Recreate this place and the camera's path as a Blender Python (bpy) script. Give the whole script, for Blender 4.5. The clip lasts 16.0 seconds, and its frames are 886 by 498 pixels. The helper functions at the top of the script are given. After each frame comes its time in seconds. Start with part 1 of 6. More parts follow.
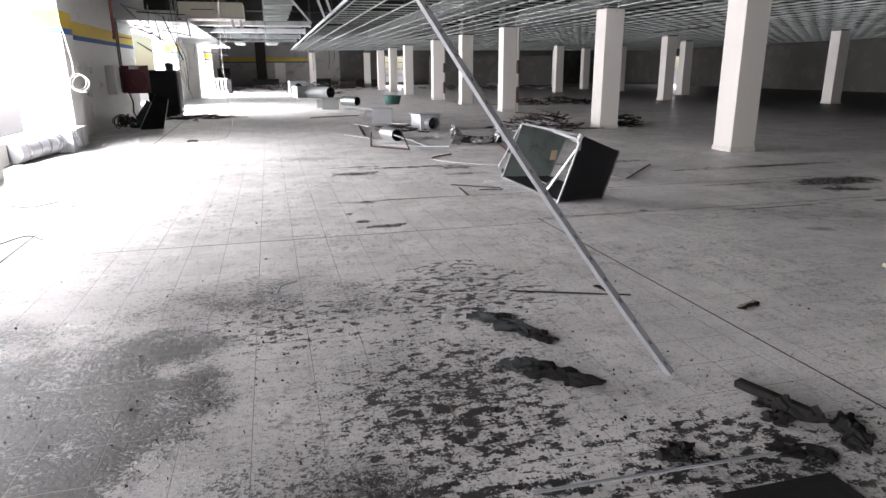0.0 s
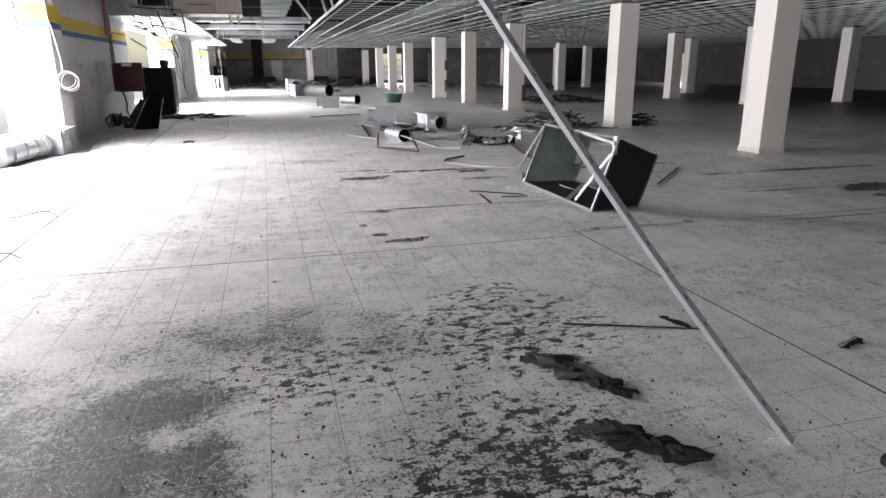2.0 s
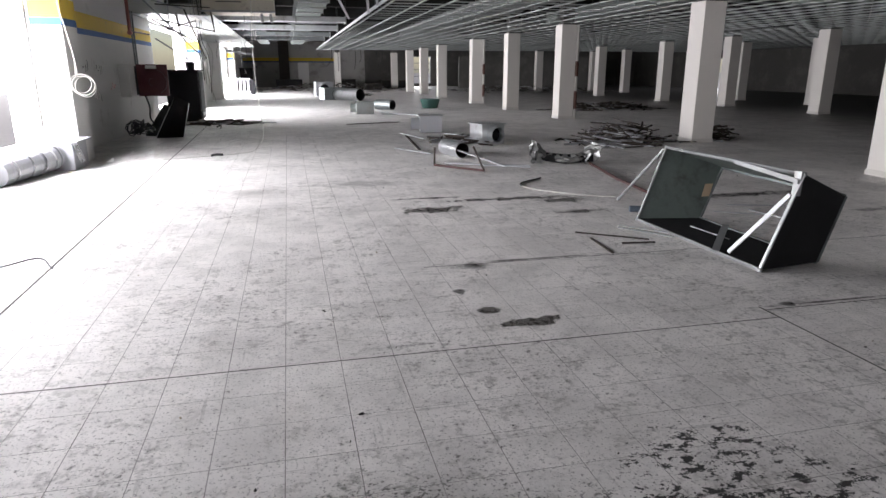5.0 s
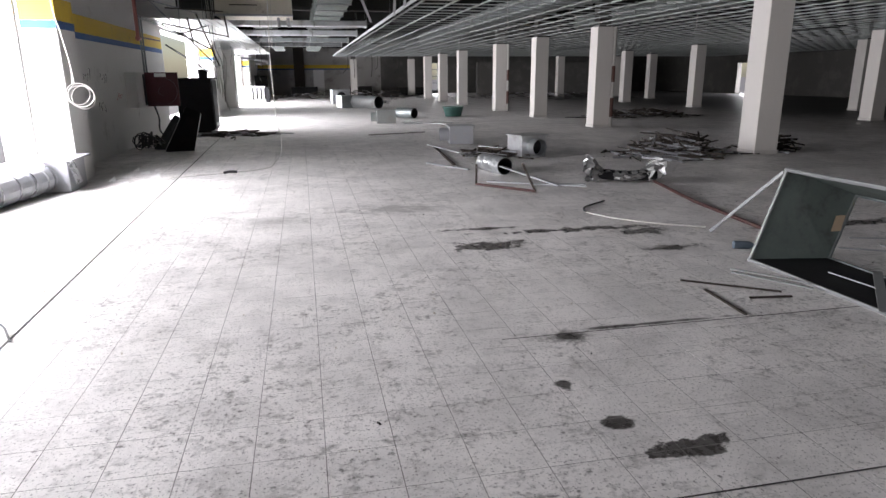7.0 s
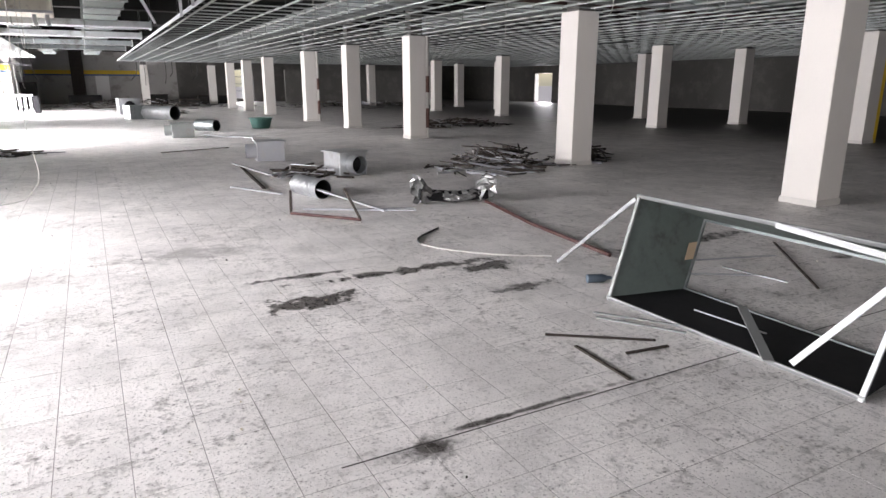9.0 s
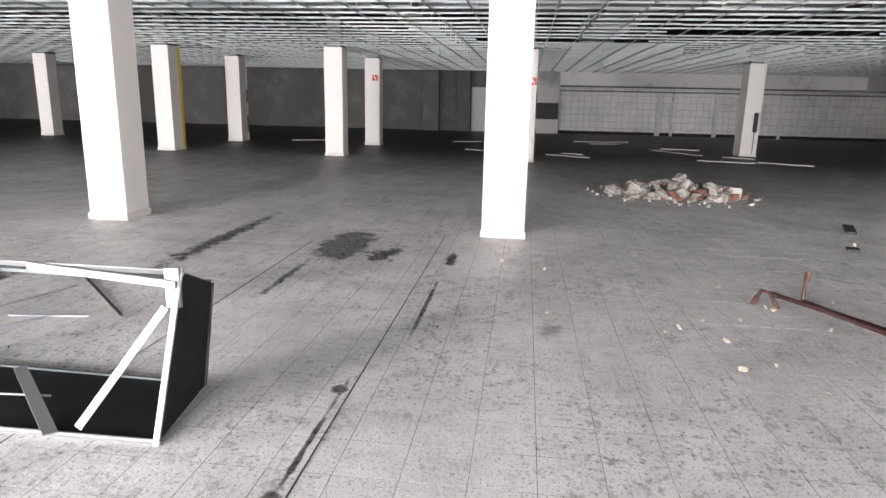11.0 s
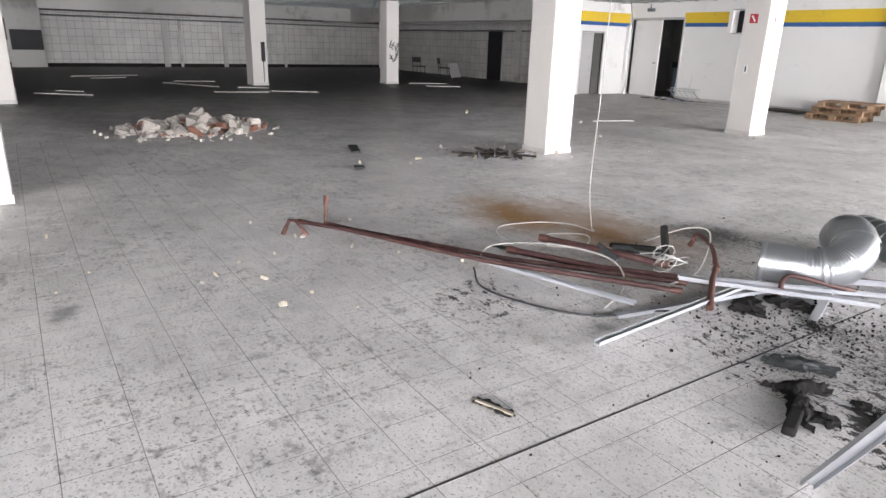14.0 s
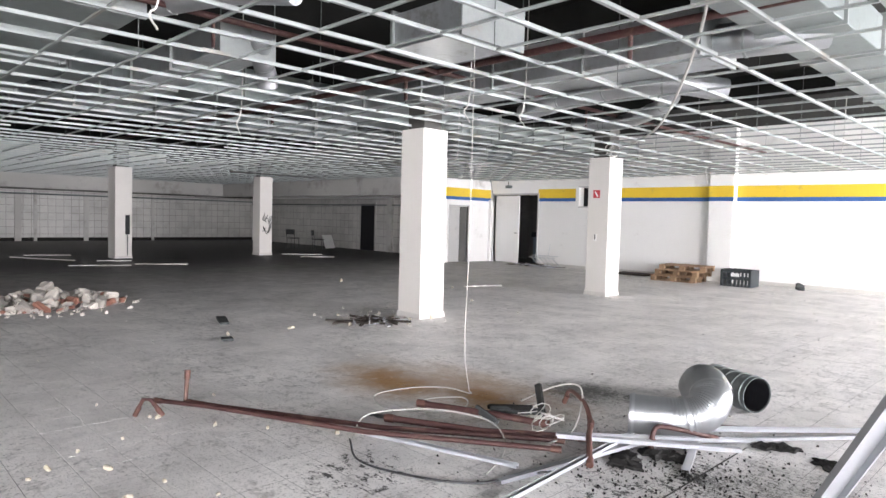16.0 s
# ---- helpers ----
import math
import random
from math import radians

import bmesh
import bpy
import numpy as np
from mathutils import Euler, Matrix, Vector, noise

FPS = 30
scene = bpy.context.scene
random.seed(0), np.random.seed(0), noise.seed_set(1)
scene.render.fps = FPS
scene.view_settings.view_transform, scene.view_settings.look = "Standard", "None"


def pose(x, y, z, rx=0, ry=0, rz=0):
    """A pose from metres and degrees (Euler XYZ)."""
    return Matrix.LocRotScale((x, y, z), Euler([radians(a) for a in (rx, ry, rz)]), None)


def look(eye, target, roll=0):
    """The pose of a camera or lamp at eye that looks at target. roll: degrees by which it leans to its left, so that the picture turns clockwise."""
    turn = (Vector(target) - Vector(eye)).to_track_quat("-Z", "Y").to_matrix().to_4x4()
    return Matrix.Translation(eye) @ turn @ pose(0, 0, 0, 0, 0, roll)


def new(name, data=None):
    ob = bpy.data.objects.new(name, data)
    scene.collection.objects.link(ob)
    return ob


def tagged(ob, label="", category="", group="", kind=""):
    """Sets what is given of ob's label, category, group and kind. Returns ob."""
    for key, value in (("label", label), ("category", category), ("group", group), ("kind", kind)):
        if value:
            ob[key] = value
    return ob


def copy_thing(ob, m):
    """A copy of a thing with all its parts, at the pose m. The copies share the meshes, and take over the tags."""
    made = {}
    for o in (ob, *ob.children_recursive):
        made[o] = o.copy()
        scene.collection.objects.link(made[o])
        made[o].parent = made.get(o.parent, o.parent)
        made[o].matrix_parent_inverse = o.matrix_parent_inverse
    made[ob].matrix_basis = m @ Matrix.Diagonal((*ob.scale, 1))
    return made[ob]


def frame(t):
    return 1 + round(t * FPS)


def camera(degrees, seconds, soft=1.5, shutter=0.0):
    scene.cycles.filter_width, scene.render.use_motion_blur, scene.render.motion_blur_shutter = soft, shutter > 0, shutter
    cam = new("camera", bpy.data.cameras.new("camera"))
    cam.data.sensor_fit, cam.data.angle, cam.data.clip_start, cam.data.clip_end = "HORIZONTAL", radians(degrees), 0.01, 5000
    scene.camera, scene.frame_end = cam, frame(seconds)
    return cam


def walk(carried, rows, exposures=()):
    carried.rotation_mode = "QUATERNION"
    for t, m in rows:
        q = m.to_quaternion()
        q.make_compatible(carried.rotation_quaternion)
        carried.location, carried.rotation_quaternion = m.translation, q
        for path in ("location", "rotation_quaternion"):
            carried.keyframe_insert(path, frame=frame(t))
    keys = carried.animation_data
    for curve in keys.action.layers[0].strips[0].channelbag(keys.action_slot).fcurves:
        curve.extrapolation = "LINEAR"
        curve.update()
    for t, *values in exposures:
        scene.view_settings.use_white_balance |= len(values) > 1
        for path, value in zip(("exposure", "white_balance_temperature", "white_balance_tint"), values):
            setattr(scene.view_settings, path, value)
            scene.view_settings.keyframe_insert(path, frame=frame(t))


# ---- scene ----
cam = camera(69.4, 16.0)
PATH = [
    (0, (0.317, 0.768, 1.461), (0.804, 2.631, 0.92), -0.4),
    (0.5, (0.246, 0.815, 1.458), (0.736, 2.677, 0.919), -0.5),
    (1, (0.218, 0.945, 1.449), (0.715, 2.805, 0.908), -0.5),
    (1.5, (0.245, 1.213, 1.467), (0.746, 3.071, 0.923), -0.5),
    (2, (0.227, 1.476, 1.445), (0.725, 3.335, 0.898), -0.4),
    (2.5, (0.16, 1.753, 1.462), (0.655, 3.612, 0.915), -0.3),
    (3, (0.135, 2.034, 1.451), (0.629, 3.893, 0.902), -0.5),
    (3.5, (0.134, 2.332, 1.473), (0.622, 4.193, 0.926), -0.5),
    (4, (0.068, 2.641, 1.47), (0.53, 4.509, 0.925), -0.4),
    (4.2, (0.037, 2.78, 1.472), (0.498, 4.648, 0.928), -0.1),
    (6.5, (-0.127, 4.336, 1.493), (0.28, 6.223, 0.97), -0.5),
    (7, (-0.152, 4.689, 1.48), (0.25, 6.578, 0.96), -0.4),
    (7.5, (-0.115, 5.009, 1.486), (0.291, 6.899, 0.972), -0.6),
    (8, (0.0, 5.31, 1.508), (0.429, 7.196, 0.998), -0.6),
    (8.5, (0.098, 5.577, 1.49), (0.682, 7.422, 0.983), 0.2),
    (9, (0.157, 5.754, 1.535), (1.08, 7.456, 1.035), -0.0),
    (9.5, (0.347, 5.894, 1.506), (1.709, 7.276, 1.019), 1.0),
    (9.7, (0.423, 5.938, 1.5), (1.937, 7.153, 1.019), 1.5),
    (11.8, (1.154, 5.608, 1.558), (3.075, 5.283, 1.105), 1.0),
    (12, (1.17, 5.599, 1.552), (3.058, 5.118, 1.101), 1.2),
    (12.5, (1.198, 5.578, 1.55), (2.946, 4.715, 1.106), 1.3),
    (13, (1.24, 5.56, 1.54), (2.888, 4.519, 1.093), 1.8),
    (13.5, (1.257, 5.55, 1.536), (2.822, 4.535, 0.816), 1.7),
    (14, (1.227, 5.554, 1.545), (2.81, 4.499, 0.926), 1.7),
    (14.5, (1.237, 5.546, 1.537), (2.861, 4.4, 1.322), 1.6),
    (15, (1.225, 5.546, 1.532), (2.842, 4.375, 1.422), 1.6),
    (15.5, (1.224, 5.554, 1.525), (2.833, 4.372, 1.417), 1.6),
    (16, (1.244, 5.513, 1.516), (2.673, 4.117, 1.419), 1.5),
]
EXPOSURES = [(0.0, -0.2, 6700, 18), (4.0, -0.67, 6650, 18), (7.5, -0.97, 6650, 19), (8.5, -0.62, 6750, 19), (9.5, 0.1, 6800, 19), (12.0, 0.97, 6700, 18), (14.0, 0.93, 6650, 17), (14.5, 1.05, 6650, 17), (15.0, 1.0, 6650, 17), (16.0, 1.03, 6650, 17)]
walk(cam, [(t, look(eye, target, roll)) for t, eye, target, roll in PATH], EXPOSURES)

# ---- world, sun, window light ----
world = bpy.data.worlds.new("sky")
scene.world = world
world.use_nodes = True
wn = world.node_tree
sky = wn.nodes.new("ShaderNodeTexSky")
sky.sky_type, sky.sun_disc = "NISHITA", False
SUN_UP, SUN_FROM = 30.0, Vector((-0.19, -0.98))
sky.sun_elevation = radians(SUN_UP)
sky.sun_rotation = math.atan2(SUN_FROM.x, SUN_FROM.y)
wn.links.new(sky.outputs[0], wn.nodes["Background"].inputs[0])
wn.nodes["Background"].inputs[1].default_value = 0.15

sun = new("sun", bpy.data.lights.new("sun", "SUN"))
sun.data.energy, sun.data.angle, sun.data.color = 5.0, radians(0.5), (1.0, 0.95, 0.88)
sun.matrix_world = look((0, 0, 30), (-SUN_FROM.x * 30 / math.tan(radians(SUN_UP)), -SUN_FROM.y * 30 / math.tan(radians(SUN_UP)), 0))

# openings of the west wall: y from, y to, sill, head
WEST_OPENINGS = [(-11.0, -7.4, 0.35, 2.75), (-5.6, -1.7, 0.35, 2.75), (0.9, 4.9, 0.35, 2.75), (6.6, 10.2, 0.35, 2.75), (11.5, 14.85, 0.35, 2.75),
                 (24.7, 31.2, 0.35, 2.8), (41.0, 49.0, 0.1, 2.8)]
SKY_RADIANCE = 30.0


def window_lamp(name, m, w, h, radiance, tint=(0.93, 0.97, 1.0)):
    ob = new(name, bpy.data.lights.new(name, "AREA"))
    ob.data.shape, ob.data.size, ob.data.size_y = "RECTANGLE", w, h
    ob.data.energy, ob.data.color = radiance * math.pi * w * h, tint
    ob.matrix_world = m
    return ob


for y0, y1, z0, z1 in WEST_OPENINGS:
    c = Vector((-4.42, (y0 + y1) / 2, (z0 + z1) / 2))
    window_lamp("window_light", look(c, c + Vector((1, 0, -0.12))), y1 - y0 + 1.2, z1 - z0 + 0.1, SKY_RADIANCE * (1.9 if y0 > 20 else 1.7 if y0 > 11 else 0.78 if y0 > 5 else 0.1 if y0 > 0 else 0.95 if y0 > -6 else 1.35))
window_lamp("window_light", look((12.3, 65.4, 1.5), (12.3, 60, 1.5)), 1.9, 2.5, SKY_RADIANCE)
window_lamp("window_light", look((35.1, 51.3, 1.2), (30, 51.3, 1.2)), 2.4, 2.4, SKY_RADIANCE)


# ---- mesh helpers ----
class Soup:
    """Vertices and faces of one mesh."""

    def __init__(self):
        self.v, self.f = [], []

    def add(self, verts, faces):
        n = len(self.v)
        self.v += [tuple(p) for p in verts]
        self.f += [tuple(i + n for i in f) for f in faces]
        return self

    def box(self, x0, y0, z0, x1, y1, z1, ch=0.0, m=None):
        if ch <= 0:
            vs = [(x, y, z) for z in (z0, z1) for y in (y0, y1) for x in (x0, x1)]
            fs = [(0, 2, 3, 1), (4, 5, 7, 6), (0, 1, 5, 4), (2, 6, 7, 3), (0, 4, 6, 2), (1, 3, 7, 5)]
        else:
            b = ((x0, x1), (y0, y1), (z0, z1))
            vs, idx = [], {}
            for sx in (0, 1):
                for sy in (0, 1):
                    for sz in (0, 1):
                        for k in range(3):
                            p = []
                            for a, s in enumerate((sx, sy, sz)):
                                e = b[a][s]
                                p.append(e if a == k else e + (ch if s == 0 else -ch))
                            idx[sx, sy, sz, k] = len(vs)
                            vs.append(tuple(p))
            fs = []
            for k in range(3):
                u, w = (k + 1) % 3, (k + 2) % 3
                for s in (0, 1):
                    q = []
                    for a, c in ((0, 0), (1, 0), (1, 1), (0, 1)):
                        key = [0, 0, 0]
                        key[k], key[u], key[w] = s, a, c
                        q.append(idx[(*key, k)])
                    fs.append(tuple(q if s else q[::-1]))
            for k in range(3):
                u, w = (k + 1) % 3, (k + 2) % 3
                for a in (0, 1):
                    for c in (0, 1):
                        q = []
                        for s, kk in ((0, u), (1, u), (1, w), (0, w)):
                            key = [0, 0, 0]
                            key[k], key[u], key[w] = s, a, c
                            q.append(idx[(*key, kk)])
                        fs.append(tuple(q if a == c else q[::-1]))
            for sx in (0, 1):
                for sy in (0, 1):
                    for sz in (0, 1):
                        q = [idx[sx, sy, sz, k] for k in range(3)]
                        fs.append(tuple(q if (sx + sy + sz) % 2 else q[::-1]))
        if m is not None:
            vs = [m @ Vector(p) for p in vs]
        return self.add(vs, fs)

    def bar(self, a, b, w, h, up=(0, 0, 1), ch=0.0, spin=0.0):
        """A straight bar of w by h from a to b."""
        a, b = Vector(a), Vector(b)
        d = b - a
        x = d.normalized()
        s = Vector(up).cross(x)
        if s.length < 1e-4:
            s = Vector((0, 1, 0)).cross(x)
        s.normalize()
        t = x.cross(s)
        m = Matrix((x, s, t)).transposed().to_4x4()
        m.translation = a
        if spin:
            m = m @ Matrix.Rotation(radians(spin), 4, "X")
        return self.box(0, -w / 2, -h / 2, d.length, w / 2, h / 2, ch, m)

    def channel(self, a, b, w, h, t, up=(0, 0, 1), spin=0.0):
        """A U-shaped sheet-metal profile from a to b, open at its top."""
        a, b = Vector(a), Vector(b)
        d = b - a
        x = d.normalized()
        s = Vector(up).cross(x)
        if s.length < 1e-4:
            s = Vector((0, 1, 0)).cross(x)
        s.normalize()
        m = Matrix((x, s, x.cross(s))).transposed().to_4x4()
        m.translation = a
        if spin:
            m = m @ Matrix.Rotation(radians(spin), 4, "X")
        n = d.length
        sec = [(-w / 2, 0), (w / 2, 0), (w / 2, h), (w / 2 - t, h), (w / 2 - t, t), (-w / 2 + t, t), (-w / 2 + t, h), (-w / 2, h)]
        vs = [m @ Vector((l, p, q)) for l in (0, n) for p, q in sec]
        fs = [(i, (i + 1) % 8, (i + 1) % 8 + 8, i + 8) for i in range(8)]
        fs += [(0, 5, 4, 1)[::-1], (1, 4, 3, 2)[::-1], (0, 7, 6, 5)[::-1], (8, 13, 12, 9), (9, 12, 11, 10), (8, 15, 14, 13)]
        return self.add(vs, fs)

    def tube(self, pts, r, n=8, caps=True, close=False):
        pts = [Vector(p) for p in pts]
        k = len(pts)
        rs = r if isinstance(r, (list, tuple)) else [r] * k
        ref, vs = None, []
        for i, p in enumerate(pts):
            if close:
                t = pts[(i + 1) % k] - pts[i - 1]
            else:
                t = pts[min(i + 1, k - 1)] - pts[max(i - 1, 0)]
            t.normalize()
            if ref is None:
                ref = t.orthogonal().normalized()
            ref = (ref - t * ref.dot(t)).normalized()
            o = t.cross(ref)
            vs += [p + (ref * math.cos(j * math.tau / n) + o * math.sin(j * math.tau / n)) * rs[i] for j in range(n)]
        fs = []
        for i in range(k if close else k - 1):
            for j in range(n):
                a, b = i * n + j, i * n + (j + 1) % n
                c, d = ((i + 1) % k) * n + (j + 1) % n, ((i + 1) % k) * n + j
                fs.append((a, b, c, d))
        if caps and not close:
            fs += [tuple(range(n))[::-1], tuple(range((k - 1) * n, k * n))]
        return self.add(vs, fs)

    def lathe(self, prof, m, n=24, close=False):
        """A profile of (radius, height) turned round the z axis of m."""
        vs = [m @ Vector((r * math.cos(j * math.tau / n), r * math.sin(j * math.tau / n), z)) for r, z in prof for j in range(n)]
        k = len(prof)
        fs = []
        for i in range(k if close else k - 1):
            for j in range(n):
                fs.append((i * n + j, i * n + (j + 1) % n, ((i + 1) % k) * n + (j + 1) % n, ((i + 1) % k) * n + j))
        return self.add(vs, fs)

    def quad(self, a, b, c, d, t):
        """A four-cornered sheet of thickness t."""
        a, b, c, d = map(Vector, (a, b, c, d))
        n = (b - a).cross(d - a).normalized() * t
        return self.add([a, b, c, d, a + n, b + n, c + n, d + n], [(3, 2, 1, 0), (4, 5, 6, 7), (0, 1, 5, 4), (1, 2, 6, 5), (2, 3, 7, 6), (3, 0, 4, 7)])

    def rock(self, c, s, rng, flat=0.8):
        """A broken lump: an uneven eight-cornered block with cut corners."""
        m = Matrix.Translation(c) @ Euler([rng.uniform(0, 6.3) for _ in range(3)]).to_matrix().to_4x4()
        k = len(self.v)
        x, y, z = s * rng.uniform(0.6, 1.2), s * rng.uniform(0.5, 1.0), s * rng.uniform(0.4, 0.8) * flat
        self.box(-x, -y, -z, x, y, z, s * 0.22, m)
        for i in range(k, len(self.v)):
            self.v[i] = tuple(Vector(self.v[i]) + Vector([rng.uniform(-1, 1) for _ in range(3)]) * s * 0.13)
        return self

    def mesh(self, name, mat, shift=(0, 0, 0), smooth=False):
        me = bpy.data.meshes.new(name)
        o = Vector(shift)
        me.from_pydata([(x - o.x, y - o.y, z - o.z) for x, y, z in self.v], [], self.f)
        me.update()
        if mat is not None:
            me.materials.append(mat)
        if smooth:
            me.polygons.foreach_set("use_smooth", [True] * len(me.polygons))
            me.set_sharp_from_angle(angle=radians(38))
        return me


ORIGIN = {}
SITE = Vector((0, 0, 0))     # where the plan of one area lies in the hall


def site(dx=0.0, dy=0.0):
    SITE.xy = dx, dy


def thing(name, label, category, at=(0, 0, 0), group="", kind=""):
    ob = new(name)
    ob.empty_display_size = 0.1
    ob.location = Vector(at) + SITE
    ORIGIN[ob.name] = Vector(at)
    return tagged(ob, label, category, group, kind)


def part(name, soup, mat, parent, label="", smooth=False):
    o = ORIGIN[parent.name]
    ob = new(name, soup.mesh(name, mat, o, smooth))
    ob.parent = parent
    ORIGIN[ob.name] = o
    return tagged(ob, label)


def solo(name, soup, mat, label, category, group="", kind="", smooth=False, at=None):
    if at is None:
        lo = [min(p[i] for p in soup.v) for i in range(3)]
        hi = [max(p[i] for p in soup.v) for i in range(3)]
        at = ((lo[0] + hi[0]) / 2, (lo[1] + hi[1]) / 2, lo[2])
    ob = new(name, soup.mesh(name, mat, at, smooth))
    ob.location = Vector(at) + SITE
    ORIGIN[ob.name] = Vector(at)
    return tagged(ob, label, category, group, kind)


def sag(a, b, drop, n=14):
    """Points of a slack cable between a and b."""
    a, b = Vector(a), Vector(b)
    return [a.lerp(b, i / n) - Vector((0, 0, drop * 4 * (i / n) * (1 - i / n))) for i in range(n + 1)]


def smooth_line(pts, n=6):
    """Catmull-Rom points through pts."""
    p = [Vector(q) for q in pts]
    p = [2 * p[0] - p[1]] + p + [2 * p[-1] - p[-2]]
    out = []
    for i in range(1, len(p) - 2):
        for j in range(n):
            t = j / n
            a, b, c, d = p[i - 1:i + 3]
            out.append(0.5 * (2 * b + (c - a) * t + (2 * a - 5 * b + 4 * c - d) * t * t + (3 * b - a - 3 * c + d) * t ** 3))
    return out + [p[-2]]


# ---- materials ----
class Nodes:
    def __init__(self, name):
        self.mat = bpy.data.materials.new(name)
        self.mat.use_nodes = True
        self.t = self.mat.node_tree
        self.out = self.t.nodes["Principled BSDF"]

    def n(self, kind, **ins):
        node = self.t.nodes.new(kind)
        for key, val in ins.items():
            self.put(node, key.replace("_", " "), val)
        return node

    def put(self, node, key, val):
        sock = node.inputs[int(key)] if key.isdigit() else node.inputs[key]
        if isinstance(val, bpy.types.NodeSocket):
            self.t.links.new(val, sock)
        else:
            sock.default_value = val

    def math(self, op, a, b=0.0, c=0.0, clamp=False):
        node = self.t.nodes.new("ShaderNodeMath")
        node.operation, node.use_clamp = op, clamp
        for i, v in enumerate((a, b, c)):
            self.put(node, str(i), v)
        return node.outputs[0]

    def step(self, v, lo, hi, a=0.0, b=1.0):
        node = self.t.nodes.new("ShaderNodeMapRange")
        node.interpolation_type = "SMOOTHSTEP"
        for i, x in enumerate((v, lo, hi, a, b)):
            self.put(node, str(i), x)
        return node.outputs[0]

    def noise(self, vec, scale, detail=4.0, rough=0.55, stretch=None):
        if stretch:
            mp = self.n("ShaderNodeMapping")
            self.put(mp, "Vector", vec)
            mp.inputs["Scale"].default_value = stretch
            vec = mp.outputs[0]
        node = self.n("ShaderNodeTexNoise", Vector=vec, Scale=scale, Detail=detail, Roughness=rough)
        return node.outputs[0]

    def mix(self, fac, a, b, mode="MIX"):
        node = self.t.nodes.new("ShaderNodeMix")
        node.data_type, node.blend_type = "RGBA", mode
        self.put(node, "0", fac)
        for i, v in ((6, a), (7, b)):
            self.put(node, str(i), (*v, 1.0) if isinstance(v, tuple) and len(v) == 3 else v)
        return node.outputs[2]

    def pos(self):
        return self.t.nodes.new("ShaderNodeNewGeometry").outputs["Position"]

    def obj(self):
        return self.t.nodes.new("ShaderNodeTexCoord").outputs["Object"]

    def bump(self, h, strength, dist=0.01):
        b = self.n("ShaderNodeBump", Strength=strength, Distance=dist, Height=h)
        self.put(self.out, "Normal", b.outputs[0])

    def done(self, color=None, rough=None, metal=None, spec=None):
        for key, v in (("Base Color", color), ("Roughness", rough), ("Metallic", metal), ("Specular IOR Level", spec)):
            if v is not None:
                self.put(self.out, key, (*v, 1.0) if isinstance(v, tuple) and len(v) == 3 else v)
        return self.mat


def worn(name, base, rough=0.6, metal=0.0, var=0.18, fine=40.0, coarse=2.5, dirt=None, dirty=0.4, bump=0.15, random_tone=0.0, grain=None, local=True, spec=None):
    """A surface with grain, larger blotches and, where given, dirt of another colour."""
    k = Nodes(name)
    p = k.obj() if local else k.pos()
    f = k.noise(p, fine, 5, 0.6, grain)
    c = k.noise(p, coarse, 4, 0.6)
    tone = k.math("ADD", k.math("MULTIPLY", f, var), k.math("MULTIPLY", c, var * 1.4))
    tone = k.math("ADD", tone, 1.0 - 1.2 * var)
    if random_tone:
        rnd = k.t.nodes.new("ShaderNodeObjectInfo").outputs["Random"]
        tone = k.math("MULTIPLY", tone, k.math("ADD", k.math("MULTIPLY", rnd, random_tone), 1 - random_tone / 2))
    sc = k.t.nodes.new("ShaderNodeVectorMath")
    sc.operation = "SCALE"
    sc.inputs[0].default_value = base
    k.put(sc, "Scale", tone)
    col = sc.outputs[0]
    r = k.math("ADD", k.math("MULTIPLY", c, 0.25), rough - 0.12, clamp=True)
    if dirt:
        d = k.noise(p, coarse * 1.7, 7, 0.68)
        d = k.step(d, 0.62 - dirty * 0.3, 0.78 - dirty * 0.2)
        col = k.mix(k.math("MULTIPLY", d, 0.85), col, dirt)
    k.bump(f, bump)
    return k.done(col, r, metal, spec)


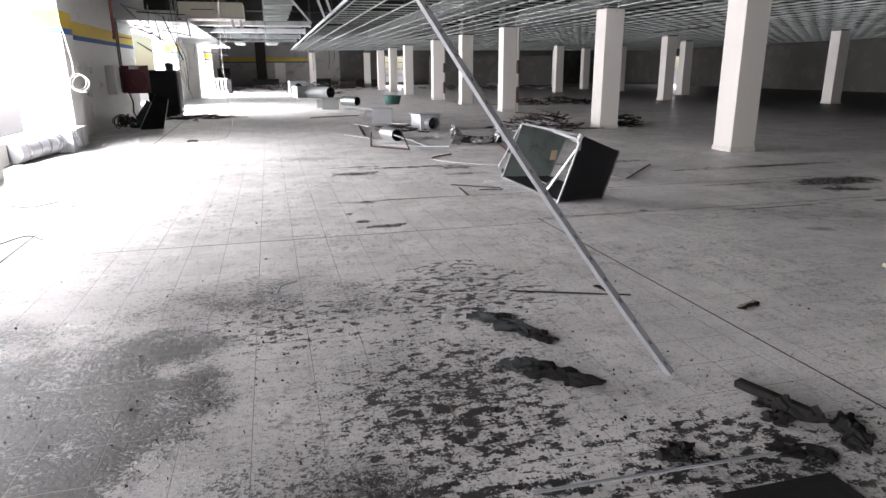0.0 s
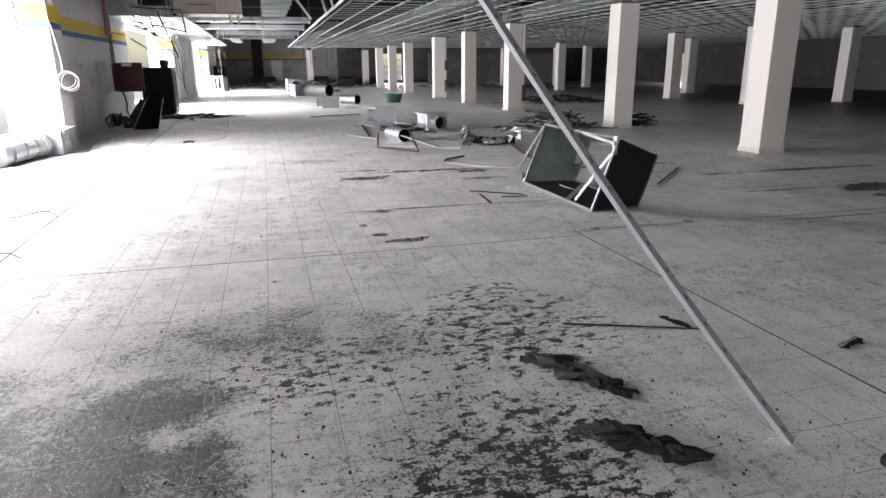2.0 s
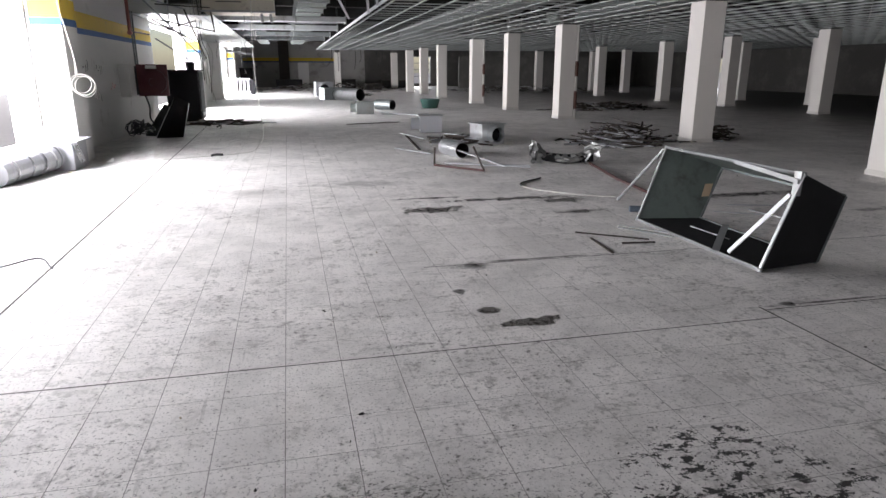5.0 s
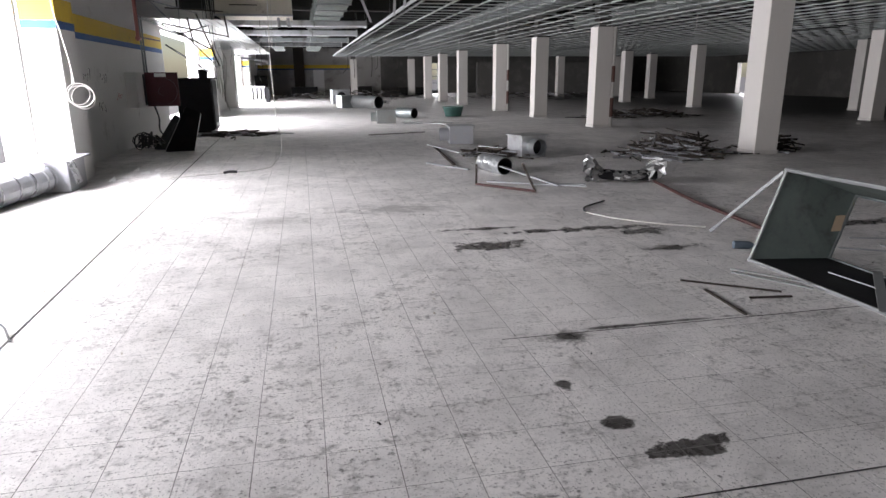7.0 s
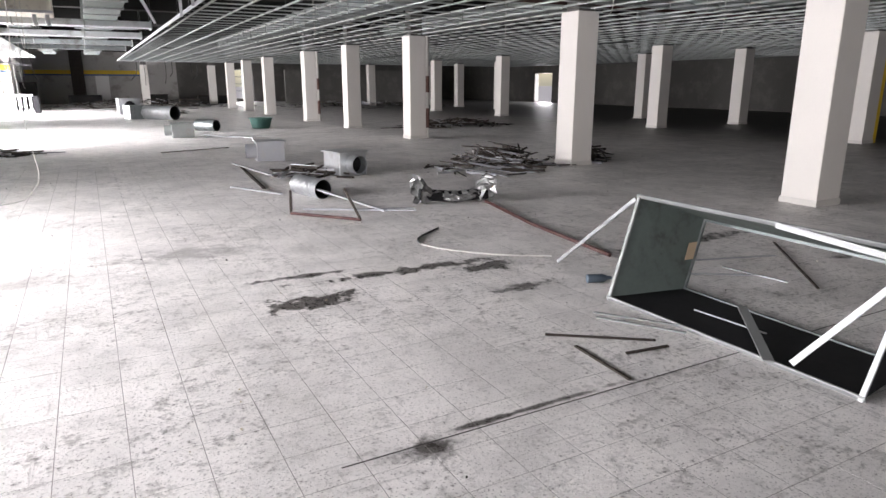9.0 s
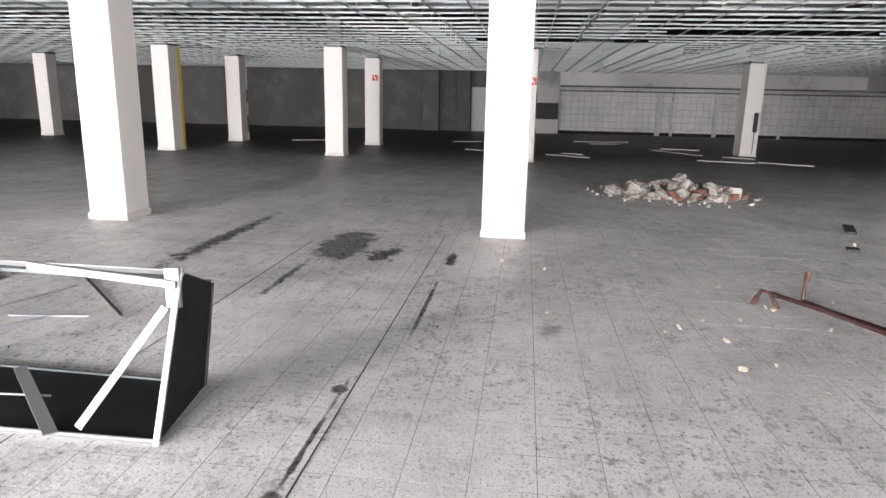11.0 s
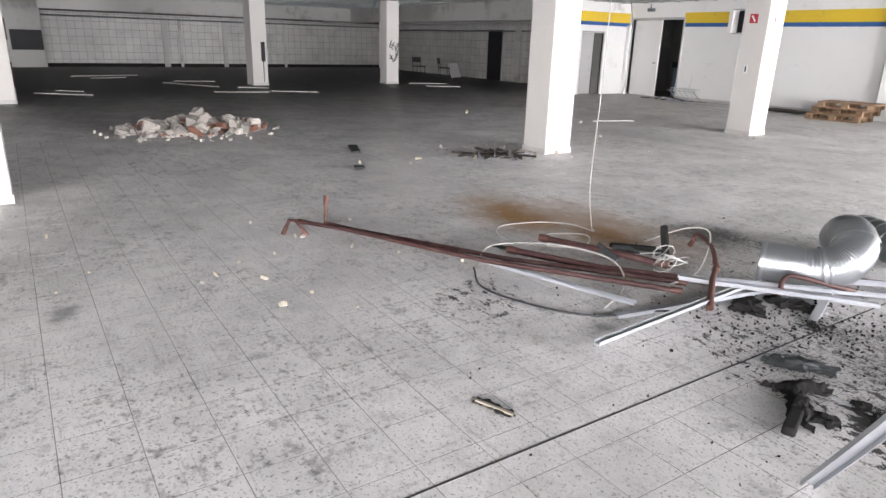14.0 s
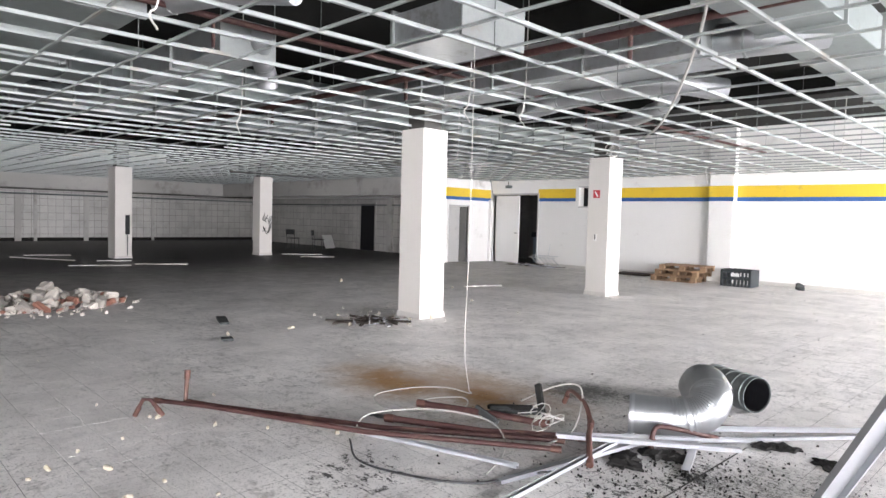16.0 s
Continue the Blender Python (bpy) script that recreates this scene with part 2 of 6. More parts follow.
def floor_material(name):
    """Pale grey floor tiles, dusty, with soot, damp stains and a rust bloom of their own shapes, and shade painted to
    the east.
    """
    k = Nodes(name)
    p = k.pos()
    xyz = k.n("ShaderNodeSeparateXYZ", Vector=p)
    px, py = xyz.outputs[0], xyz.outputs[1]
    rnd = k.t.nodes.new("ShaderNodeObjectInfo").outputs["Random"]
    isl = k.t.nodes.new("ShaderNodeNewGeometry").outputs["Random Per Island"]
    wob = k.noise(p, 2.3, 5, 0.6)
    fine = k.noise(p, 95, 4, 0.65)
    mid = k.noise(p, 17, 8, 0.72)
    streak = k.noise(p, 9, 6, 0.7, (1.0, 2.2, 1.0))
    big = k.noise(p, 0.55, 4, 0.6)

    ragged = k.noise(p, 6.5, 8, 0.68)

    def blob(cx, cy, rx, ry, soft=0.55, wobble=0.9):
        dx = k.math("DIVIDE", k.math("SUBTRACT", px, cx), rx)
        dy = k.math("DIVIDE", k.math("SUBTRACT", py, cy), ry)
        d = k.math("SQRT", k.math("ADD", k.math("MULTIPLY", dx, dx), k.math("MULTIPLY", dy, dy)))
        d = k.math("ADD", d, k.math("MULTIPLY", k.math("SUBTRACT", wob if rx > 0.6 and ry > 0.4 else ragged, 0.5), wobble if rx > 0.6 and ry > 0.4 else wobble * 2.6))
        return k.step(d, 1.0, 1.0 - soft, 0.0, 1.0)

    def most(items):
        out = items[0]
        for i in items[1:]:
            out = k.math("MAXIMUM", out, i)
        return out

    grain = k.noise(p, 30, 5, 0.62)
    grit = k.noise(p, 75, 4, 0.6)
    patch = k.noise(p, 8, 6, 0.62)
    cloud = k.noise(p, 1.7, 7, 0.62)
    tone = k.math("ADD", k.math("MULTIPLY", k.math("ADD", rnd, isl), 0.05), 0.95)
    tone = k.math("MULTIPLY", tone, k.step(cloud, 0.34, 0.62, 0.84, 1.06))
    tone = k.math("MULTIPLY", tone, k.math("ADD", k.math("MULTIPLY", big, 0.3), 0.85))
    sc = k.t.nodes.new("ShaderNodeVectorMath")
    sc.operation = "SCALE"
    sc.inputs[0].default_value = (0.78, 0.756, 0.738)
    k.put(sc, "Scale", tone)
    col = sc.outputs[0]
    # trodden grime in ragged patches, grit and scratches
    worn_in = k.step(k.noise(p, 0.9, 5, 0.6), 0.4, 0.6)
    grime = k.step(k.math("ADD", patch, k.math("MULTIPLY", k.math("SUBTRACT", grain, 0.5), 0.9)), 0.47, 0.72)
    col = k.mix(k.math("MULTIPLY", grime, k.math("ADD", k.math("MULTIPLY", worn_in, 0.42), 0.18)), col, (0.15, 0.142, 0.134))
    speck = k.math("MAXIMUM", k.step(grit, 0.585, 0.63), k.step(k.math("ADD", grain, k.math("MULTIPLY", worn_in, 0.03)), 0.645, 0.68))
    col = k.mix(k.math("MULTIPLY", speck, 0.62), col, (0.08, 0.076, 0.072))
    scuff = k.math("MAXIMUM", k.step(k.noise(p, 12, 5, 0.6, (0.12, 2.6, 1.0)), 0.62, 0.67), k.step(k.noise(p, 12, 5, 0.6, (2.4, 0.14, 1.0)), 0.63, 0.68))
    col = k.mix(k.math("MULTIPLY", scuff, 0.27), col, (0.15, 0.145, 0.14))
    pale = k.step(k.noise(p, 42, 5, 0.6), 0.58, 0.66)
    col = k.mix(k.math("MULTIPLY", pale, 0.3), col, (0.74, 0.73, 0.71))
    # soot spatter: dense where the fire was
    # last patch, by the elbow duct: sooty smear plus its painted shadow zone
    soot_shade = most([blob(-0.85, 3.55, 1.25, 1.25, 0.8, 1.2), blob(-1.0, 2.9, 1.2, 0.9, 0.8, 1.2), k.math("MULTIPLY", blob(-0.5, 4.2, 0.8, 0.6, 0.8, 1.4), 0.8), k.math("MULTIPLY", blob(-1.4, 4.6, 1.0, 0.8, 0.9, 1.2), 0.55),
                 k.math("MULTIPLY", blob(0.1, 4.9, 1.8, 0.9, 0.9), 0.4), k.math("MULTIPLY", blob(0.4, 2.6, 1.0, 1.0, 0.9), 0.5), k.math("MULTIPLY", blob(0.9, 3.4, 1.3, 1.2, 0.9), 0.3), k.math("MULTIPLY", blob(2.3, 1.9, 1.3, 1.3, 0.8), 0.42), k.math("MULTIPLY", blob(4.4, 0.65, 0.8, 0.5, 0.9), 0.7)])
    soot_shade = k.math("MULTIPLY", soot_shade, 1.35, clamp=True)
    drift = k.noise(p, 3.2, 6, 0.62)
    field = k.math("ADD", k.math("MULTIPLY", grain, 0.33), k.math("ADD", k.math("MULTIPLY", grit, 0.37), k.math("MULTIPLY", drift, 0.3)))
    sp = k.step(k.math("ADD", field, k.math("MULTIPLY", soot_shade, 0.12)), 0.555, 0.61)
    film_near = k.math("MULTIPLY", k.math("POWER", soot_shade, 1.4), k.step(k.math("ADD", drift, k.math("MULTIPLY", k.math("SUBTRACT", grain, 0.5), 0.5)), 0.3, 0.52, 0.6, 0.98))
    crust = k.step(k.math("ADD", k.math("MULTIPLY", k.noise(p, 34, 7, 0.72), 0.6), k.math("MULTIPLY", patch, 0.4)), 0.44, 0.58)
    col = k.mix(film_near, col, k.mix(crust, (0.018, 0.018, 0.015), (0.15, 0.148, 0.134)))
    col = k.mix(k.math("MULTIPLY", sp, k.step(soot_shade, 0.0, 0.5, 0.0, 0.9)), col, k.mix(grit, (0.02, 0.02, 0.018), (0.11, 0.108, 0.098)))
    clot = most([blob(1.05, 3.24, 0.8, 1.2, 0.9), blob(0.8, 2.44, 1.1, 0.7, 0.8), k.math("MULTIPLY", blob(1.4, 4.64, 1.0, 0.9, 0.9), 0.8), k.math("MULTIPLY", blob(0.35, 4.44, 0.9, 0.7, 0.9), 0.6), k.math("MULTIPLY", blob(1.95, 2.54, 0.7, 0.5), 0.85),
                 k.math("MULTIPLY", blob(2.75, 2.24, 0.75, 0.75), 0.42), k.math("MULTIPLY", blob(4.25, 3.24, 0.4, 0.4), 0.45), k.math("MULTIPLY", blob(1.53, 5.3, 0.5, 0.3, 0.9), 0.7)])
    lump = k.math("ADD", k.math("MULTIPLY", k.noise(p, 11, 8, 0.7, (1.0, 1.5, 1.0)), 0.78), k.math("MULTIPLY", grit, 0.22))
    cl = k.step(k.math("ADD", lump, k.math("MULTIPLY", clot, 0.092)), 0.57, 0.59)
    col = k.mix(k.math("MULTIPLY", cl, k.step(clot, 0.0, 0.3)), col, k.mix(grit, (0.01, 0.01, 0.009), (0.05, 0.048, 0.045)))
    # damp stains
    damp = most([blob(1.45, 10.08, 0.4, 0.16, 0.3, 1.6), blob(1.53, 10.75, 0.45, 0.06, 0.5, 1.6), blob(2.53, 10.5, 0.9, 0.09, 0.4, 1.9), blob(3.05, 10.28, 0.28, 0.14, 0.3, 1.5), blob(3.03, 9.65, 0.35, 0.1, 0.6, 1.6), blob(1.32, 6.77, 0.2, 0.08, 0.25, 1.5), blob(1.13, 7.0, 0.09, 0.06, 0.3), blob(1.03, 7.4, 0.05, 0.07, 0.3), blob(7.5, 7.6, 0.8, 0.3, 0.3, 0.6), blob(3.08, 6.66, 0.07, 0.05, 0.4), blob(4.07, 6.67, 0.06, 0.06, 0.4), blob(7.1, 6.4, 0.3, 0.07, 0.5), blob(6.2, 7.76, 0.7, 0.05, 0.5), blob(3.53, 6.65, 0.8, 0.02, 0.6), blob(5.6, 6.43, 0.9, 0.025, 0.6), blob(1.83, 8.04, 0.7, 0.03, 0.6), blob(7.15, 7.1, 0.35, 0.16, 0.35, 1.5),
                 blob(1.28, 7.96, 0.2, 0.1, 0.9, 1.4), blob(5.2, 10.1, 1.2, 0.14, 0.5, 1.2), blob(7.5, 9.0, 1.8, 0.12, 0.5, 1.3), k.math("MULTIPLY", blob(0.83, 11.95, 0.8, 0.35, 0.9, 1.4), 0.5), k.math("MULTIPLY", blob(-0.57, 11.6, 0.5, 0.3, 0.9), 0.4), k.math("MULTIPLY", blob(5.2, 5.5, 0.22, 0.12, 0.9), 0.7)])
    col = k.mix(k.math("MULTIPLY", damp, 0.92), col, (0.032, 0.027, 0.023))
    # rust bloom
    rust = most([blob(5.7, 1.74, 1.3, 0.65, 0.95), blob(4.85, 1.49, 1.0, 0.6, 0.95), k.math("MULTIPLY", blob(5.2, 1.44, 1.8, 1.0, 0.95), 0.7)])
    col = k.mix(k.math("MULTIPLY", rust, k.step(k.math("ADD", patch, k.math("MULTIPLY", rust, 0.12)), 0.36, 0.54, 0.5, 1.0)), col, k.mix(grain, (0.12, 0.04, 0.008), (0.46, 0.25, 0.06)))
    # east floor darkened: some soot, the rest painted shade that also cuts bounce
    east_sooty_shade = k.math("MULTIPLY", k.step(k.math("ADD", px, k.math("MULTIPLY", wob, 5.0)), 12.5, 24.0), 0.93)
    col = k.mix(east_sooty_shade, col, (0.028, 0.027, 0.026))
    r = k.math("ADD", k.math("MULTIPLY", mid, 0.35), 0.33)
    r = k.math("SUBTRACT", r, k.math("MULTIPLY", damp, 0.22), clamp=True)
    k.bump(k.math("ADD", k.math("MULTIPLY", fine, 0.5), k.math("ADD", grain, k.math("ADD", k.math("MULTIPLY", cl, clot), k.math("MULTIPLY", sp, k.math("MULTIPLY", soot_shade, 0.9))))), 0.55, 0.006)
    return k.done(col, r, 0.0, 0.4)


def tiled_wall_material(name):
    k = Nodes(name)
    p = k.obj()
    b = k.t.nodes.new("ShaderNodeTexBrick")
    b.offset = 0.0
    for key, v in (("Scale", 1.0), ("Mortar Size", 0.008), ("Brick Width", 0.32), ("Row Height", 0.32), ("Color1", (0.46, 0.45, 0.425, 1)), ("Color2", (0.41, 0.4, 0.38, 1)), ("Mortar", (0.19, 0.183, 0.172, 1))):
        b.inputs[key].default_value = v
    xyz = k.n("ShaderNodeSeparateXYZ", Vector=p)
    cmb = k.n("ShaderNodeCombineXYZ", X=k.math("ADD", xyz.outputs[0], xyz.outputs[1]), Y=xyz.outputs[2])
    k.put(b, "Vector", cmb.outputs[0])
    d = k.step(k.noise(p, 1.1, 6, 0.65), 0.42, 0.75)
    col = k.mix(k.math("MULTIPLY", d, 0.5), b.outputs[0], (0.22, 0.21, 0.19))
    k.bump(b.outputs[1], 0.3)
    return k.done(col, 0.4)


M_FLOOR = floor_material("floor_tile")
M_GROUT = worn("grout", (0.3, 0.29, 0.28), 0.9, var=0.3, fine=9, coarse=0.8, dirt=(0.06, 0.057, 0.053), dirty=0.55, local=False)
M_JOINT = worn("joint_filler", (0.05, 0.048, 0.046), 0.85, var=0.3)
M_WALL = worn("white_wall_paint", (0.74, 0.73, 0.71), 0.75, var=0.07, fine=30, coarse=0.7, dirt=(0.45, 0.43, 0.4), dirty=0.12, bump=0.12)
# walls' pale grey taken near black: dimness of the far bays in the colour
M_GREYWALL = worn("dimmed_wall_paint", (0.08, 0.077, 0.071), 0.8, var=0.25, fine=25, coarse=0.6, dirt=(0.12, 0.115, 0.105), dirty=0.5, bump=0.12)
M_BULKHEAD = worn("bulkhead_plaster", (0.4, 0.39, 0.37), 0.8, var=0.16, fine=25, coarse=0.6, dirt=(0.22, 0.21, 0.19), dirty=0.35)
M_TILEWALL = tiled_wall_material("wall_tiles")
M_COLUMN = worn("column_plaster", (0.6, 0.575, 0.54), 0.7, var=0.06, fine=35, coarse=1.1, dirt=(0.48, 0.45, 0.41), dirty=0.12, bump=0.15)
M_SKIRT = worn("skirting_tile", (0.5, 0.48, 0.45), 0.5, var=0.2)
M_YELLOW = worn("yellow_paint", (0.66, 0.45, 0.03), 0.65, var=0.1, dirt=(0.35, 0.27, 0.08), dirty=0.15)
M_BLUE = worn("blue_paint", (0.02, 0.09, 0.27), 0.65, var=0.12)
# near black: the darkness of the open plenum is put into this colour
M_SLAB = worn("dimmed_concrete", (0.018, 0.018, 0.017), 0.9, spec=0.15, var=0.35, fine=14, coarse=0.5, local=False)
M_GRID = worn("galvanised_profile", (0.31, 0.333, 0.325), 0.45, 0.4, var=0.25, fine=18, coarse=1.2, dirt=(0.3, 0.27, 0.23), dirty=0.25, bump=0.05)
M_FLANGE = worn("bent_flange_steel", (0.27, 0.28, 0.28), 0.45, 0.5, var=0.2, fine=20, coarse=3, dirt=(0.2, 0.19, 0.18), dirty=0.3, bump=0.05)
M_ZINC = worn("galvanised_sheet", (0.56, 0.58, 0.59), 0.36, 0.85, var=0.22, fine=16, coarse=2.0, dirt=(0.3, 0.29, 0.27), dirty=0.35, bump=0.08)
M_ZINCDARK = worn("dulled_duct_sheet", (0.17, 0.19, 0.19), 0.5, 0.7, var=0.3, fine=12, coarse=1.5, dirt=(0.08, 0.075, 0.07), dirty=0.4)
M_DUCTPALE = worn("weathered_duct_sheet", (0.24, 0.27, 0.262), 0.45, 0.6, var=0.25, fine=10, coarse=1.2, dirt=(0.16, 0.16, 0.15), dirty=0.3, bump=0.1)
M_DUCTGREEN = worn("duct_lining", (0.1, 0.125, 0.115), 0.62, 0.3, var=0.3, fine=22, coarse=3, dirt=(0.06, 0.06, 0.055), dirty=0.4)
M_DUCTBLACK = worn("burnt_duct_skin", (0.012, 0.012, 0.013), 0.75, 0.0, var=0.35, fine=20, coarse=3, spec=0.15)
M_FOIL = worn("crumpled_foil", (0.72, 0.73, 0.74), 0.25, 0.95, var=0.25, fine=9, coarse=3, bump=0.6)
M_CREAM = worn("cream_panel", (0.6, 0.56, 0.47), 0.6, 0.0, var=0.12, dirt=(0.33, 0.29, 0.24), dirty=0.3)
M_REDPIPE = worn("red_oxide_pipe", (0.058, 0.021, 0.019), 0.6, 0.1, var=0.35, fine=30, coarse=5, dirt=(0.11, 0.06, 0.045), dirty=0.45)
M_PINKPIPE = worn("faded_red_pipe", (0.4, 0.14, 0.12), 0.55, var=0.2, fine=30, coarse=3)
M_CRUMPLE = worn("crumpled_dull_foil", (0.36, 0.365, 0.36), 0.38, 0.85, var=0.35, fine=9, coarse=4, dirt=(0.06, 0.055, 0.05), dirty=0.45, bump=0.6)
M_COPPER = worn("rusted_fitting", (0.1, 0.045, 0.035), 0.6, 0.3, var=0.3, fine=40)
M_PROFILE = worn("white_profile", (0.37, 0.38, 0.4), 0.4, 0.25, var=0.12, fine=20, coarse=4, dirt=(0.4, 0.38, 0.36), dirty=0.25, bump=0.05)
M_CHAR = worn("charred_matter", (0.02, 0.019, 0.018), 0.85, var=0.5, fine=30, coarse=6, bump=0.8, spec=0.15)
M_CHARGREY = worn("scorched_cloth", (0.055, 0.06, 0.06), 0.8, var=0.35, fine=40, coarse=6, dirt=(0.02, 0.02, 0.02), dirty=0.5, bump=0.6, spec=0.15)
M_DARKWOOD = worn("burnt_lath", (0.05, 0.042, 0.036), 0.8, var=0.5, fine=30, coarse=6, spec=0.15)
M_WOOD = worn("pallet_wood", (0.24, 0.15, 0.085), 0.7, var=0.28, fine=24, coarse=4, grain=(1, 9, 9), dirt=(0.16, 0.1, 0.06), dirty=0.3, random_tone=0.35)
M_CABLE = worn("white_cable", (0.46, 0.45, 0.42), 0.5, var=0.12)
M_BLACKCABLE = worn("black_cable", (0.025, 0.025, 0.026), 0.55, var=0.2)
M_CRATE = worn("dark_plastic", (0.025, 0.032, 0.035), 0.45, var=0.25)
# lacquer, and the painted shade of openings and duct interiors
M_BLACK = worn("black_lacquer_and_void", (0.012, 0.012, 0.014), 0.4, var=0.3, fine=30, spec=0.15)
M_REDBOX = worn("dark_red_lacquer", (0.09, 0.014, 0.02), 0.45, var=0.25)
M_DOOR = worn("grey_door_paint", (0.42, 0.41, 0.4), 0.5, var=0.1, dirt=(0.22, 0.21, 0.2), dirty=0.2)
M_DOORBLUE = worn("blue_grey_door", (0.09, 0.12, 0.15), 0.5, var=0.15)
M_BRICKRED = worn("brick_red", (0.22, 0.1, 0.07), 0.9, var=0.3)
M_RUBBLE = worn("mortar_rubble", (0.4, 0.37, 0.335), 0.95, var=0.35, fine=25, coarse=5, dirt=(0.28, 0.2, 0.16), dirty=0.3, bump=0.7, random_tone=0.95)
M_CHIP = worn("plaster_chip", (0.38, 0.34, 0.27), 0.9, var=0.25, fine=60, bump=0.5, random_tone=0.2)
M_TUB = worn("green_plastic", (0.03, 0.09, 0.075), 0.5, var=0.2)
M_SIGNRED = worn("sign_red", (0.45, 0.02, 0.03), 0.4, var=0.08)
M_SIGNWHITE = worn("sign_white", (0.75, 0.75, 0.73), 0.4, var=0.05)
M_INK = worn("black_ink", (0.02, 0.02, 0.02), 0.7, var=0.2)
M_PAPER = worn("tan_paper_label", (0.42, 0.32, 0.22), 0.8, var=0.15)
M_GROUND = worn("outdoor_concrete", (0.42, 0.41, 0.4), 0.9, var=0.2, local=False)
M_INSUL = worn("foil_insulation", (0.46, 0.475, 0.49), 0.36, 0.9, var=0.2, fine=7, coarse=2, bump=0.9)

frost = Nodes("frosted_glass")
frost.put(frost.out, "Transmission Weight", 1.0)
M_FROST = frost.done((0.85, 0.87, 0.88), 1.0)

# ---- structure ----
WX, EX, SY, NY = -3.9, 34.6, -12.0, 65.0      # inner faces of the outer walls
TOP = 4.1                                     # underside of the slab above
GRID_Z = 2.86


def structure(name, soup, mat, label, smooth=False):
    return solo(name, soup, mat, label, name.split("_")[0], kind="structure", smooth=smooth, at=(0, 0, 0))


# outdoor ground, well below the storey, and the floor slab
structure("ground", Soup().box(-600, -600, -1.2, 600, 600, -1.0), M_GROUND, "pale concrete yard round the building")
TX0, TX1, TY0, TY1 = -3.9, 12.1, -6.0, 20.1   # the stretch of floor laid in separate tiles
fl = Soup()
fl.box(WX - 0.4, SY - 0.4, -0.3, EX + 0.4, NY + 0.4, -0.0006)
structure("floor_slab", fl, M_GROUT, "dark grout bed under the floor tiles")
ff = Soup()
for x0, y0, x1, y1 in ((WX - 0.35, SY - 0.35, EX + 0.35, TY0), (WX - 0.35, TY1, EX + 0.35, NY + 0.35), (TX1, TY0, EX + 0.35, TY1), (WX - 0.35, TY0, TX0, TY1)):
    ff.box(x0, y0, -0.0005, x1, y1, 0.0)
FLOOR = structure("floor", ff, M_FLOOR, "dusty pale grey tiled floor with soot, damp stains and rubbish, painted darker eastward")

# added glowing sheet, in place of the overexposed outdoors behind the west windows
bd = Nodes("outdoor_glow")
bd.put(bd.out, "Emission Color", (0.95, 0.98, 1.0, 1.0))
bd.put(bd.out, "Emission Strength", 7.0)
structure("backdrop", Soup().box(-30.2, 25.0, -1.0, -30.0, 130.0, 14.0), bd.done((0.8, 0.8, 0.8), 0.9), "glowing white backdrop in place of the overexposed outdoors")

# west wall with its window openings
ww = Soup()
edges = [SY - 0.4]
for y0, y1, z0, z1 in WEST_OPENINGS:
    ww.box(WX - 0.4, edges[-1], 0, WX, y0, TOP)
    ww.box(WX - 0.4, y0, 0, WX, y1, z0)
    ww.box(WX - 0.4, y0, z1, WX, y1, TOP)
    edges.append(y1)
ww.box(WX - 0.4, edges[-1], 0, WX, NY + 0.4, TOP)
structure("wall_west", ww, M_WALL, "white painted masonry wall with open window bays")


def pilaster(name, x0, y0, x1, y1, mat=None):
    structure(name, Soup().box(x0, y0, 0, x1, y1, TOP, 0.012), mat or M_WALL, "white painted pilaster of the wall")


for i, (a, b) in enumerate(((-6.7, -5.95), (-1.45, -0.7), (5.35, 6.1), (10.3, 11.05), (14.9, 15.65), (31.4, 32.4), (39.6, 40.6), (49.6, 50.4), (56.5, 57.2))):
    pilaster("pilaster_%d" % i, WX, a, WX + 0.5, b)

# painted band: yellow over blue, on west and south walls
def band(name, x0, y0, x1, y1):
    structure(name + "_yellow", Soup().box(x0, y0, 2.27, x1, y1, 2.57), M_YELLOW, "mustard yellow painted band along the wall")
    structure(name + "_blue", Soup().box(x0, y0, 2.16, x1, y1, 2.27), M_BLUE, "blue painted line under the yellow band")


band("trim_west_bay", WX, 15.652, WX + 0.003, 24.6)
band("trim_west_pilaster", WX + 0.5, 14.902, WX + 0.503, 15.648)
band("trim_west_reveal", WX + 0.05, 14.897, WX + 0.498, 14.9)
band("trim_west_far", WX + 0.05, 31.397, WX + 0.498, 31.4)
band("trim_west_far_face", WX + 0.5, 31.402, WX + 0.503, 32.398)
band("trim_west_third", WX + 0.05, 49.597, WX + 0.498, 49.6)

# south wall with a door, a small high hatch and a pilaster
DX0, DX1, DH = 14.62, 16.58, 2.38
HX0, HX1 = 12.5, 12.96
QX0, QX1 = 32.7, 34.3
sw = Soup()
sw.box(WX - 0.4, SY - 0.3, 0, HX0, SY, TOP)
sw.box(HX0, SY - 0.3, 0, HX1, SY, 2.0)
sw.box(HX0, SY - 0.3, 2.6, HX1, SY, TOP)
sw.box(HX1, SY - 0.3, 0, DX0, SY, TOP)
sw.box(DX0, SY - 0.3, DH, DX1, SY, TOP)
sw.box(DX1, SY - 0.3, 0, QX0, SY, TOP)
sw.box(QX0, SY - 0.3, 0, QX1, SY, 1.78)
sw.box(QX0, SY - 0.3, 2.28, QX1, SY, TOP)
sw.box(QX1, SY - 0.3, 0, EX + 0.4, SY, TOP)
structure("wall_south", sw, M_WALL, "white painted wall with a yellow and blue band")
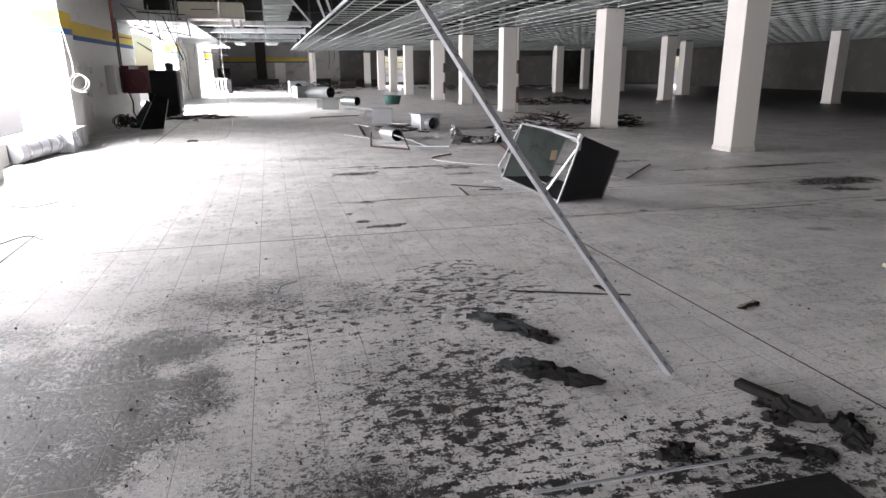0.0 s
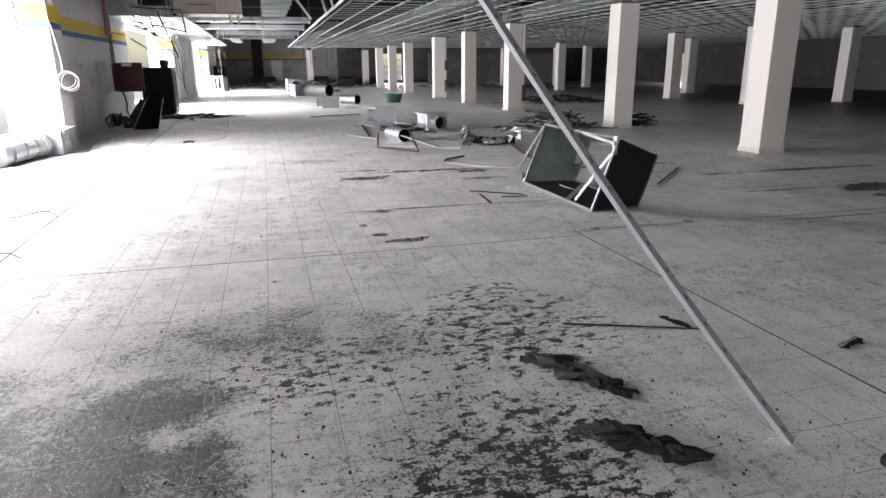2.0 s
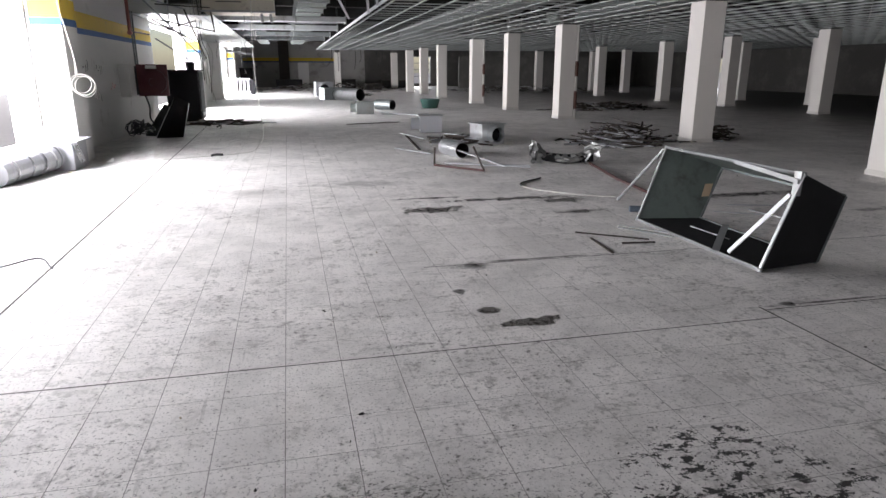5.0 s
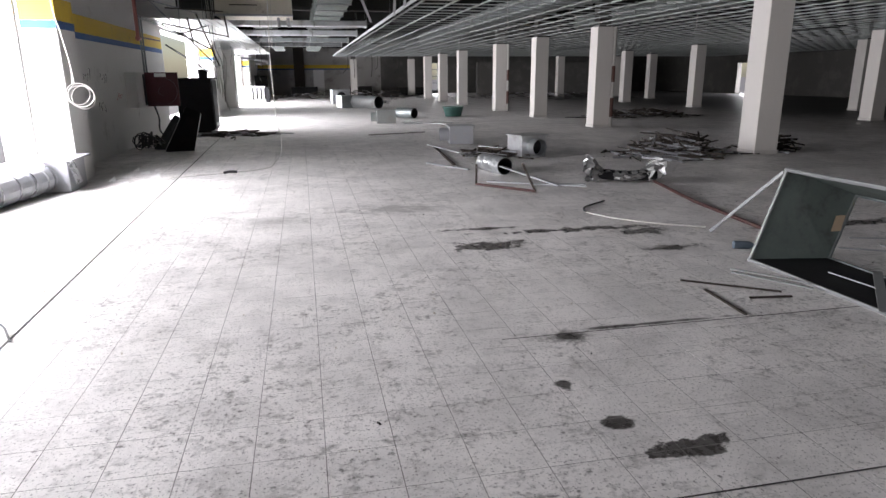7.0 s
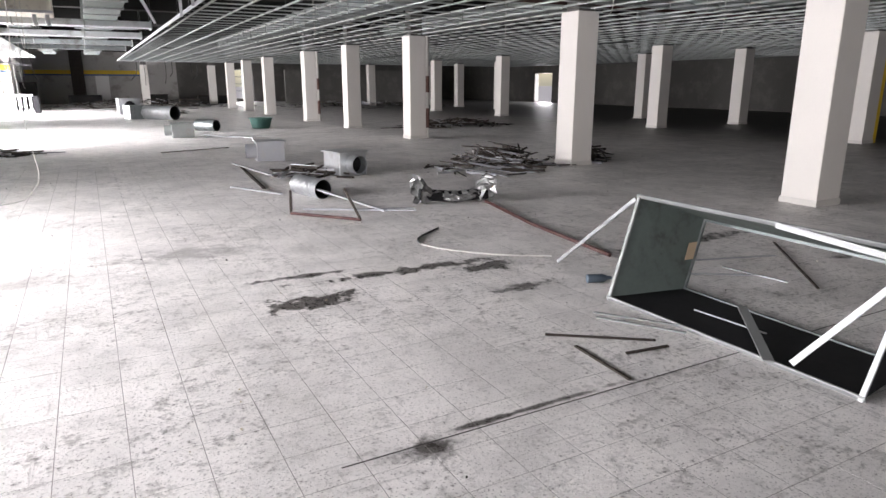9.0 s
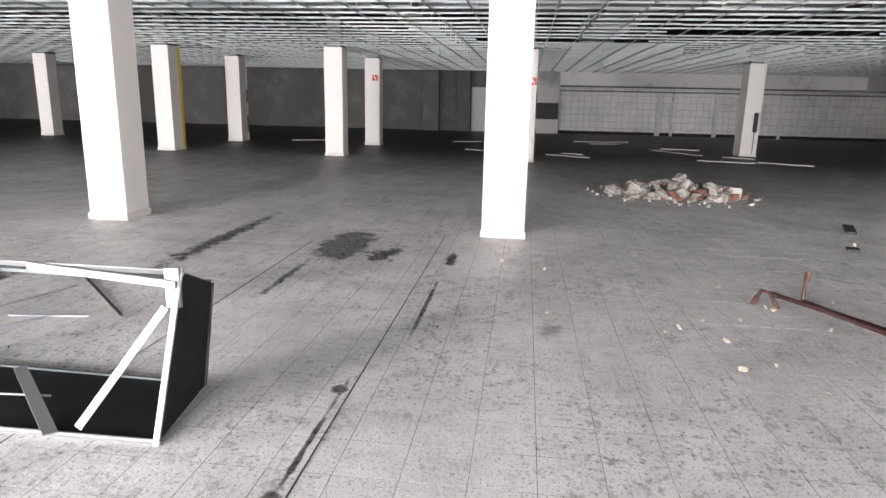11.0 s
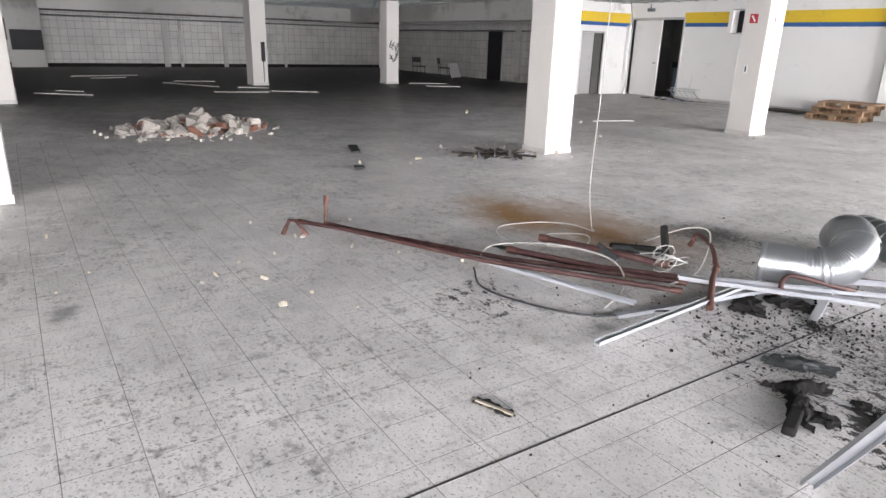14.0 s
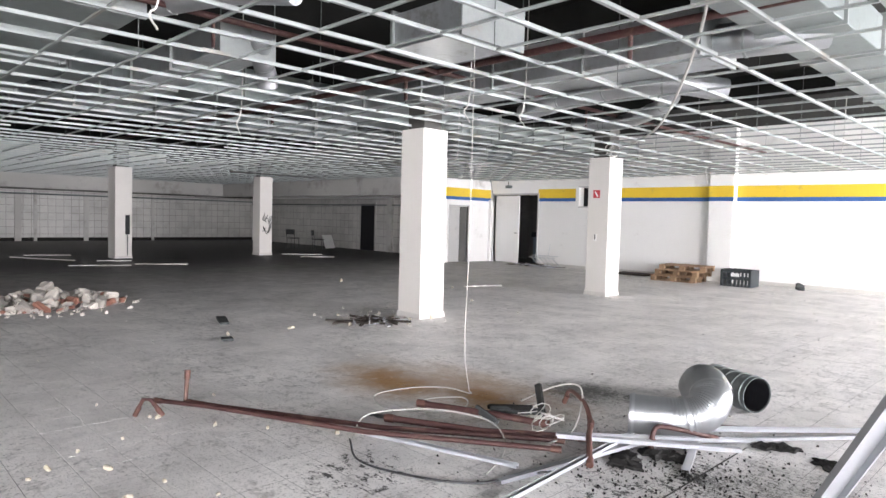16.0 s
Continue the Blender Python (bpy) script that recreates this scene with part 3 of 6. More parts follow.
# passage closed up with an added, unseen roof that blocks the sun
structure("wall_south_passage", Soup().box(12.0, SY - 3.2, 0, 17.5, SY - 3.0, TOP).box(12.0, SY - 3.0, 0, 12.2, SY - 0.3, TOP).box(17.3, SY - 3.0, 0, 17.5, SY - 0.3, TOP).box(11.9, SY - 3.3, TOP, 17.6, SY - 0.4, TOP + 0.2).box(11.9, SY - 3.3, -0.3, 17.6, SY - 0.4, -0.001), M_GREYWALL, "dimmed wall of the passage behind the door, with an added sun-blocking roof")
pilaster("pilaster_south", 8.02, SY, 8.68, SY + 0.22)
pilaster("pilaster_south_far", -0.2, SY, 0.5, SY + 0.22)
band("trim_south_a", 8.682, SY, HX0 - 0.12, SY + 0.003)
band("trim_south_b", HX1 + 0.05, SY, DX0 - 0.02, SY + 0.003)
band("trim_south_c", 8.022, SY + 0.22, 8.678, SY + 0.223)
band("trim_south_d", 0.502, SY, 8.018, SY + 0.003)
structure("baseboard_south", Soup().box(0.502, SY, 0.0, 8.018, SY + 0.012, 0.09).box(8.682, SY, 0.0, DX0 - 0.03, SY + 0.012, 0.09), M_SKIRT, "grey skirting tiles along the white wall")

# stair block whose west face carries a narrow door
BX, BY = 16.75, -8.7
NY0, NY1, NH = -10.82, -9.92, 1.93
bw = Soup()
bw.box(BX, SY, 0, BX + 0.2, NY0, TOP)
bw.box(BX, NY0, NH, BX + 0.2, NY1, TOP)
bw.box(BX, NY1, 0, BX + 0.2, BY, TOP)
bw.box(BX + 0.2, BY - 0.2, 0, BX + 0.9, BY, TOP)
bw.box(BX + 0.7, SY, 0, BX + 0.9, BY - 0.2, TOP)
structure("wall_block", bw, M_WALL, "white painted wall of a small block with a narrow door")
band("trim_block", BX - 0.003, SY + 0.004, BX, BY - 0.004)
structure("trim_block_post", Soup().box(BX - 0.12, SY + 0.004, 0, BX - 0.004, SY + 0.12, 2.2, 0.004), M_WALL, "white boxed-in pipe post beside the door")

# bulkheads and tiled walls of the burnt east bays
structure("beam_south_east", Soup().box(BX + 0.9, BY - 0.25, 2.26, EX, BY, TOP), M_BULKHEAD, "pale plastered bulkhead over the dark recess")
structure("beam_east", Soup().box(31.3, BY, 2.3, 31.6, 4.3, TOP), M_BULKHEAD, "pale plastered bulkhead in front of the tiled wall")
structure("trim_east_pipe", Soup().tube([(34.4, -11.9, 2.12), (34.4, 4.2, 2.12)], 0.035, 8), M_ZINCDARK, "dark pipe along the tiled wall")
AY0, AY1 = 50.1, 52.5
ew = Soup()
ew.box(EX, SY - 0.3, 0, EX + 0.4, AY0, TOP)
ew.box(EX, AY0, 2.4, EX + 0.4, AY1, TOP)
ew.box(EX, AY1, 0, EX + 0.4, NY + 0.4, TOP)
structure("wall_east", ew, M_GREYWALL, "grey wall, painted dim, with a bright open doorway")
structure("wall_east_tiles", Soup().box(EX - 0.02, SY, 0.0, EX - 0.003, 4.1, 2.3), M_TILEWALL, "off-white tiled wall of the burnt sales bay")
structure("wall_south_tiles", Soup().box(BX + 0.9, SY + 0.003, 0.0, QX0, SY + 0.02, 2.3).box(QX0, SY + 0.003, 0.0, QX1, SY + 0.02, 1.78), M_TILEWALL, "off-white wall tiles in the dark recess")
for i, (y, w) in enumerate(((-1.5, 0.12), (-0.9, 0.25), (-6.6, 0.12), (-3.6, 0.2))):
    structure("trim_east_%d" % i, Soup().box(EX - 0.09, y, 0, EX - 0.021, y + w, 2.3), M_BULKHEAD, "pale boxed-in upright on the tiled wall")
pilaster("pilaster_east_0", EX - 0.5, 4.12, EX, 5.5, M_BULKHEAD)
# east pilasters 1 to 4 carry the dimmed wall paint
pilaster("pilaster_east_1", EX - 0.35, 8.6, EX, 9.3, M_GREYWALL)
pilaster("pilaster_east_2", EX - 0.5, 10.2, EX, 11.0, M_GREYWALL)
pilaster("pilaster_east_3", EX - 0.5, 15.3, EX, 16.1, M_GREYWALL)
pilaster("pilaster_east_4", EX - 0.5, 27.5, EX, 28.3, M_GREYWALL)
# flat black panel paints the dark of an open hatch
structure("wall_east_hatch", Soup().box(EX - 0.54, 4.16, 0.7, EX - 0.502, 5.3, 1.5), M_BLACK, "black panel in place of a dark open hatch in the wall")
structure("wall_east_door", Soup().box(EX - 0.03, 7.2, 0, EX - 0.002, 8.55, 2.2), M_DOOR, "closed grey double door in the dark wall")
structure("baseboard_east", Soup().box(EX - 0.035, SY + 0.02, 0, EX - 0.021, 4.09, 0.16), M_CHAR, "blackened skirting along the tiled wall")

wq = Soup()
for i in range(4):
    x = QX0 + (QX1 - QX0 - 0.05) * i / 3
    wq.box(x, SY - 0.2, 1.78, x + 0.05, SY - 0.15, 2.28)
for z in (1.78, 2.02, 2.23):
    wq.box(QX0 + 0.05, SY - 0.195, z, QX1 - 0.05, SY - 0.155, z + 0.04)
for i in range(3):
    x = QX0 + 0.05 + (QX1 - QX0 - 0.05) * i / 3
    structure("window_pane_%d" % i, Soup().box(x + 0.002, SY - 0.18, 1.822, x + 0.48, SY - 0.17, 2.228), M_FROST, "white frosted pane of the small window")
structure("window_2", wq, M_ZINCDARK, "small high window with dark glazing bars in the recess")
# doorway's darkness is a black panel set on the tiles
structure("door_3", Soup().box(23.45, SY + 0.021, 0.0, 24.45, SY + 0.05, 2.05), M_BLACK, "black panel in place of a dark open doorway in the recess")
structure("trim_door_3", Soup().box(24.45, SY + 0.021, 0, 24.53, SY + 0.07, 2.13).box(23.37, SY + 0.021, 0, 23.45, SY + 0.07, 2.13).box(23.45, SY + 0.021, 2.05, 24.45, SY + 0.07, 2.13), M_BULKHEAD, "pale frame round the dark doorway")
structure("trim_recess_post", Soup().box(22.2, SY + 0.021, 0, 22.5, SY + 0.16, 2.3), M_BULKHEAD, "pale boxed-in upright on the tiled wall")
structure("trim_recess_pipe", Soup().tube([(BX + 1.0, SY + 0.09, 2.0), (EX - 0.1, SY + 0.09, 2.0)], 0.03, 8), M_ZINCDARK, "dark pipe along the recess wall")

# north wall with a tall window opening
nw = Soup()
OX0, OX1 = 11.35, 13.25
# end wall split: pale to the west, dimmed paint to the east
structure("wall_north_west", Soup().box(WX - 0.4, NY, 0, 7.0, NY + 0.3, TOP), M_BULKHEAD, "pale plastered end wall with a yellow band")
nw.box(7.0, NY, 0, OX0, NY + 0.3, TOP)
nw.box(OX0, NY, 0, OX1, NY + 0.3, 0.25)
nw.box(OX0, NY, 2.75, OX1, NY + 0.3, TOP)
nw.box(OX1, NY, 0, EX + 0.4, NY + 0.3, TOP)
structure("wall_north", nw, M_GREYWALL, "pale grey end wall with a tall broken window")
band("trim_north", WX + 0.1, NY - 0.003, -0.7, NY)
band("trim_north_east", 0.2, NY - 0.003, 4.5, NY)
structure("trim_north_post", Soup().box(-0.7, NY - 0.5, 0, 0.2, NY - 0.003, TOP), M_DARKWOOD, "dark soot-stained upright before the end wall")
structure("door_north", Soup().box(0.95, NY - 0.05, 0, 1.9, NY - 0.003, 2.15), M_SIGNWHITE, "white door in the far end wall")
structure("wall_north_partition", Soup().box(14.2, 58.0, 0, 26.0, 58.2, 2.6), M_GREYWALL, "dim grey partition wall deep in the hall")
wf = Soup()
for x in (OX0, (OX0 + OX1) / 2 - 0.03, OX1 - 0.06):
    wf.box(x, NY + 0.1, 0.25, x + 0.06, NY + 0.16, 2.75)
for z in (0.25, 0.9, 1.5, 2.1, 2.69):
    wf.box(OX0 + 0.06, NY + 0.105, z, OX1 - 0.06, NY + 0.155, z + 0.05)
structure("window_1", wf, M_ZINCDARK, "dark metal frame of the tall end window")

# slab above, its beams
structure("ceiling", Soup().box(WX - 0.4, SY - 0.4, TOP, EX + 0.4, NY + 0.4, TOP + 0.3), M_SLAB, "near-black concrete slab above the open ceiling grid")
bb = Soup()
for y in (-6.15, -1.15, 6.0, 10.85, 15.75, 22.8, 27.85, 32.85, 39.85, 44.85, 49.85, 56.85):
    bb.box(WX, y - 0.2, TOP - 0.45, EX, y + 0.2, TOP)
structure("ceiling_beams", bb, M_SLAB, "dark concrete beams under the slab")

# open grid of metal ceiling profiles, module 625 mm
gx0, gy0, MOD = 2.05, 4.734, 0.625
GX = [gx0 + 0.16 + MOD * i for i in range(int((31.2 - gx0) / MOD) + 1)]
GY = [gy0 + MOD * i for i in range(-26, 73)]
COLS = [(8.46, y) for y in (-6.2, -1.09, 5.94, 10.83, 15.68, 22.8, 27.87, 32.86, 39.84, 44.85, 49.85, 56.85)]
COLS += [(18.2, y) for y in (5.75, 10.85, 15.7, 22.8, 27.9, 32.9, 39.85, 49.85)]
COLS += [(22.6, y) for y in (-1.25, -6.1, 10.85, 15.7, 22.8, 27.9, 32.9, 39.85, 44.85, 49.85)]
COLS += [(3.9, 56.85)]
rng = random.Random(4)
g = Soup()
for x in GX:
    y = GY[0] - 0.3
    while y < GY[-1]:
        y2 = min(y + 3.75, GY[-1] + 0.3)
        if rng.random() > 0.015:
            w = rng.uniform(-0.006, 0.006)
            cut = [c for c in COLS if abs(c[0] - x) < 0.28 and y < c[1] < y2]
            spans = [(y, y2)] if not cut else [(y, cut[0][1] - 0.28), (cut[0][1] + 0.28, y2)]
            for a, b in spans:
                g.box(x - 0.015, a, GRID_Z + w, x + 0.015, b, GRID_Z + w + 0.004)
                g.box(x - 0.004, a, GRID_Z + w + 0.004, x + 0.004, b, GRID_Z + w + 0.027)
                g.box(x - 0.009, a, GRID_Z + w + 0.027, x + 0.007, b, GRID_Z + w + 0.032)
        y = y2
GRID = structure("ceiling_grid", g, M_GRID, "open galvanised metal grid of the stripped suspended ceiling")
g2 = Soup()
for y in GY:
    g2.box(gx0, y - 0.016, GRID_Z, GX[0] - 0.019, y + 0.016, GRID_Z + 0.004)
    x = GX[0]
    while x < GX[-1] - 0.01:
        x2 = x + MOD
        if rng.random() > 0.03 and not any(abs(c[1] - y) < 0.28 and abs(c[0] - (x + x2) / 2) < 0.5 for c in COLS):
            w = rng.uniform(-0.003, 0.004)
            g2.box(x + 0.019, y - 0.013, GRID_Z + w, x2 - 0.019, y + 0.013, GRID_Z + w + 0.004)
            g2.box(x + 0.019, y - 0.003, GRID_Z + w + 0.004, x2 - 0.019, y + 0.003, GRID_Z + w + 0.022)
        x = x2
structure("ceiling_cross_tees", g2, M_GRID, "cross tees of the stripped suspended ceiling")
hg = Soup()
for x in GX[::4]:
    for y in GY[::3]:
        if y < 24:
            hg.tube([(x, y, GRID_Z + 0.03), (x + rng.uniform(-0.02, 0.02), y, TOP)], 0.004, 4, False)
structure("ceiling_hangers", hg, M_ZINCDARK, "thin wire hangers of the ceiling grid")
rim = Soup().bar((gx0 - 0.03, GY[0], GRID_Z + 0.02), (gx0 - 0.03, GY[-1], GRID_Z + 0.02), 0.02, 0.07).bar((gx0, GY[-1] + 0.3, GRID_Z + 0.02), (31.2, GY[-1] + 0.3, GRID_Z + 0.02), 0.02, 0.07)
structure("ceiling_rim", rim, M_PROFILE, "white edge profile of the ceiling grid")


# columns
def column(x, y, label, piped=False):
    t = thing("column", label, "column", (x, y, 0), "columns of the hall")
    h = 0.247
    part("shaft", Soup().box(x - h, y - h, 0.0, x + h, y + h, 2.83, 0.008), M_COLUMN, t)
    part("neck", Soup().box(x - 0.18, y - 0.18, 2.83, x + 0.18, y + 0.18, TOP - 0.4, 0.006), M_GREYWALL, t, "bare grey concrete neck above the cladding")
    k = h + 0.012
    part("skirting", Soup().box(x - k, y - k, 0, x + k, y - h, 0.08).box(x - k, y + h, 0, x + k, y + k, 0.08).box(x - k, y - h, 0, x - h, y + h, 0.08).box(x + h, y - h, 0, x + k, y + h, 0.08), M_SKIRT, t, "grey skirting tiles round the foot")
    if piped:
        part("casing", Soup().box(x + h, y - h + 0.18, 0, x + h + 0.16, y + h, 2.83, 0.006), M_COLUMN, t, "shallow pipe casing")
        px, py = x + h + 0.06, y - h + 0.03
        part("drainpipe", Soup().tube([(px, py, 0), (px, py, 1.4), (px, py, 2.83)], 0.05, 10), M_SKIRT, t, "exposed grey drainpipe", True)
        for z0, z1 in ((0.3, 0.85), (1.3, 1.75)):
            part("sleeve", Soup().tube([(px, py, z0), (px, py, z1)], 0.06, 10), M_COPPER, t, "rust-brown pipe sleeve", True)
    if (x, y) == (22.6, -1.25):
        part("fuse_box", Soup().box(x - h - 0.05, y - 0.17, 0.75, x - h, y - 0.05, 1.35, 0.006), M_BLACK, t, "narrow burnt fuse box")
        part("conduit", Soup().tube([(x - h - 0.02, y - 0.11, 0.1), (x - h - 0.02, y - 0.11, 0.75)], 0.018, 6), M_ZINCDARK, t)
    if (x, y) == (18.2, 15.7):
        part("yellow_board", Soup().box(x + h, y - h, 0, x + h + 0.14, y - h + 0.05, 2.83, 0.004), M_YELLOW, t, "mustard yellow upright board")
    return t


for i, (x, y) in enumerate(COLS):
    piped = i in (5, 7, 12, 20, 23)
    column(x, y, "white plastered square column with an exposed drainpipe" if piped else "white plastered square column with grey skirting tiles", piped)


# ---- things in the plenum ----
def rect_duct(a, b, w, h, label, mat=None, seams=1.2, name="air_duct"):
    """A rectangular sheet-metal duct with flanged joints."""
    a, b = Vector(a), Vector(b)
    t = thing(name, label, "duct", ((a + b) / 2 - Vector((0, 0, h / 2))), "sheet-metal ducts above the ceiling")
    part("duct_body", Soup().bar(a, b, w, h, ch=0.006), mat or M_ZINC, t)
    d = (b - a)
    n = max(1, int(d.length / seams))
    for i in range(n + 1):
        p = a + d * (i / n)
        q = d.normalized() * 0.015
        part("flange", Soup().bar(p - q, p + q, w + 0.06, h + 0.06), M_GRID, t)
    for i in range(0, n + 1, 3):
        p = a + d * (i / n)
        s = Vector((0, 0, 1)).cross(d).normalized() * (w / 2 + 0.02)
        for e in (-1, 1):
            q = p + s * e
            part("hanger_rod", Soup().tube([(q.x, q.y, p.z), (q.x, q.y, TOP)], 0.006, 5), M_ZINCDARK, t)
    return t


def round_duct(pts, r, label, mat=None, ribs=0.12):
    pts = smooth_line(pts, 5)
    t = thing("flexible_duct", label, "duct", pts[0], "round ducts above the ceiling")
    part("hose", Soup().tube(pts, r, 14), mat or M_INSUL, t, smooth=True)
    acc = 0.0
    for i in range(1, len(pts)):
        acc += (pts[i] - pts[i - 1]).length
        if acc > ribs * 5:
            acc = 0
            d = (pts[i] - pts[i - 1]).normalized() * 0.012
            part("clamp_band", Soup().tube([pts[i] - d, pts[i] + d], r * 1.04, 14), M_GRID, t, smooth=True)
    return t


rect_duct((11.2, -11.5, 3.55), (11.2, 30.0, 3.55), 1.0, 0.45, "large galvanised air duct above the open ceiling grid", M_DUCTPALE)
rect_duct((7.2, 3.9, 3.42), (20.0, 3.9, 3.42), 0.9, 0.4, "grey sheet-metal branch duct above the grid", M_DUCTPALE)
rect_duct((4.0, -0.95, 3.38), (10.6, -0.95, 3.38), 0.8, 0.42, "bright galvanised duct above the open grid")
rect_duct((5.0, 1.3, 3.22), (5.9, 1.3, 3.22), 0.75, 0.32, "short galvanised box duct above the grid", seams=0.9)
rect_duct((3.2, -6.0, 3.45), (3.2, 3.2, 3.45), 0.7, 0.35, "dull sheet-metal duct running above the grid", M_DUCTPALE)
rect_duct((14.5, -10.0, 3.5), (14.5, 20.0, 3.5), 0.7, 0.4, "dark sheet-metal duct above the grid", M_ZINCDARK)
rect_duct((6.6, 12.0, 3.45), (6.6, 40.0, 3.45), 0.9, 0.45, "dark sheet-metal duct above the grid", M_ZINCDARK)
rect_duct((12.0, 8.3, 3.4), (26.0, 8.3, 3.4), 0.7, 0.35, "dark sheet-metal branch duct above the grid", M_ZINCDARK)
rect_duct((7.4, 2.35, 3.28), (12.5, 2.35, 3.28), 0.55, 0.3, "galvanised branch duct above the open grid")
rect_duct((0.7, 14.5, 3.35), (0.7, 48.0, 3.35), 0.75, 0.45, "dark greenish main duct along the stripped ceiling edge", M_DUCTGREEN, 1.5)
rect_duct((-1.3, 26.0, 3.3), (-1.3, 48.0, 3.3), 0.6, 0.35, "dark sheet-metal duct in the stripped ceiling strip", M_ZINCDARK, 1.5)
for y, z in ((25.5, 3.05), (29.0, 3.0), (33.5, 3.0), (38.0, 3.02)):
    rect_duct((-2.8, y, z), (1.9, y, z), 0.5, 0.16, "flat cross duct under the stripped ceiling", M_ZINCDARK if y > 30 else M_ZINC, 1.2)
round_duct([(4.3, -1.9, 3.05), (4.7, -1.55, 3.12), (5.6, -1.5, 3.15), (6.8, -1.75, 3.1), (7.6, -2.4, 3.2)], 0.13, "foil-wrapped flexible duct lying on the grid")
round_duct([(3.1, -1.2, 3.35), (3.6, -0.9, 3.3), (4.1, -0.95, 3.35)], 0.17, "crumpled foil duct end above the grid")
round_duct([(7.2, 2.3, 3.3), (7.6, 2.1, 3.2), (7.75, 1.95, 3.05), (7.8, 1.9, 2.92)], 0.11, "silver duct elbow dropping to the grid")
round_duct([(5.3, -2.6, 3.2), (6.0, -3.6, 3.25), (7.0, -4.2, 3.2), (8.0, -4.4, 3.3)], 0.12, "foil-wrapped flexible duct above the grid")
round_duct([(5.6, 2.9, 3.2), (6.3, 3.1, 3.3), (7.2, 3.3, 3.35)], 0.1, "thin silver duct above the grid")


def ceiling_pipe(pts, r, label, heads=()):
    t = thing("sprinkler_pipe", label, "pipe", pts[0], "red pipes above the ceiling")
    part("pipe", Soup().tube(pts, r, 10), M_REDPIPE, t, smooth=True)
    for p in heads:
        p = Vector(p)
        dp = part("drop", Soup().tube([p, p - Vector((0, 0, 0.28))], r * 0.6, 8), M_REDPIPE, t)
        part("sprinkler_head", Soup().lathe([(0.0, 0), (0.045, 0), (0.045, 0.006), (0.012, 0.01), (0.012, 0.05), (0.0, 0.05)], Matrix.Translation(p - Vector((0, 0, 0.33))), 10), M_FOIL, dp, "chromed sprinkler head")
    return t


ceiling_pipe([(2.2, 0.05, 3.3), (30, 0.05, 3.3)], 0.04, "dark red sprinkler main above the grid", [(4.4, 0.05, 3.3), (7.6, 0.05, 3.3), (11.0, 0.05, 3.3)])
ceiling_pipe([(7.0, 5.6, 3.3), (7.0, -11.0, 3.3)], 0.03, "red sprinkler branch above the grid", [(7.0, 5.0, 3.3), (7.0, 2.9, 3.3), (7.0, -3.2, 3.3)])
ceiling_pipe([(5.4, 5.2, 3.45), (5.9, 5.15, 3.45), (6.05, 5.15, 3.3), (6.1, 5.15, 2.98)], 0.03, "red pipe elbow hanging over the grid")
ceiling_pipe([(2.3, 18.0, 3.3), (30, 18.0, 3.3)], 0.04, "dark red sprinkler main above the grid")
rp_ = thing("riser_pipe", "faded red riser pipe coming down the white wall", "pipe", (-3.78, 21.4, 2.39))
part("pipe", Soup().tube([(-3.78, 21.4, TOP), (-3.78, 21.4, 2.39)], 0.04, 10), M_PINKPIPE, rp_, smooth=True)
part("valve", Soup().tube([(-3.78, 21.34, 2.38), (-3.78, 21.46, 2.38)], 0.055, 10), M_PINKPIPE, rp_, smooth=True)
part("side_branch", Soup().tube([(-3.78, 21.4, 2.42), (-3.79, 23.9, 2.46)], 0.018, 8), M_COPPER, rp_, "thin rusty side branch", True)
for y in (22.0, 22.25):
    solo("conduit", Soup().tube([(-3.86, y, 1.0), (-3.86, y, 2.95)], 0.022, 8), M_ZINCDARK, "thin dark conduit up the white wall", "conduit", "wall conduits", smooth=True)

# cream ventilation unit
ac = thing("ventilation_unit", "cream ventilation unit hanging under the stripped ceiling", "ventilation unit", (-1.2, 22.6, 2.97))
part("case", Soup().box(-2.1, 22.0, 2.97, -0.27, 23.4, 3.42, 0.012), M_CREAM, ac)
part("bottom_lip", Soup().box(-2.12, 21.975, 2.95, -0.25, 22.0, 3.0), M_PROFILE, ac)
part("slot", Soup().box(-1.75, 21.985, 3.2, -1.1, 22.0, 3.22), M_BLACK, ac)
for x in (-1.9, -1.15, -0.45):
    part("bracket", Soup().box(x, 22.3, 3.42, x + 0.04, 22.34, TOP, 0.0), M_ZINCDARK, ac)
for x in (-0.62, -0.38):
    part("spigot", Soup().tube([(x, 22.6, 2.97), (x, 22.6, 2.84), (x + 0.02, 22.6, 2.74)], 0.045, 10), M_PROFILE, ac, smooth=True)

# remaining ribbed ceiling strip along the west wall
rp = Soup()
for i in range(20):
    x = -3.8 + i * 0.1
    rp.bar((x, 21.8 + 0.02 * i, 2.87 + 0.012 * (i % 2)), (x - 0.02, 46.0, 2.85), 0.085, 0.012)
structure("ceiling_planks", rp, M_GRID, "remaining strip of pale metal ceiling planks")

rng = random.Random(21)


# broken frame hanging by the west window
hf = thing("hanging_ceiling_frame", "broken dark ceiling frame hanging from the slab by the window", "ceiling frame", (-2.9, 22.0, 1.8))
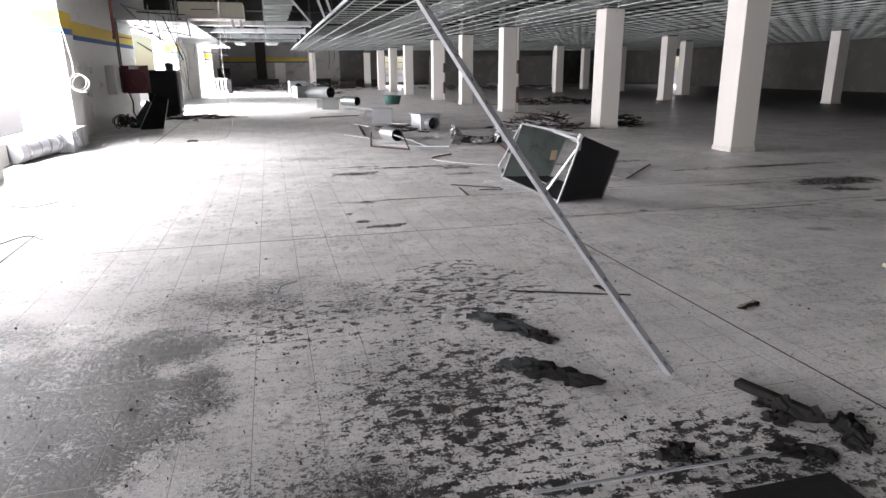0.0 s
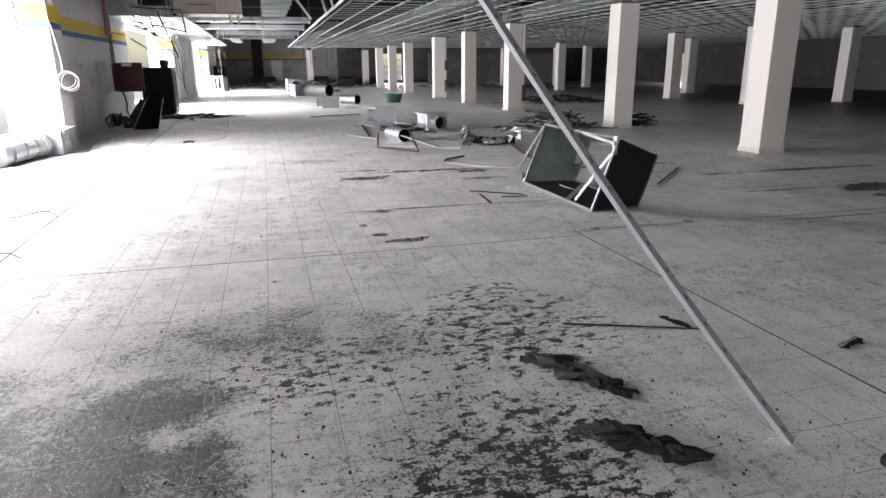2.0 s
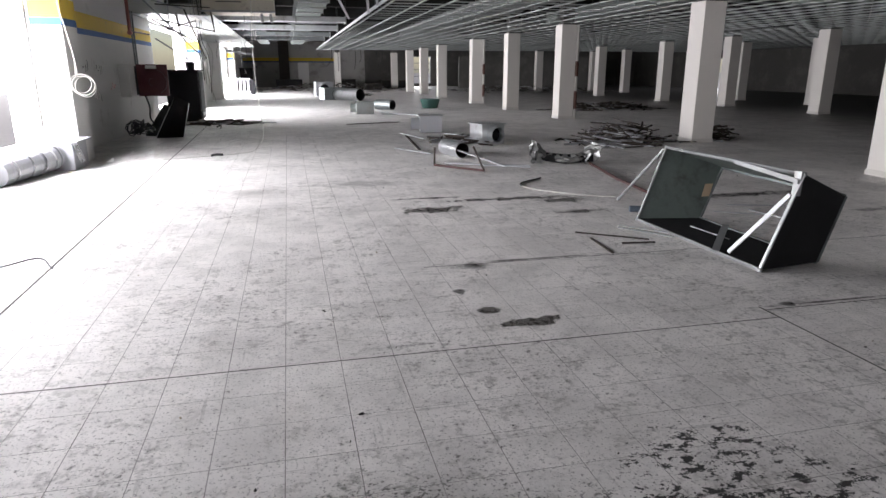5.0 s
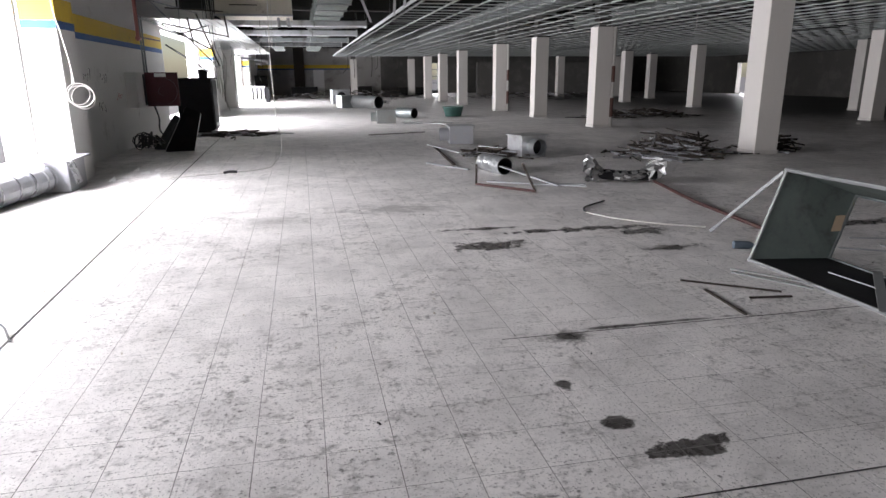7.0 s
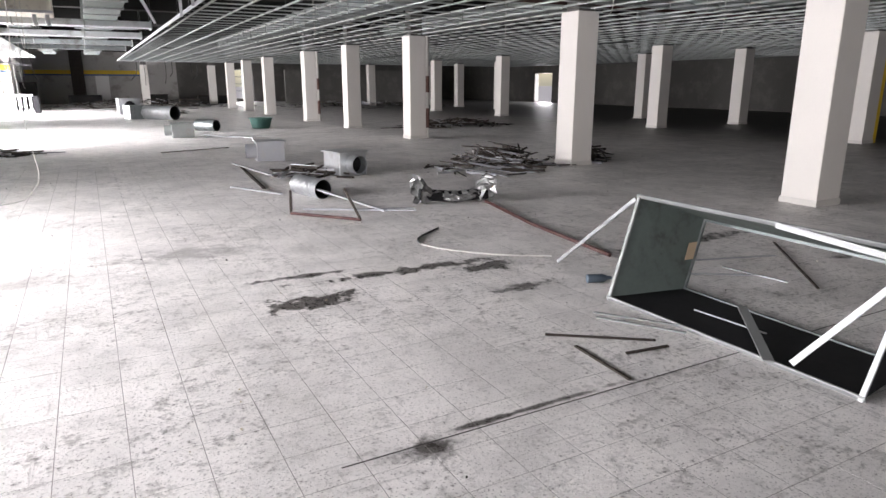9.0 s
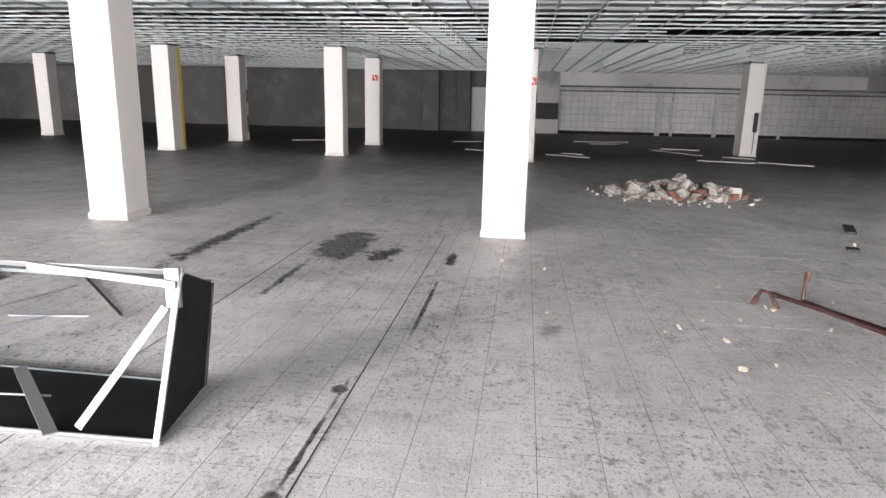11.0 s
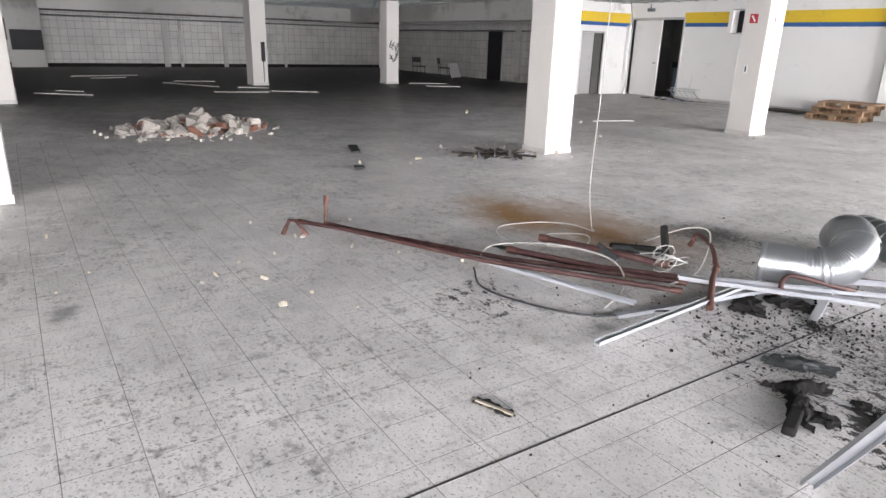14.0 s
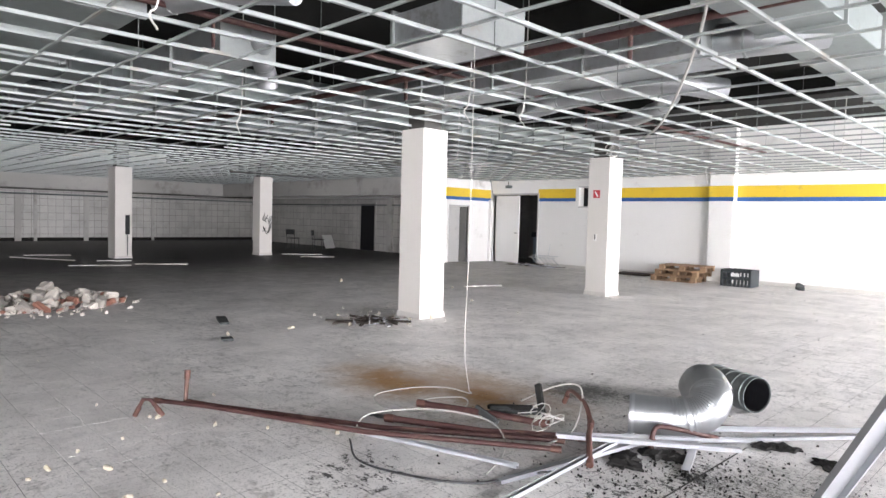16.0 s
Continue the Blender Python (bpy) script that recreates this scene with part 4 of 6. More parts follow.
F = [((-3.55, 21.6, 3.3), (-2.2, 22.6, 1.75)), ((-3.3, 21.8, 2.75), (-1.85, 22.2, 2.48)), ((-2.55, 22.0, 3.02), (-2.15, 22.4, 1.78)), ((-3.5, 21.7, 3.25), (-2.5, 22.0, 3.0)),
     ((-3.35, 22.0, 2.74), (-2.35, 22.6, 2.2)), ((-1.9, 22.1, 3.0), (-1.85, 22.2, 2.45)), ((-2.9, 21.9, 3.3), (-3.0, 22.3, 2.5)), ((-3.2, 21.8, 3.1), (-1.9, 22.0, 3.05)), ((-2.75, 22.0, 2.9), (-2.7, 22.3, 2.3)),
     ((-3.4, 22.5, 2.3), (-2.55, 23.4, 1.65)), ((-3.0, 21.9, 2.5), (-2.3, 22.0, 2.72))]
for i, (a, b) in enumerate(F):
    part("lath", Soup().bar(a, b, 0.03, 0.03), M_DARKWOOD if i % 3 else M_PROFILE, hf)

# loose profiles hanging at the grid's west edge
for i, (a, b) in enumerate((((1.4, 15.4, 3.0), (1.95, 19.6, 2.78)), ((1.55, 15.2, 3.05), (2.0, 18.4, 2.86)), ((1.0, 17.8, 3.1), (1.75, 22.6, 2.88)), ((0.1, 25.7, 2.92), (1.6, 25.6, 2.94)))):
    solo("loose_profile", Soup().channel(a, b, 0.05, 0.03, 0.004), M_PROFILE, "loose white metal profile hanging from the torn ceiling edge", "metal profile", "loose ceiling profiles")


# ---- cables ----
def cable(pts, r, mat, label, n=5, group="loose cables"):
    pts = smooth_line(pts, n)
    return solo("cable", Soup().tube(pts, r, 6), mat, label, "cable", group, smooth=True)


site(0.25, -0.05)
cable([(4.95, 1.38, TOP), (4.92, 1.4, 2.6), (4.92, 1.4, 1.3), (4.9, 1.44, 0.7), (4.88, 1.46, 0.3), (4.78, 1.5, 0.02)], 0.0038, M_CABLE, "thin white cable hanging from the ceiling to the floor")
cable([(4.78, 1.5, 0.01), (4.71, 1.56, 0.01), (4.97, 1.58, 0.01), (5.16, 1.81, 0.01), (5.21, 2.18, 0.01), (4.99, 2.36, 0.01), (4.74, 2.35, 0.01), (4.46, 2.07, 0.012), (4.48, 1.84, 0.014), (4.65, 1.72, 0.018), (4.81, 1.93, 0.012), (4.78, 2.11, 0.012), (4.62, 2.2, 0.018), (4.42, 2.32, 0.02)], 0.0055, M_CABLE, "white cable coiled loosely on the floor")
cable([(4.45, 3.0, 0.01), (4.6, 2.75, 0.09), (4.3, 2.4, 0.13), (3.9, 2.25, 0.12), (3.7, 2.3, 0.05), (3.55, 2.5, 0.02), (3.45, 2.75, 0.01)], 0.005, M_CABLE, "white cable looped over the red pipes")
cable([(4.45, 3.02, 0.008), (4.1, 3.2, 0.008), (3.7, 3.1, 0.008), (3.4, 2.9, 0.01), (3.3, 2.6, 0.01), (3.2, 2.45, 0.02)], 0.007, M_BLACKCABLE, "dark cable curving over the sooty floor")
cable([(4.0, 1.75, 0.14), (3.8, 1.6, 0.27), (3.62, 1.55, 0.3), (3.5, 1.7, 0.2), (3.42, 1.95, 0.08), (3.5, 2.2, 0.03)], 0.006, M_CABLE, "white cable arching over the red pipes")
site()
cable([(2.95, 1.75, TOP), (3.0, 1.6, 3.3), (3.35, 0.9, 2.9), (5.2, -2.2, 2.82), (7.0, -4.9, 2.98), (7.95, -5.85, 2.95)], 0.013, M_CABLE, "thick white cable sagging below the ceiling grid")
kn = Soup()
for i in range(7):
    c = Vector((8.15 + rng.uniform(-0.05, 0.05), -5.95 + rng.uniform(-0.05, 0.05), 2.92 + rng.uniform(-0.05, 0.08)))
    q = Euler([rng.uniform(0, 3) for _ in range(3)]).to_matrix()
    kn.tube([c + q @ Vector((0.11 * math.cos(j * 0.63), 0.11 * math.sin(j * 0.63), 0)) for j in range(10)], 0.012, 5, close=True)
solo("cable_bundle", kn, M_CABLE, "knotted white cable bundle at the top of a column", "cable", smooth=True)
cable([(-0.55, 16.0, TOP), (-0.6, 16.0, 2.7), (-0.63, 16.0, 1.8), (-0.6, 16.05, 0.9), (-0.55, 16.2, 0.3), (-0.7, 16.2, 0.04), (-0.85, 15.8, 0.008), (-1.5, 15.4, 0.008), (-2.2, 15.1, 0.008)], 0.006, M_CABLE, "thin white cable hanging to the floor")
cable([(-0.75, 20.5, TOP), (-0.8, 20.5, 2.8), (-0.75, 20.6, 2.2), (-0.7, 20.5, TOP)], 0.006, M_CABLE, "thin cable loop below the stripped ceiling")
cable([(-3.42, 14.87, TOP), (-3.42, 14.87, 2.6), (-3.35, 14.86, 2.1), (-3.3, 14.9, 1.65), (-3.32, 14.93, 1.42)], 0.008, M_CABLE, "white cable down the pilaster")
cl = Soup()
for i in range(4):
    cl.tube([(-3.26 + 0.02 * (i % 2) + 0.01 * i + (0.14 + 0.012 * (i % 3)) * math.cos(j * 0.35), 14.93 + 0.015 * i + 0.05 * math.cos(j * 0.35), 1.28 - 0.018 * i + (0.15 + 0.012 * (i % 2)) * math.sin(j * 0.35)) for j in range(18)], 0.0045, 6, close=True)
cl.tube([(-3.3, 14.95, 1.42), (-3.31, 14.97, 1.6)], 0.006, 6)
solo("cable_coil", cl, M_CABLE, "coil of white cable hanging on the pilaster", "cable", smooth=True)
for i in range(6):
    x, y = -2.5 + 0.05 * i, 23.75 + 0.03 * i
    cable([(x - 0.1, y, TOP), (x - 0.02 * i, y, 2.9), (x + 0.06 * rng.uniform(-1, 1), y + 0.03, 2.3), (x + 0.12 * rng.uniform(-1, 1), y, 1.9), (x + 0.04 + 0.1 * rng.uniform(-1, 1), y, 1.55 - 0.1 * i), (x + 0.1, y, 1.2 - 0.12 * i)], 0.011, M_CABLE if i % 3 else M_BLACKCABLE, "thin cables hanging in a tangle by the black cabinet", group="cable tangle")
for i in range(12):
    x, y = -3.2 + 1.7 * rng.random(), 35 + 6 * rng.random()
    e = 2.0 + rng.uniform(-0.4, 0.5)
    cable([(x, y, TOP), (x + 0.02, y, 3.0), (x + rng.uniform(-0.1, 0.1), y, 2.6), (x + rng.uniform(-0.15, 0.15), y + 0.1, e), (x + rng.uniform(-0.25, 0.3), y, e - rng.uniform(0.05, 0.35))], 0.008, M_CABLE if i % 3 else M_BLACKCABLE, "thin cables hanging from the torn ceiling", group="far hanging cables")
ty = thing("cable_tray", "white cable tray hanging skewed under the torn ceiling", "cable tray", (-2.69, 36, 2.2))
part("tray", Soup().channel((-2.69, 36, 2.32), (-1.62, 35.6, 2.18), 0.3, 0.08, 0.006), M_PROFILE, ty)
for x in (-2.44, -1.87):
    part("hanger", Soup().tube([(x, 35.85, 2.25), (x - 0.05, 35.9, TOP)], 0.008, 5), M_CABLE, ty)
for i in range(6):
    x, y = 3.0 + 0.7 * i + rng.random(), 52 + 5 * rng.random()
    cable([(x, y, TOP), (x + 0.1, y, 2.4), (x + rng.uniform(-0.3, 0.3), y, 1.3 + rng.random())], 0.02, M_BLACKCABLE, "dark cables hanging before the end wall", group="far dark cables")
for x, y, d in ((5.3, 4.0, 0.25), (6.1, 0.4, 0.3), (5.9, -0.3, 0.28), (9.0, 1.6, 0.35), (10.6, -4.0, 0.4), (6.9, -7.6, 0.5), (4.2, -6.4, 0.35), (12.5, -1.8, 0.3), (7.7, 14.0, 0.25), (9.4, 19.6, 0.4), (12.8, 16.0, 0.35), (5.0, 21.0, 0.3)):
    cable([(x, y, TOP), (x + 0.02, y, 2.9), (x + 0.05, y + 0.05, 2.84 - d * 0.5), (x - 0.02, y + 0.03, 2.86 - d)], 0.007, M_CABLE, "short cut cable end dangling through the grid", group="cut cable ends")
for x, y, r in ((7.4, 4.6, 0.13), (6.0, 19.4, 0.25), (6.1, 4.75, 0.1)):
    lo = Soup()
    for k in range(2):
        lo.tube([(x + r * math.cos(j * 0.5) * (1 + 0.1 * k), y + 0.05 * k, 2.868 - r + r * math.sin(j * 0.5)) for j in range(12)], 0.004, 5, close=True)
    lo.tube([(x, y, 2.868), (x + 0.03, y, 3.3), (x, y, TOP)], 0.006, 5)
    lo.tube([(x + r * 0.6, y + 0.05, 2.868 - r * 0.2), (x + r * 0.3, y + 0.03, 3.2), (x, y, TOP)], 0.006, 5)
    solo("cable_loop", lo, M_CABLE, "loops of thin pale cable drooping through the ceiling grid", "cable", "drooping loops", smooth=True)
cable([(-3.4, 9.4, 0.01), (-2.9, 9.1, 0.02), (-2.4, 8.7, 0.01), (-2.1, 8.9, 0.02), (-1.9, 8.6, 0.01)], 0.007, M_BLACKCABLE, "dark wire on the bright floor")
cable([(-2.55, 7.4, 0.01), (-2.5, 6.9, 0.02), (-2.2, 6.7, 0.01), (-1.95, 7.2, 0.02), (-1.75, 7.05, 0.01)], 0.006, M_BLACKCABLE, "thin dark wire bent on the floor")
site(0.03, 0.16)
cable([(3.33, 11.61, 0.012), (3.0, 11.36, 0.012), (2.88, 11.2, 0.012), (2.85, 11.06, 0.012)], 0.011, M_BLACKCABLE, "short black hose piece lying on the floor")
cable([(2.85, 11.06, 0.008), (2.98, 10.75, 0.008), (3.3, 10.37, 0.008), (3.7, 10.1, 0.008)], 0.007, M_CABLE, "pale cable running over the floor")
site()
cable([(-1.45, 15.4, 0.02), (-1.36, 15.44, 0.03), (-1.25, 15.46, 0.02)], 0.022, M_BLACKCABLE, "black plug lying on the floor by a cable")

# ---- the overturned duct box ----
site(0.03, 0.13)
fbl, fbr, ftl, ftr = Vector((3.322, 8.96, 0.015)), Vector((3.345, 7.18, 0.015)), Vector((3.632, 9.04, 0.73)), Vector((3.59, 7.15, 0.742))
rbl, rbr, rtl, rtr = Vector((3.966, 8.84, 0.015)), Vector((3.93, 7.26, 0.015)), Vector((4.228, 8.93, 0.52)), Vector((4.128, 7.285, 0.53))
bx = thing("duct_box", "overturned dark sheet-metal duct box with pale bent flanges", "duct", (3.7, 8.05, 0))
part("floor_panel", Soup().quad(fbl, fbr, rbr, rbl, 0.006), M_DUCTBLACK, bx)
part("north_panel", Soup().quad(fbl, rbl, rtl, ftl, -0.006), M_DUCTGREEN, bx, "grey-green inner duct wall")
part("south_panel", Soup().quad(fbr, rbr, rtr, ftr, 0.008), M_DUCTBLACK, bx, "burnt black duct wall")
part("top_panel", Soup().quad(ftl, ftr, rtr, rtl, 0.006), M_DUCTGREEN, bx)
for a, b in ((fbl, fbr), (ftl, ftr), (fbl, ftl), (fbr, ftr)):
    part("front_flange", Soup().bar(a - (b - a).normalized() * 0.02, b + (b - a).normalized() * 0.02, 0.03, 0.016, up=(1, 0, 0.4), ch=0.003), M_FLANGE, bx, "pale galvanised flange")
for a, b in ((rbl, rbr), (rtl, rtr), (rbl, rtl), (rbr, rtr)):
    part("rear_flange", Soup().bar(a, b, 0.035, 0.015, up=(1, 0, 0)), M_ZINCDARK, bx)
part("corner_plate", Soup().bar(ftr + Vector((-0.03, 0.02, -0.16)), ftr + Vector((-0.012, 0.03, 0.02)), 0.07, 0.02, up=(1, 0, 0.3)), M_FLANGE, bx)
part("brace", Soup().bar(ftr + Vector((-0.04, 0.06, -0.16)), (3.35, 7.56, 0.05), 0.035, 0.012, up=(1, 0, 0)), M_FLANGE, bx, "bent flange strip")
part("brace", Soup().bar((3.8, 8.22, 0.1), (3.3, 7.66, 0.035), 0.06, 0.01), M_FLANGE, bx, "bent grey strip")
part("torn_lip", Soup().bar(ftl.lerp(ftr, 0.6) + Vector((-0.03, 0, 0.0)), ftr + Vector((-0.04, 0.0, -0.05)), 0.035, 0.012, up=(1, 0, 0)), M_FLANGE, bx, "bent pale strip")
nl = (rbl + rtl) / 2
part("paper_label", Soup().quad(nl + Vector((-0.12, -0.014, -0.03)), nl + Vector((-0.03, -0.014, -0.03)), nl + Vector((0.0, -0.014, 0.1)), nl + Vector((-0.09, -0.014, 0.1)), 0.003), M_PAPER, bx, "tan paper label")
part("inner_wire", Soup().bar((3.56, 8.4, 0.06), (3.6, 7.89, 0.06), 0.008, 0.008), M_PROFILE, bx)
solo("loose_angle", Soup().channel(ftl + Vector((-0.02, 0.02, -0.02)), (3.61, 9.93, 0.015), 0.028, 0.016, 0.004, up=(1, 0, 0)), M_FLANGE, "pale steel angle leaning from the duct box to the floor", "metal profile")
for i, (a, b, mt, lb) in enumerate((((2.97, 8.7, 0.012), (3.26, 8.2, 0.02), M_FLANGE, "pale flange strip beside the duct box"), ((3.02, 8.78, 0.012), (3.3, 8.3, 0.03), M_FLANGE, "pale flange strip beside the duct box"), ((2.49, 8.63, 0.006), (3.03, 8.23, 0.006), M_DARKWOOD, "thin dark rod on the floor"),
                                   ((2.54, 8.4, 0.004), (2.5, 7.9, 0.004), M_DARKWOOD, "flat dark strip on the floor"), ((2.73, 8.17, 0.006), (3.03, 8.13, 0.006), M_DARKWOOD, "thin dark rod on the floor"), ((4.76, 9.12, 0.012), (4.84, 8.58, 0.012), M_PROFILE, "white strip lying behind the duct box"),
                                   ((4.33, 9.12, 0.012), (4.81, 8.82, 0.012), M_PROFILE, "white strip lying behind the duct box"), ((4.7, 9.4, 0.012), (5.5, 9.15, 0.012), M_PROFILE, "white strip lying behind the duct box"), ((5.96, 9.48, 0.01), (4.9, 8.37, 0.01), M_DARKWOOD, "dark lath lying on the floor"))):
    solo("floor_strip", Soup().bar(a, b, 0.02, 0.01), mt, lb, "strip", "strips round the duct box")
solo("bottle", Soup().lathe([(0, 0), (0.035, 0), (0.035, 0.13), (0.015, 0.17), (0.015, 0.2), (0, 0.2)], pose(3.45, 9.35, 0.037, 90, 0, 70), 10), M_DOORBLUE, "pale blue plastic bottle lying by the duct box", "bottle", smooth=True)

# leaning rail from the floor to the grid
site(0.04, 0.24)
foot, head = Vector((2.1, 3.03, 0.004)), Vector((0.605, 4.727, 2.865))
rl = thing("leaning_rail", "pale perforated metal rail leaning from floor to ceiling grid", "metal profile", foot)
BEND = Vector((0.084, -0.022, -0.21))
line = [foot.lerp(head, k / 12) + BEND * (4 * (k / 12) * (1 - k / 12)) for k in range(13)]
RUP = (0.45, -0.75, 0.5)
tang = [(line[min(i + 1, 12)] - line[max(i - 1, 0)]).normalized() for i in range(13)]
sides = [Vector(RUP).cross(d).normalized() for d in tang]
norms = [d.cross(e) for d, e in zip(tang, sides)]


def strip(across, lift, w, h):
    """One bent flat strip along the rail: w across it, h through it."""
    vs = [p + e * (across + a * w / 2) + n * (lift + b * h / 2) for p, e, n in zip(line, sides, norms) for a, b in ((-1, -1), (1, -1), (1, 1), (-1, 1))]
    fs = [(4 * i + k, 4 * i + (k + 1) % 4, 4 * i + 4 + (k + 1) % 4, 4 * i + 4 + k) for i in range(12) for k in range(4)]
    return Soup().add(vs, fs + [(3, 2, 1, 0), (48, 49, 50, 51)])


web = strip(0.0, 0.0, 0.04, 0.004)
lips = [strip(e * 0.0215, -0.009, 0.003, 0.022) for e in (-1, 1)]
holes = []
for i in range(12):
    for k in (0.25, 0.75):
        p = line[i].lerp(line[i + 1], k) + norms[i] * 0.0026
        holes.append(Soup().bar(p - tang[i] * 0.012, p + tang[i] * 0.012, 0.007, 0.0016, up=RUP))
part("web", web, M_PROFILE, rl)
for soup in lips:
    part("edge", soup, M_PROFILE, rl)
for soup in holes:
    part("slot", soup, M_INK, rl)
site()


# ---- loose duct pieces on the floor to the north ----
def tube_piece(name, c, r, n, m, mat, label, inner=None, ribs=0):
    t = thing(name, label, "duct", c, "loose duct pieces")
    part("shell", Soup().lathe([(r - 0.004, 0), (r, 0), (r, n), (r - 0.004, n)], m, 28, True), mat, t, smooth=True)
    # black inner skin paints the shade within the duct
    if inner:
        part("shade_lining", Soup().lathe([(r - 0.012, 0.01), (r - 0.006, 0.01), (r - 0.006, n - 0.01), (r - 0.012, n - 0.01)], m, 28, True), inner, t, smooth=True)
    for i in range(ribs):
        z = n * (i + 0.5) / ribs
        part("rib", Soup().lathe([(r, z - 0.012), (r + 0.007, z - 0.006), (r + 0.007, z + 0.006), (r, z + 0.012)], m, 28), mat, t, smooth=True)
    return t


site(0.03, 0.16)
RD = Matrix.Translation((2.66, 14.66, 0.138)) @ Vector((0.16, -0.7, 0.0)).to_track_quat("Z", "Y").to_matrix().to_4x4()
rd = tube_piece("round_duct_piece", (2.75, 14.2, 0), 0.135, 0.7, RD, M_ZINC, "short galvanised round duct lying on pale strips", M_BLACK, 6)
# black disc added near the far end to keep the mouth dark
part("end_disc", Soup().lathe([(0.0, 0.03), (0.128, 0.03)], RD, 24), M_BLACK, rd)
fr = thing("pipe_frame", "dark red pipe frame lying under the round duct", "pipe", (2.45, 12.9, 0))
part("rail", Soup().tube([(2.12, 13.1, 0.03), (2.72, 12.35, 0.03)], 0.018, 8), M_REDPIPE, fr)
for a, b in (((2.12, 13.1, 0.03), (2.14, 13.15, 0.3)), ((2.72, 12.35, 0.03), (2.62, 12.6, 0.36))):
    part("upright", Soup().tube([a, b], 0.016, 8), M_DARKWOOD, fr)
for i, (a, b) in enumerate((((2.35, 13.35, 0.02), (3.55, 12.6, 0.02)), ((2.75, 14.0, 0.14), (3.2, 12.75, 0.02)), ((2.9, 12.95, 0.02), (3.6, 12.75, 0.02)), ((2.5, 18.6, 0.02), (2.35, 15.0, 0.25)), ((2.55, 18.2, 0.02), (2.3, 15.2, 0.02)), ((1.9, 15.6, 0.02), (2.4, 14.6, 0.02)), ((1.46, 21.4, 0.03), (3.03, 21.9, 0.03)), ((3.1, 26.2, 0.03), (4.2, 24.6, 0.03)), ((3.0, 25.4, 0.03), (4.6, 25.2, 0.03)))):
    solo("floor_strip", Soup().bar(a, b, 0.05, 0.02), M_PROFILE if i not in (4, 6) else M_DARKWOOD, "pale metal strip lying among the duct pieces" if i not in (4, 6) else "dark lath lying among the duct pieces", "strip", "strips among the ducts")


def boot_box(c, sx, sy, sz, rz, label, mouth, mat=None):
    """A square plenum box with a round spigot on one side."""
    t = thing("plenum_box", label, "duct", c, "loose plenum boxes")
    m = pose(c[0], c[1], c[2], 0, 0, rz)
    part("box", Soup().box(-sx / 2, -sy / 2, 0.004, sx / 2, sy / 2, sz, 0.008, m), mat or M_ZINC, t)
    part("rim", Soup().box(-sx / 2 - 0.03, -sy / 2 - 0.03, sz - 0.02, sx / 2 + 0.03, sy / 2 + 0.03, sz + 0.004, 0.003, m), mat or M_ZINC, t)
    if mouth == "side":
        q = m @ pose(-sx / 2, 0, sz / 2, 0, -90, 0)
    else:
        q = m @ pose(0, -sy / 2, sz * 0.5, 90, 0, 0)
    r = min(sy, sz) * 0.36
    sp = part("spigot", Soup().lathe([(r - 0.004, -0.02), (r, -0.02), (r, 0.2), (r - 0.004, 0.2)], q, 24, True), mat or M_ZINC, t, smooth=True)
    # black disc across the spigot, painted for the shade of its hollow
    part("shade_disc", Soup().lathe([(0.0, 0.02), (r - 0.006, 0.02)], q, 24), M_BLACK, sp)
    return t


boot_box((3.32, 19.0, 0), 0.54, 0.5, 0.41, -6, "square galvanised plenum box with a round spigot lying on the floor", "side", M_PROFILE)
boot_box((3.94, 16.2, 0), 0.54, 0.5, 0.42, 14, "galvanised plenum box with an oval open spigot", "front")
boot_box((2.52, 26.15, 0), 0.62, 0.55, 0.42, -6, "dull grey plenum box lying on its side", "side", M_GRID)
tube_piece("round_duct_piece", (3.6, 28.5, 0), 0.19, 0.8, pose(3.3, 28.8, 0.19, 90, 0, 40), M_ZINCDARK, "dark round duct lying behind a plenum box", M_BLACK, 3)
boot_box((2.2, 38.0, 0), 1.2, 0.9, 0.6, 15, "grey plenum box far down the hall", "front", M_ZINCDARK)
tube_piece("round_duct_piece", (3.0, 36.5, 0), 0.3, 1.8, pose(2.4, 37.6, 0.3, 90, 0, 35), M_ZINC, "long round duct far down the hall", M_BLACK, 4)
boot_box((2.0, 43.5, 0), 1.0, 0.9, 0.8, 5, "pale plenum box far down the hall", "front", M_PROFILE)

# torn crumpled duct
cr = thing("crumpled_duct", "torn and crumpled foil duct lying on the floor", "duct", (4.1, 13.1, 0))
rng = random.Random(33)
rows, cols = 26, 16
s = Soup()
vs = []
for i in range(rows):
    u = i / (rows - 1)
    cx, cy = 3.75 + 1.0 * u, 13.0 - 0.25 * u + 0.06 * math.sin(u * 9)
    r = 0.15 - 0.06 * math.sin(u * math.pi) + (0.03 if u < 0.12 else 0)
    cz = 0.15 - 0.05 * math.sin(u * math.pi) + (0.05 if u < 0.1 or u > 0.85 else 0)
    for j in range(cols):
        a = j / cols * math.tau
        k = 1 + rng.uniform(-0.2, 0.2)
        vs.append((cx + rng.uniform(-0.03, 0.03), cy + r * k * math.cos(a), max(0.006, cz + r * k * math.sin(a) * (1.0 if u < 0.2 or u > 0.8 else 0.62))))
fs = [(i * cols + j, i * cols + (j + 1) % cols, (i + 1) * cols + (j + 1) % cols, (i + 1) * cols + j) for i in range(rows - 1) for j in range(cols) if not (6 < i < 17 and 2 < j < 6)]
part("sleeve", s.add(vs, fs), M_CRUMPLE, cr)
# black core added for the shade in the torn sleeve
part("shade_core", Soup().tube([(3.79, 13.0, 0.14), (4.25, 12.87, 0.09), (4.68, 12.76, 0.12)], 0.075, 10), M_DUCTBLACK, cr)
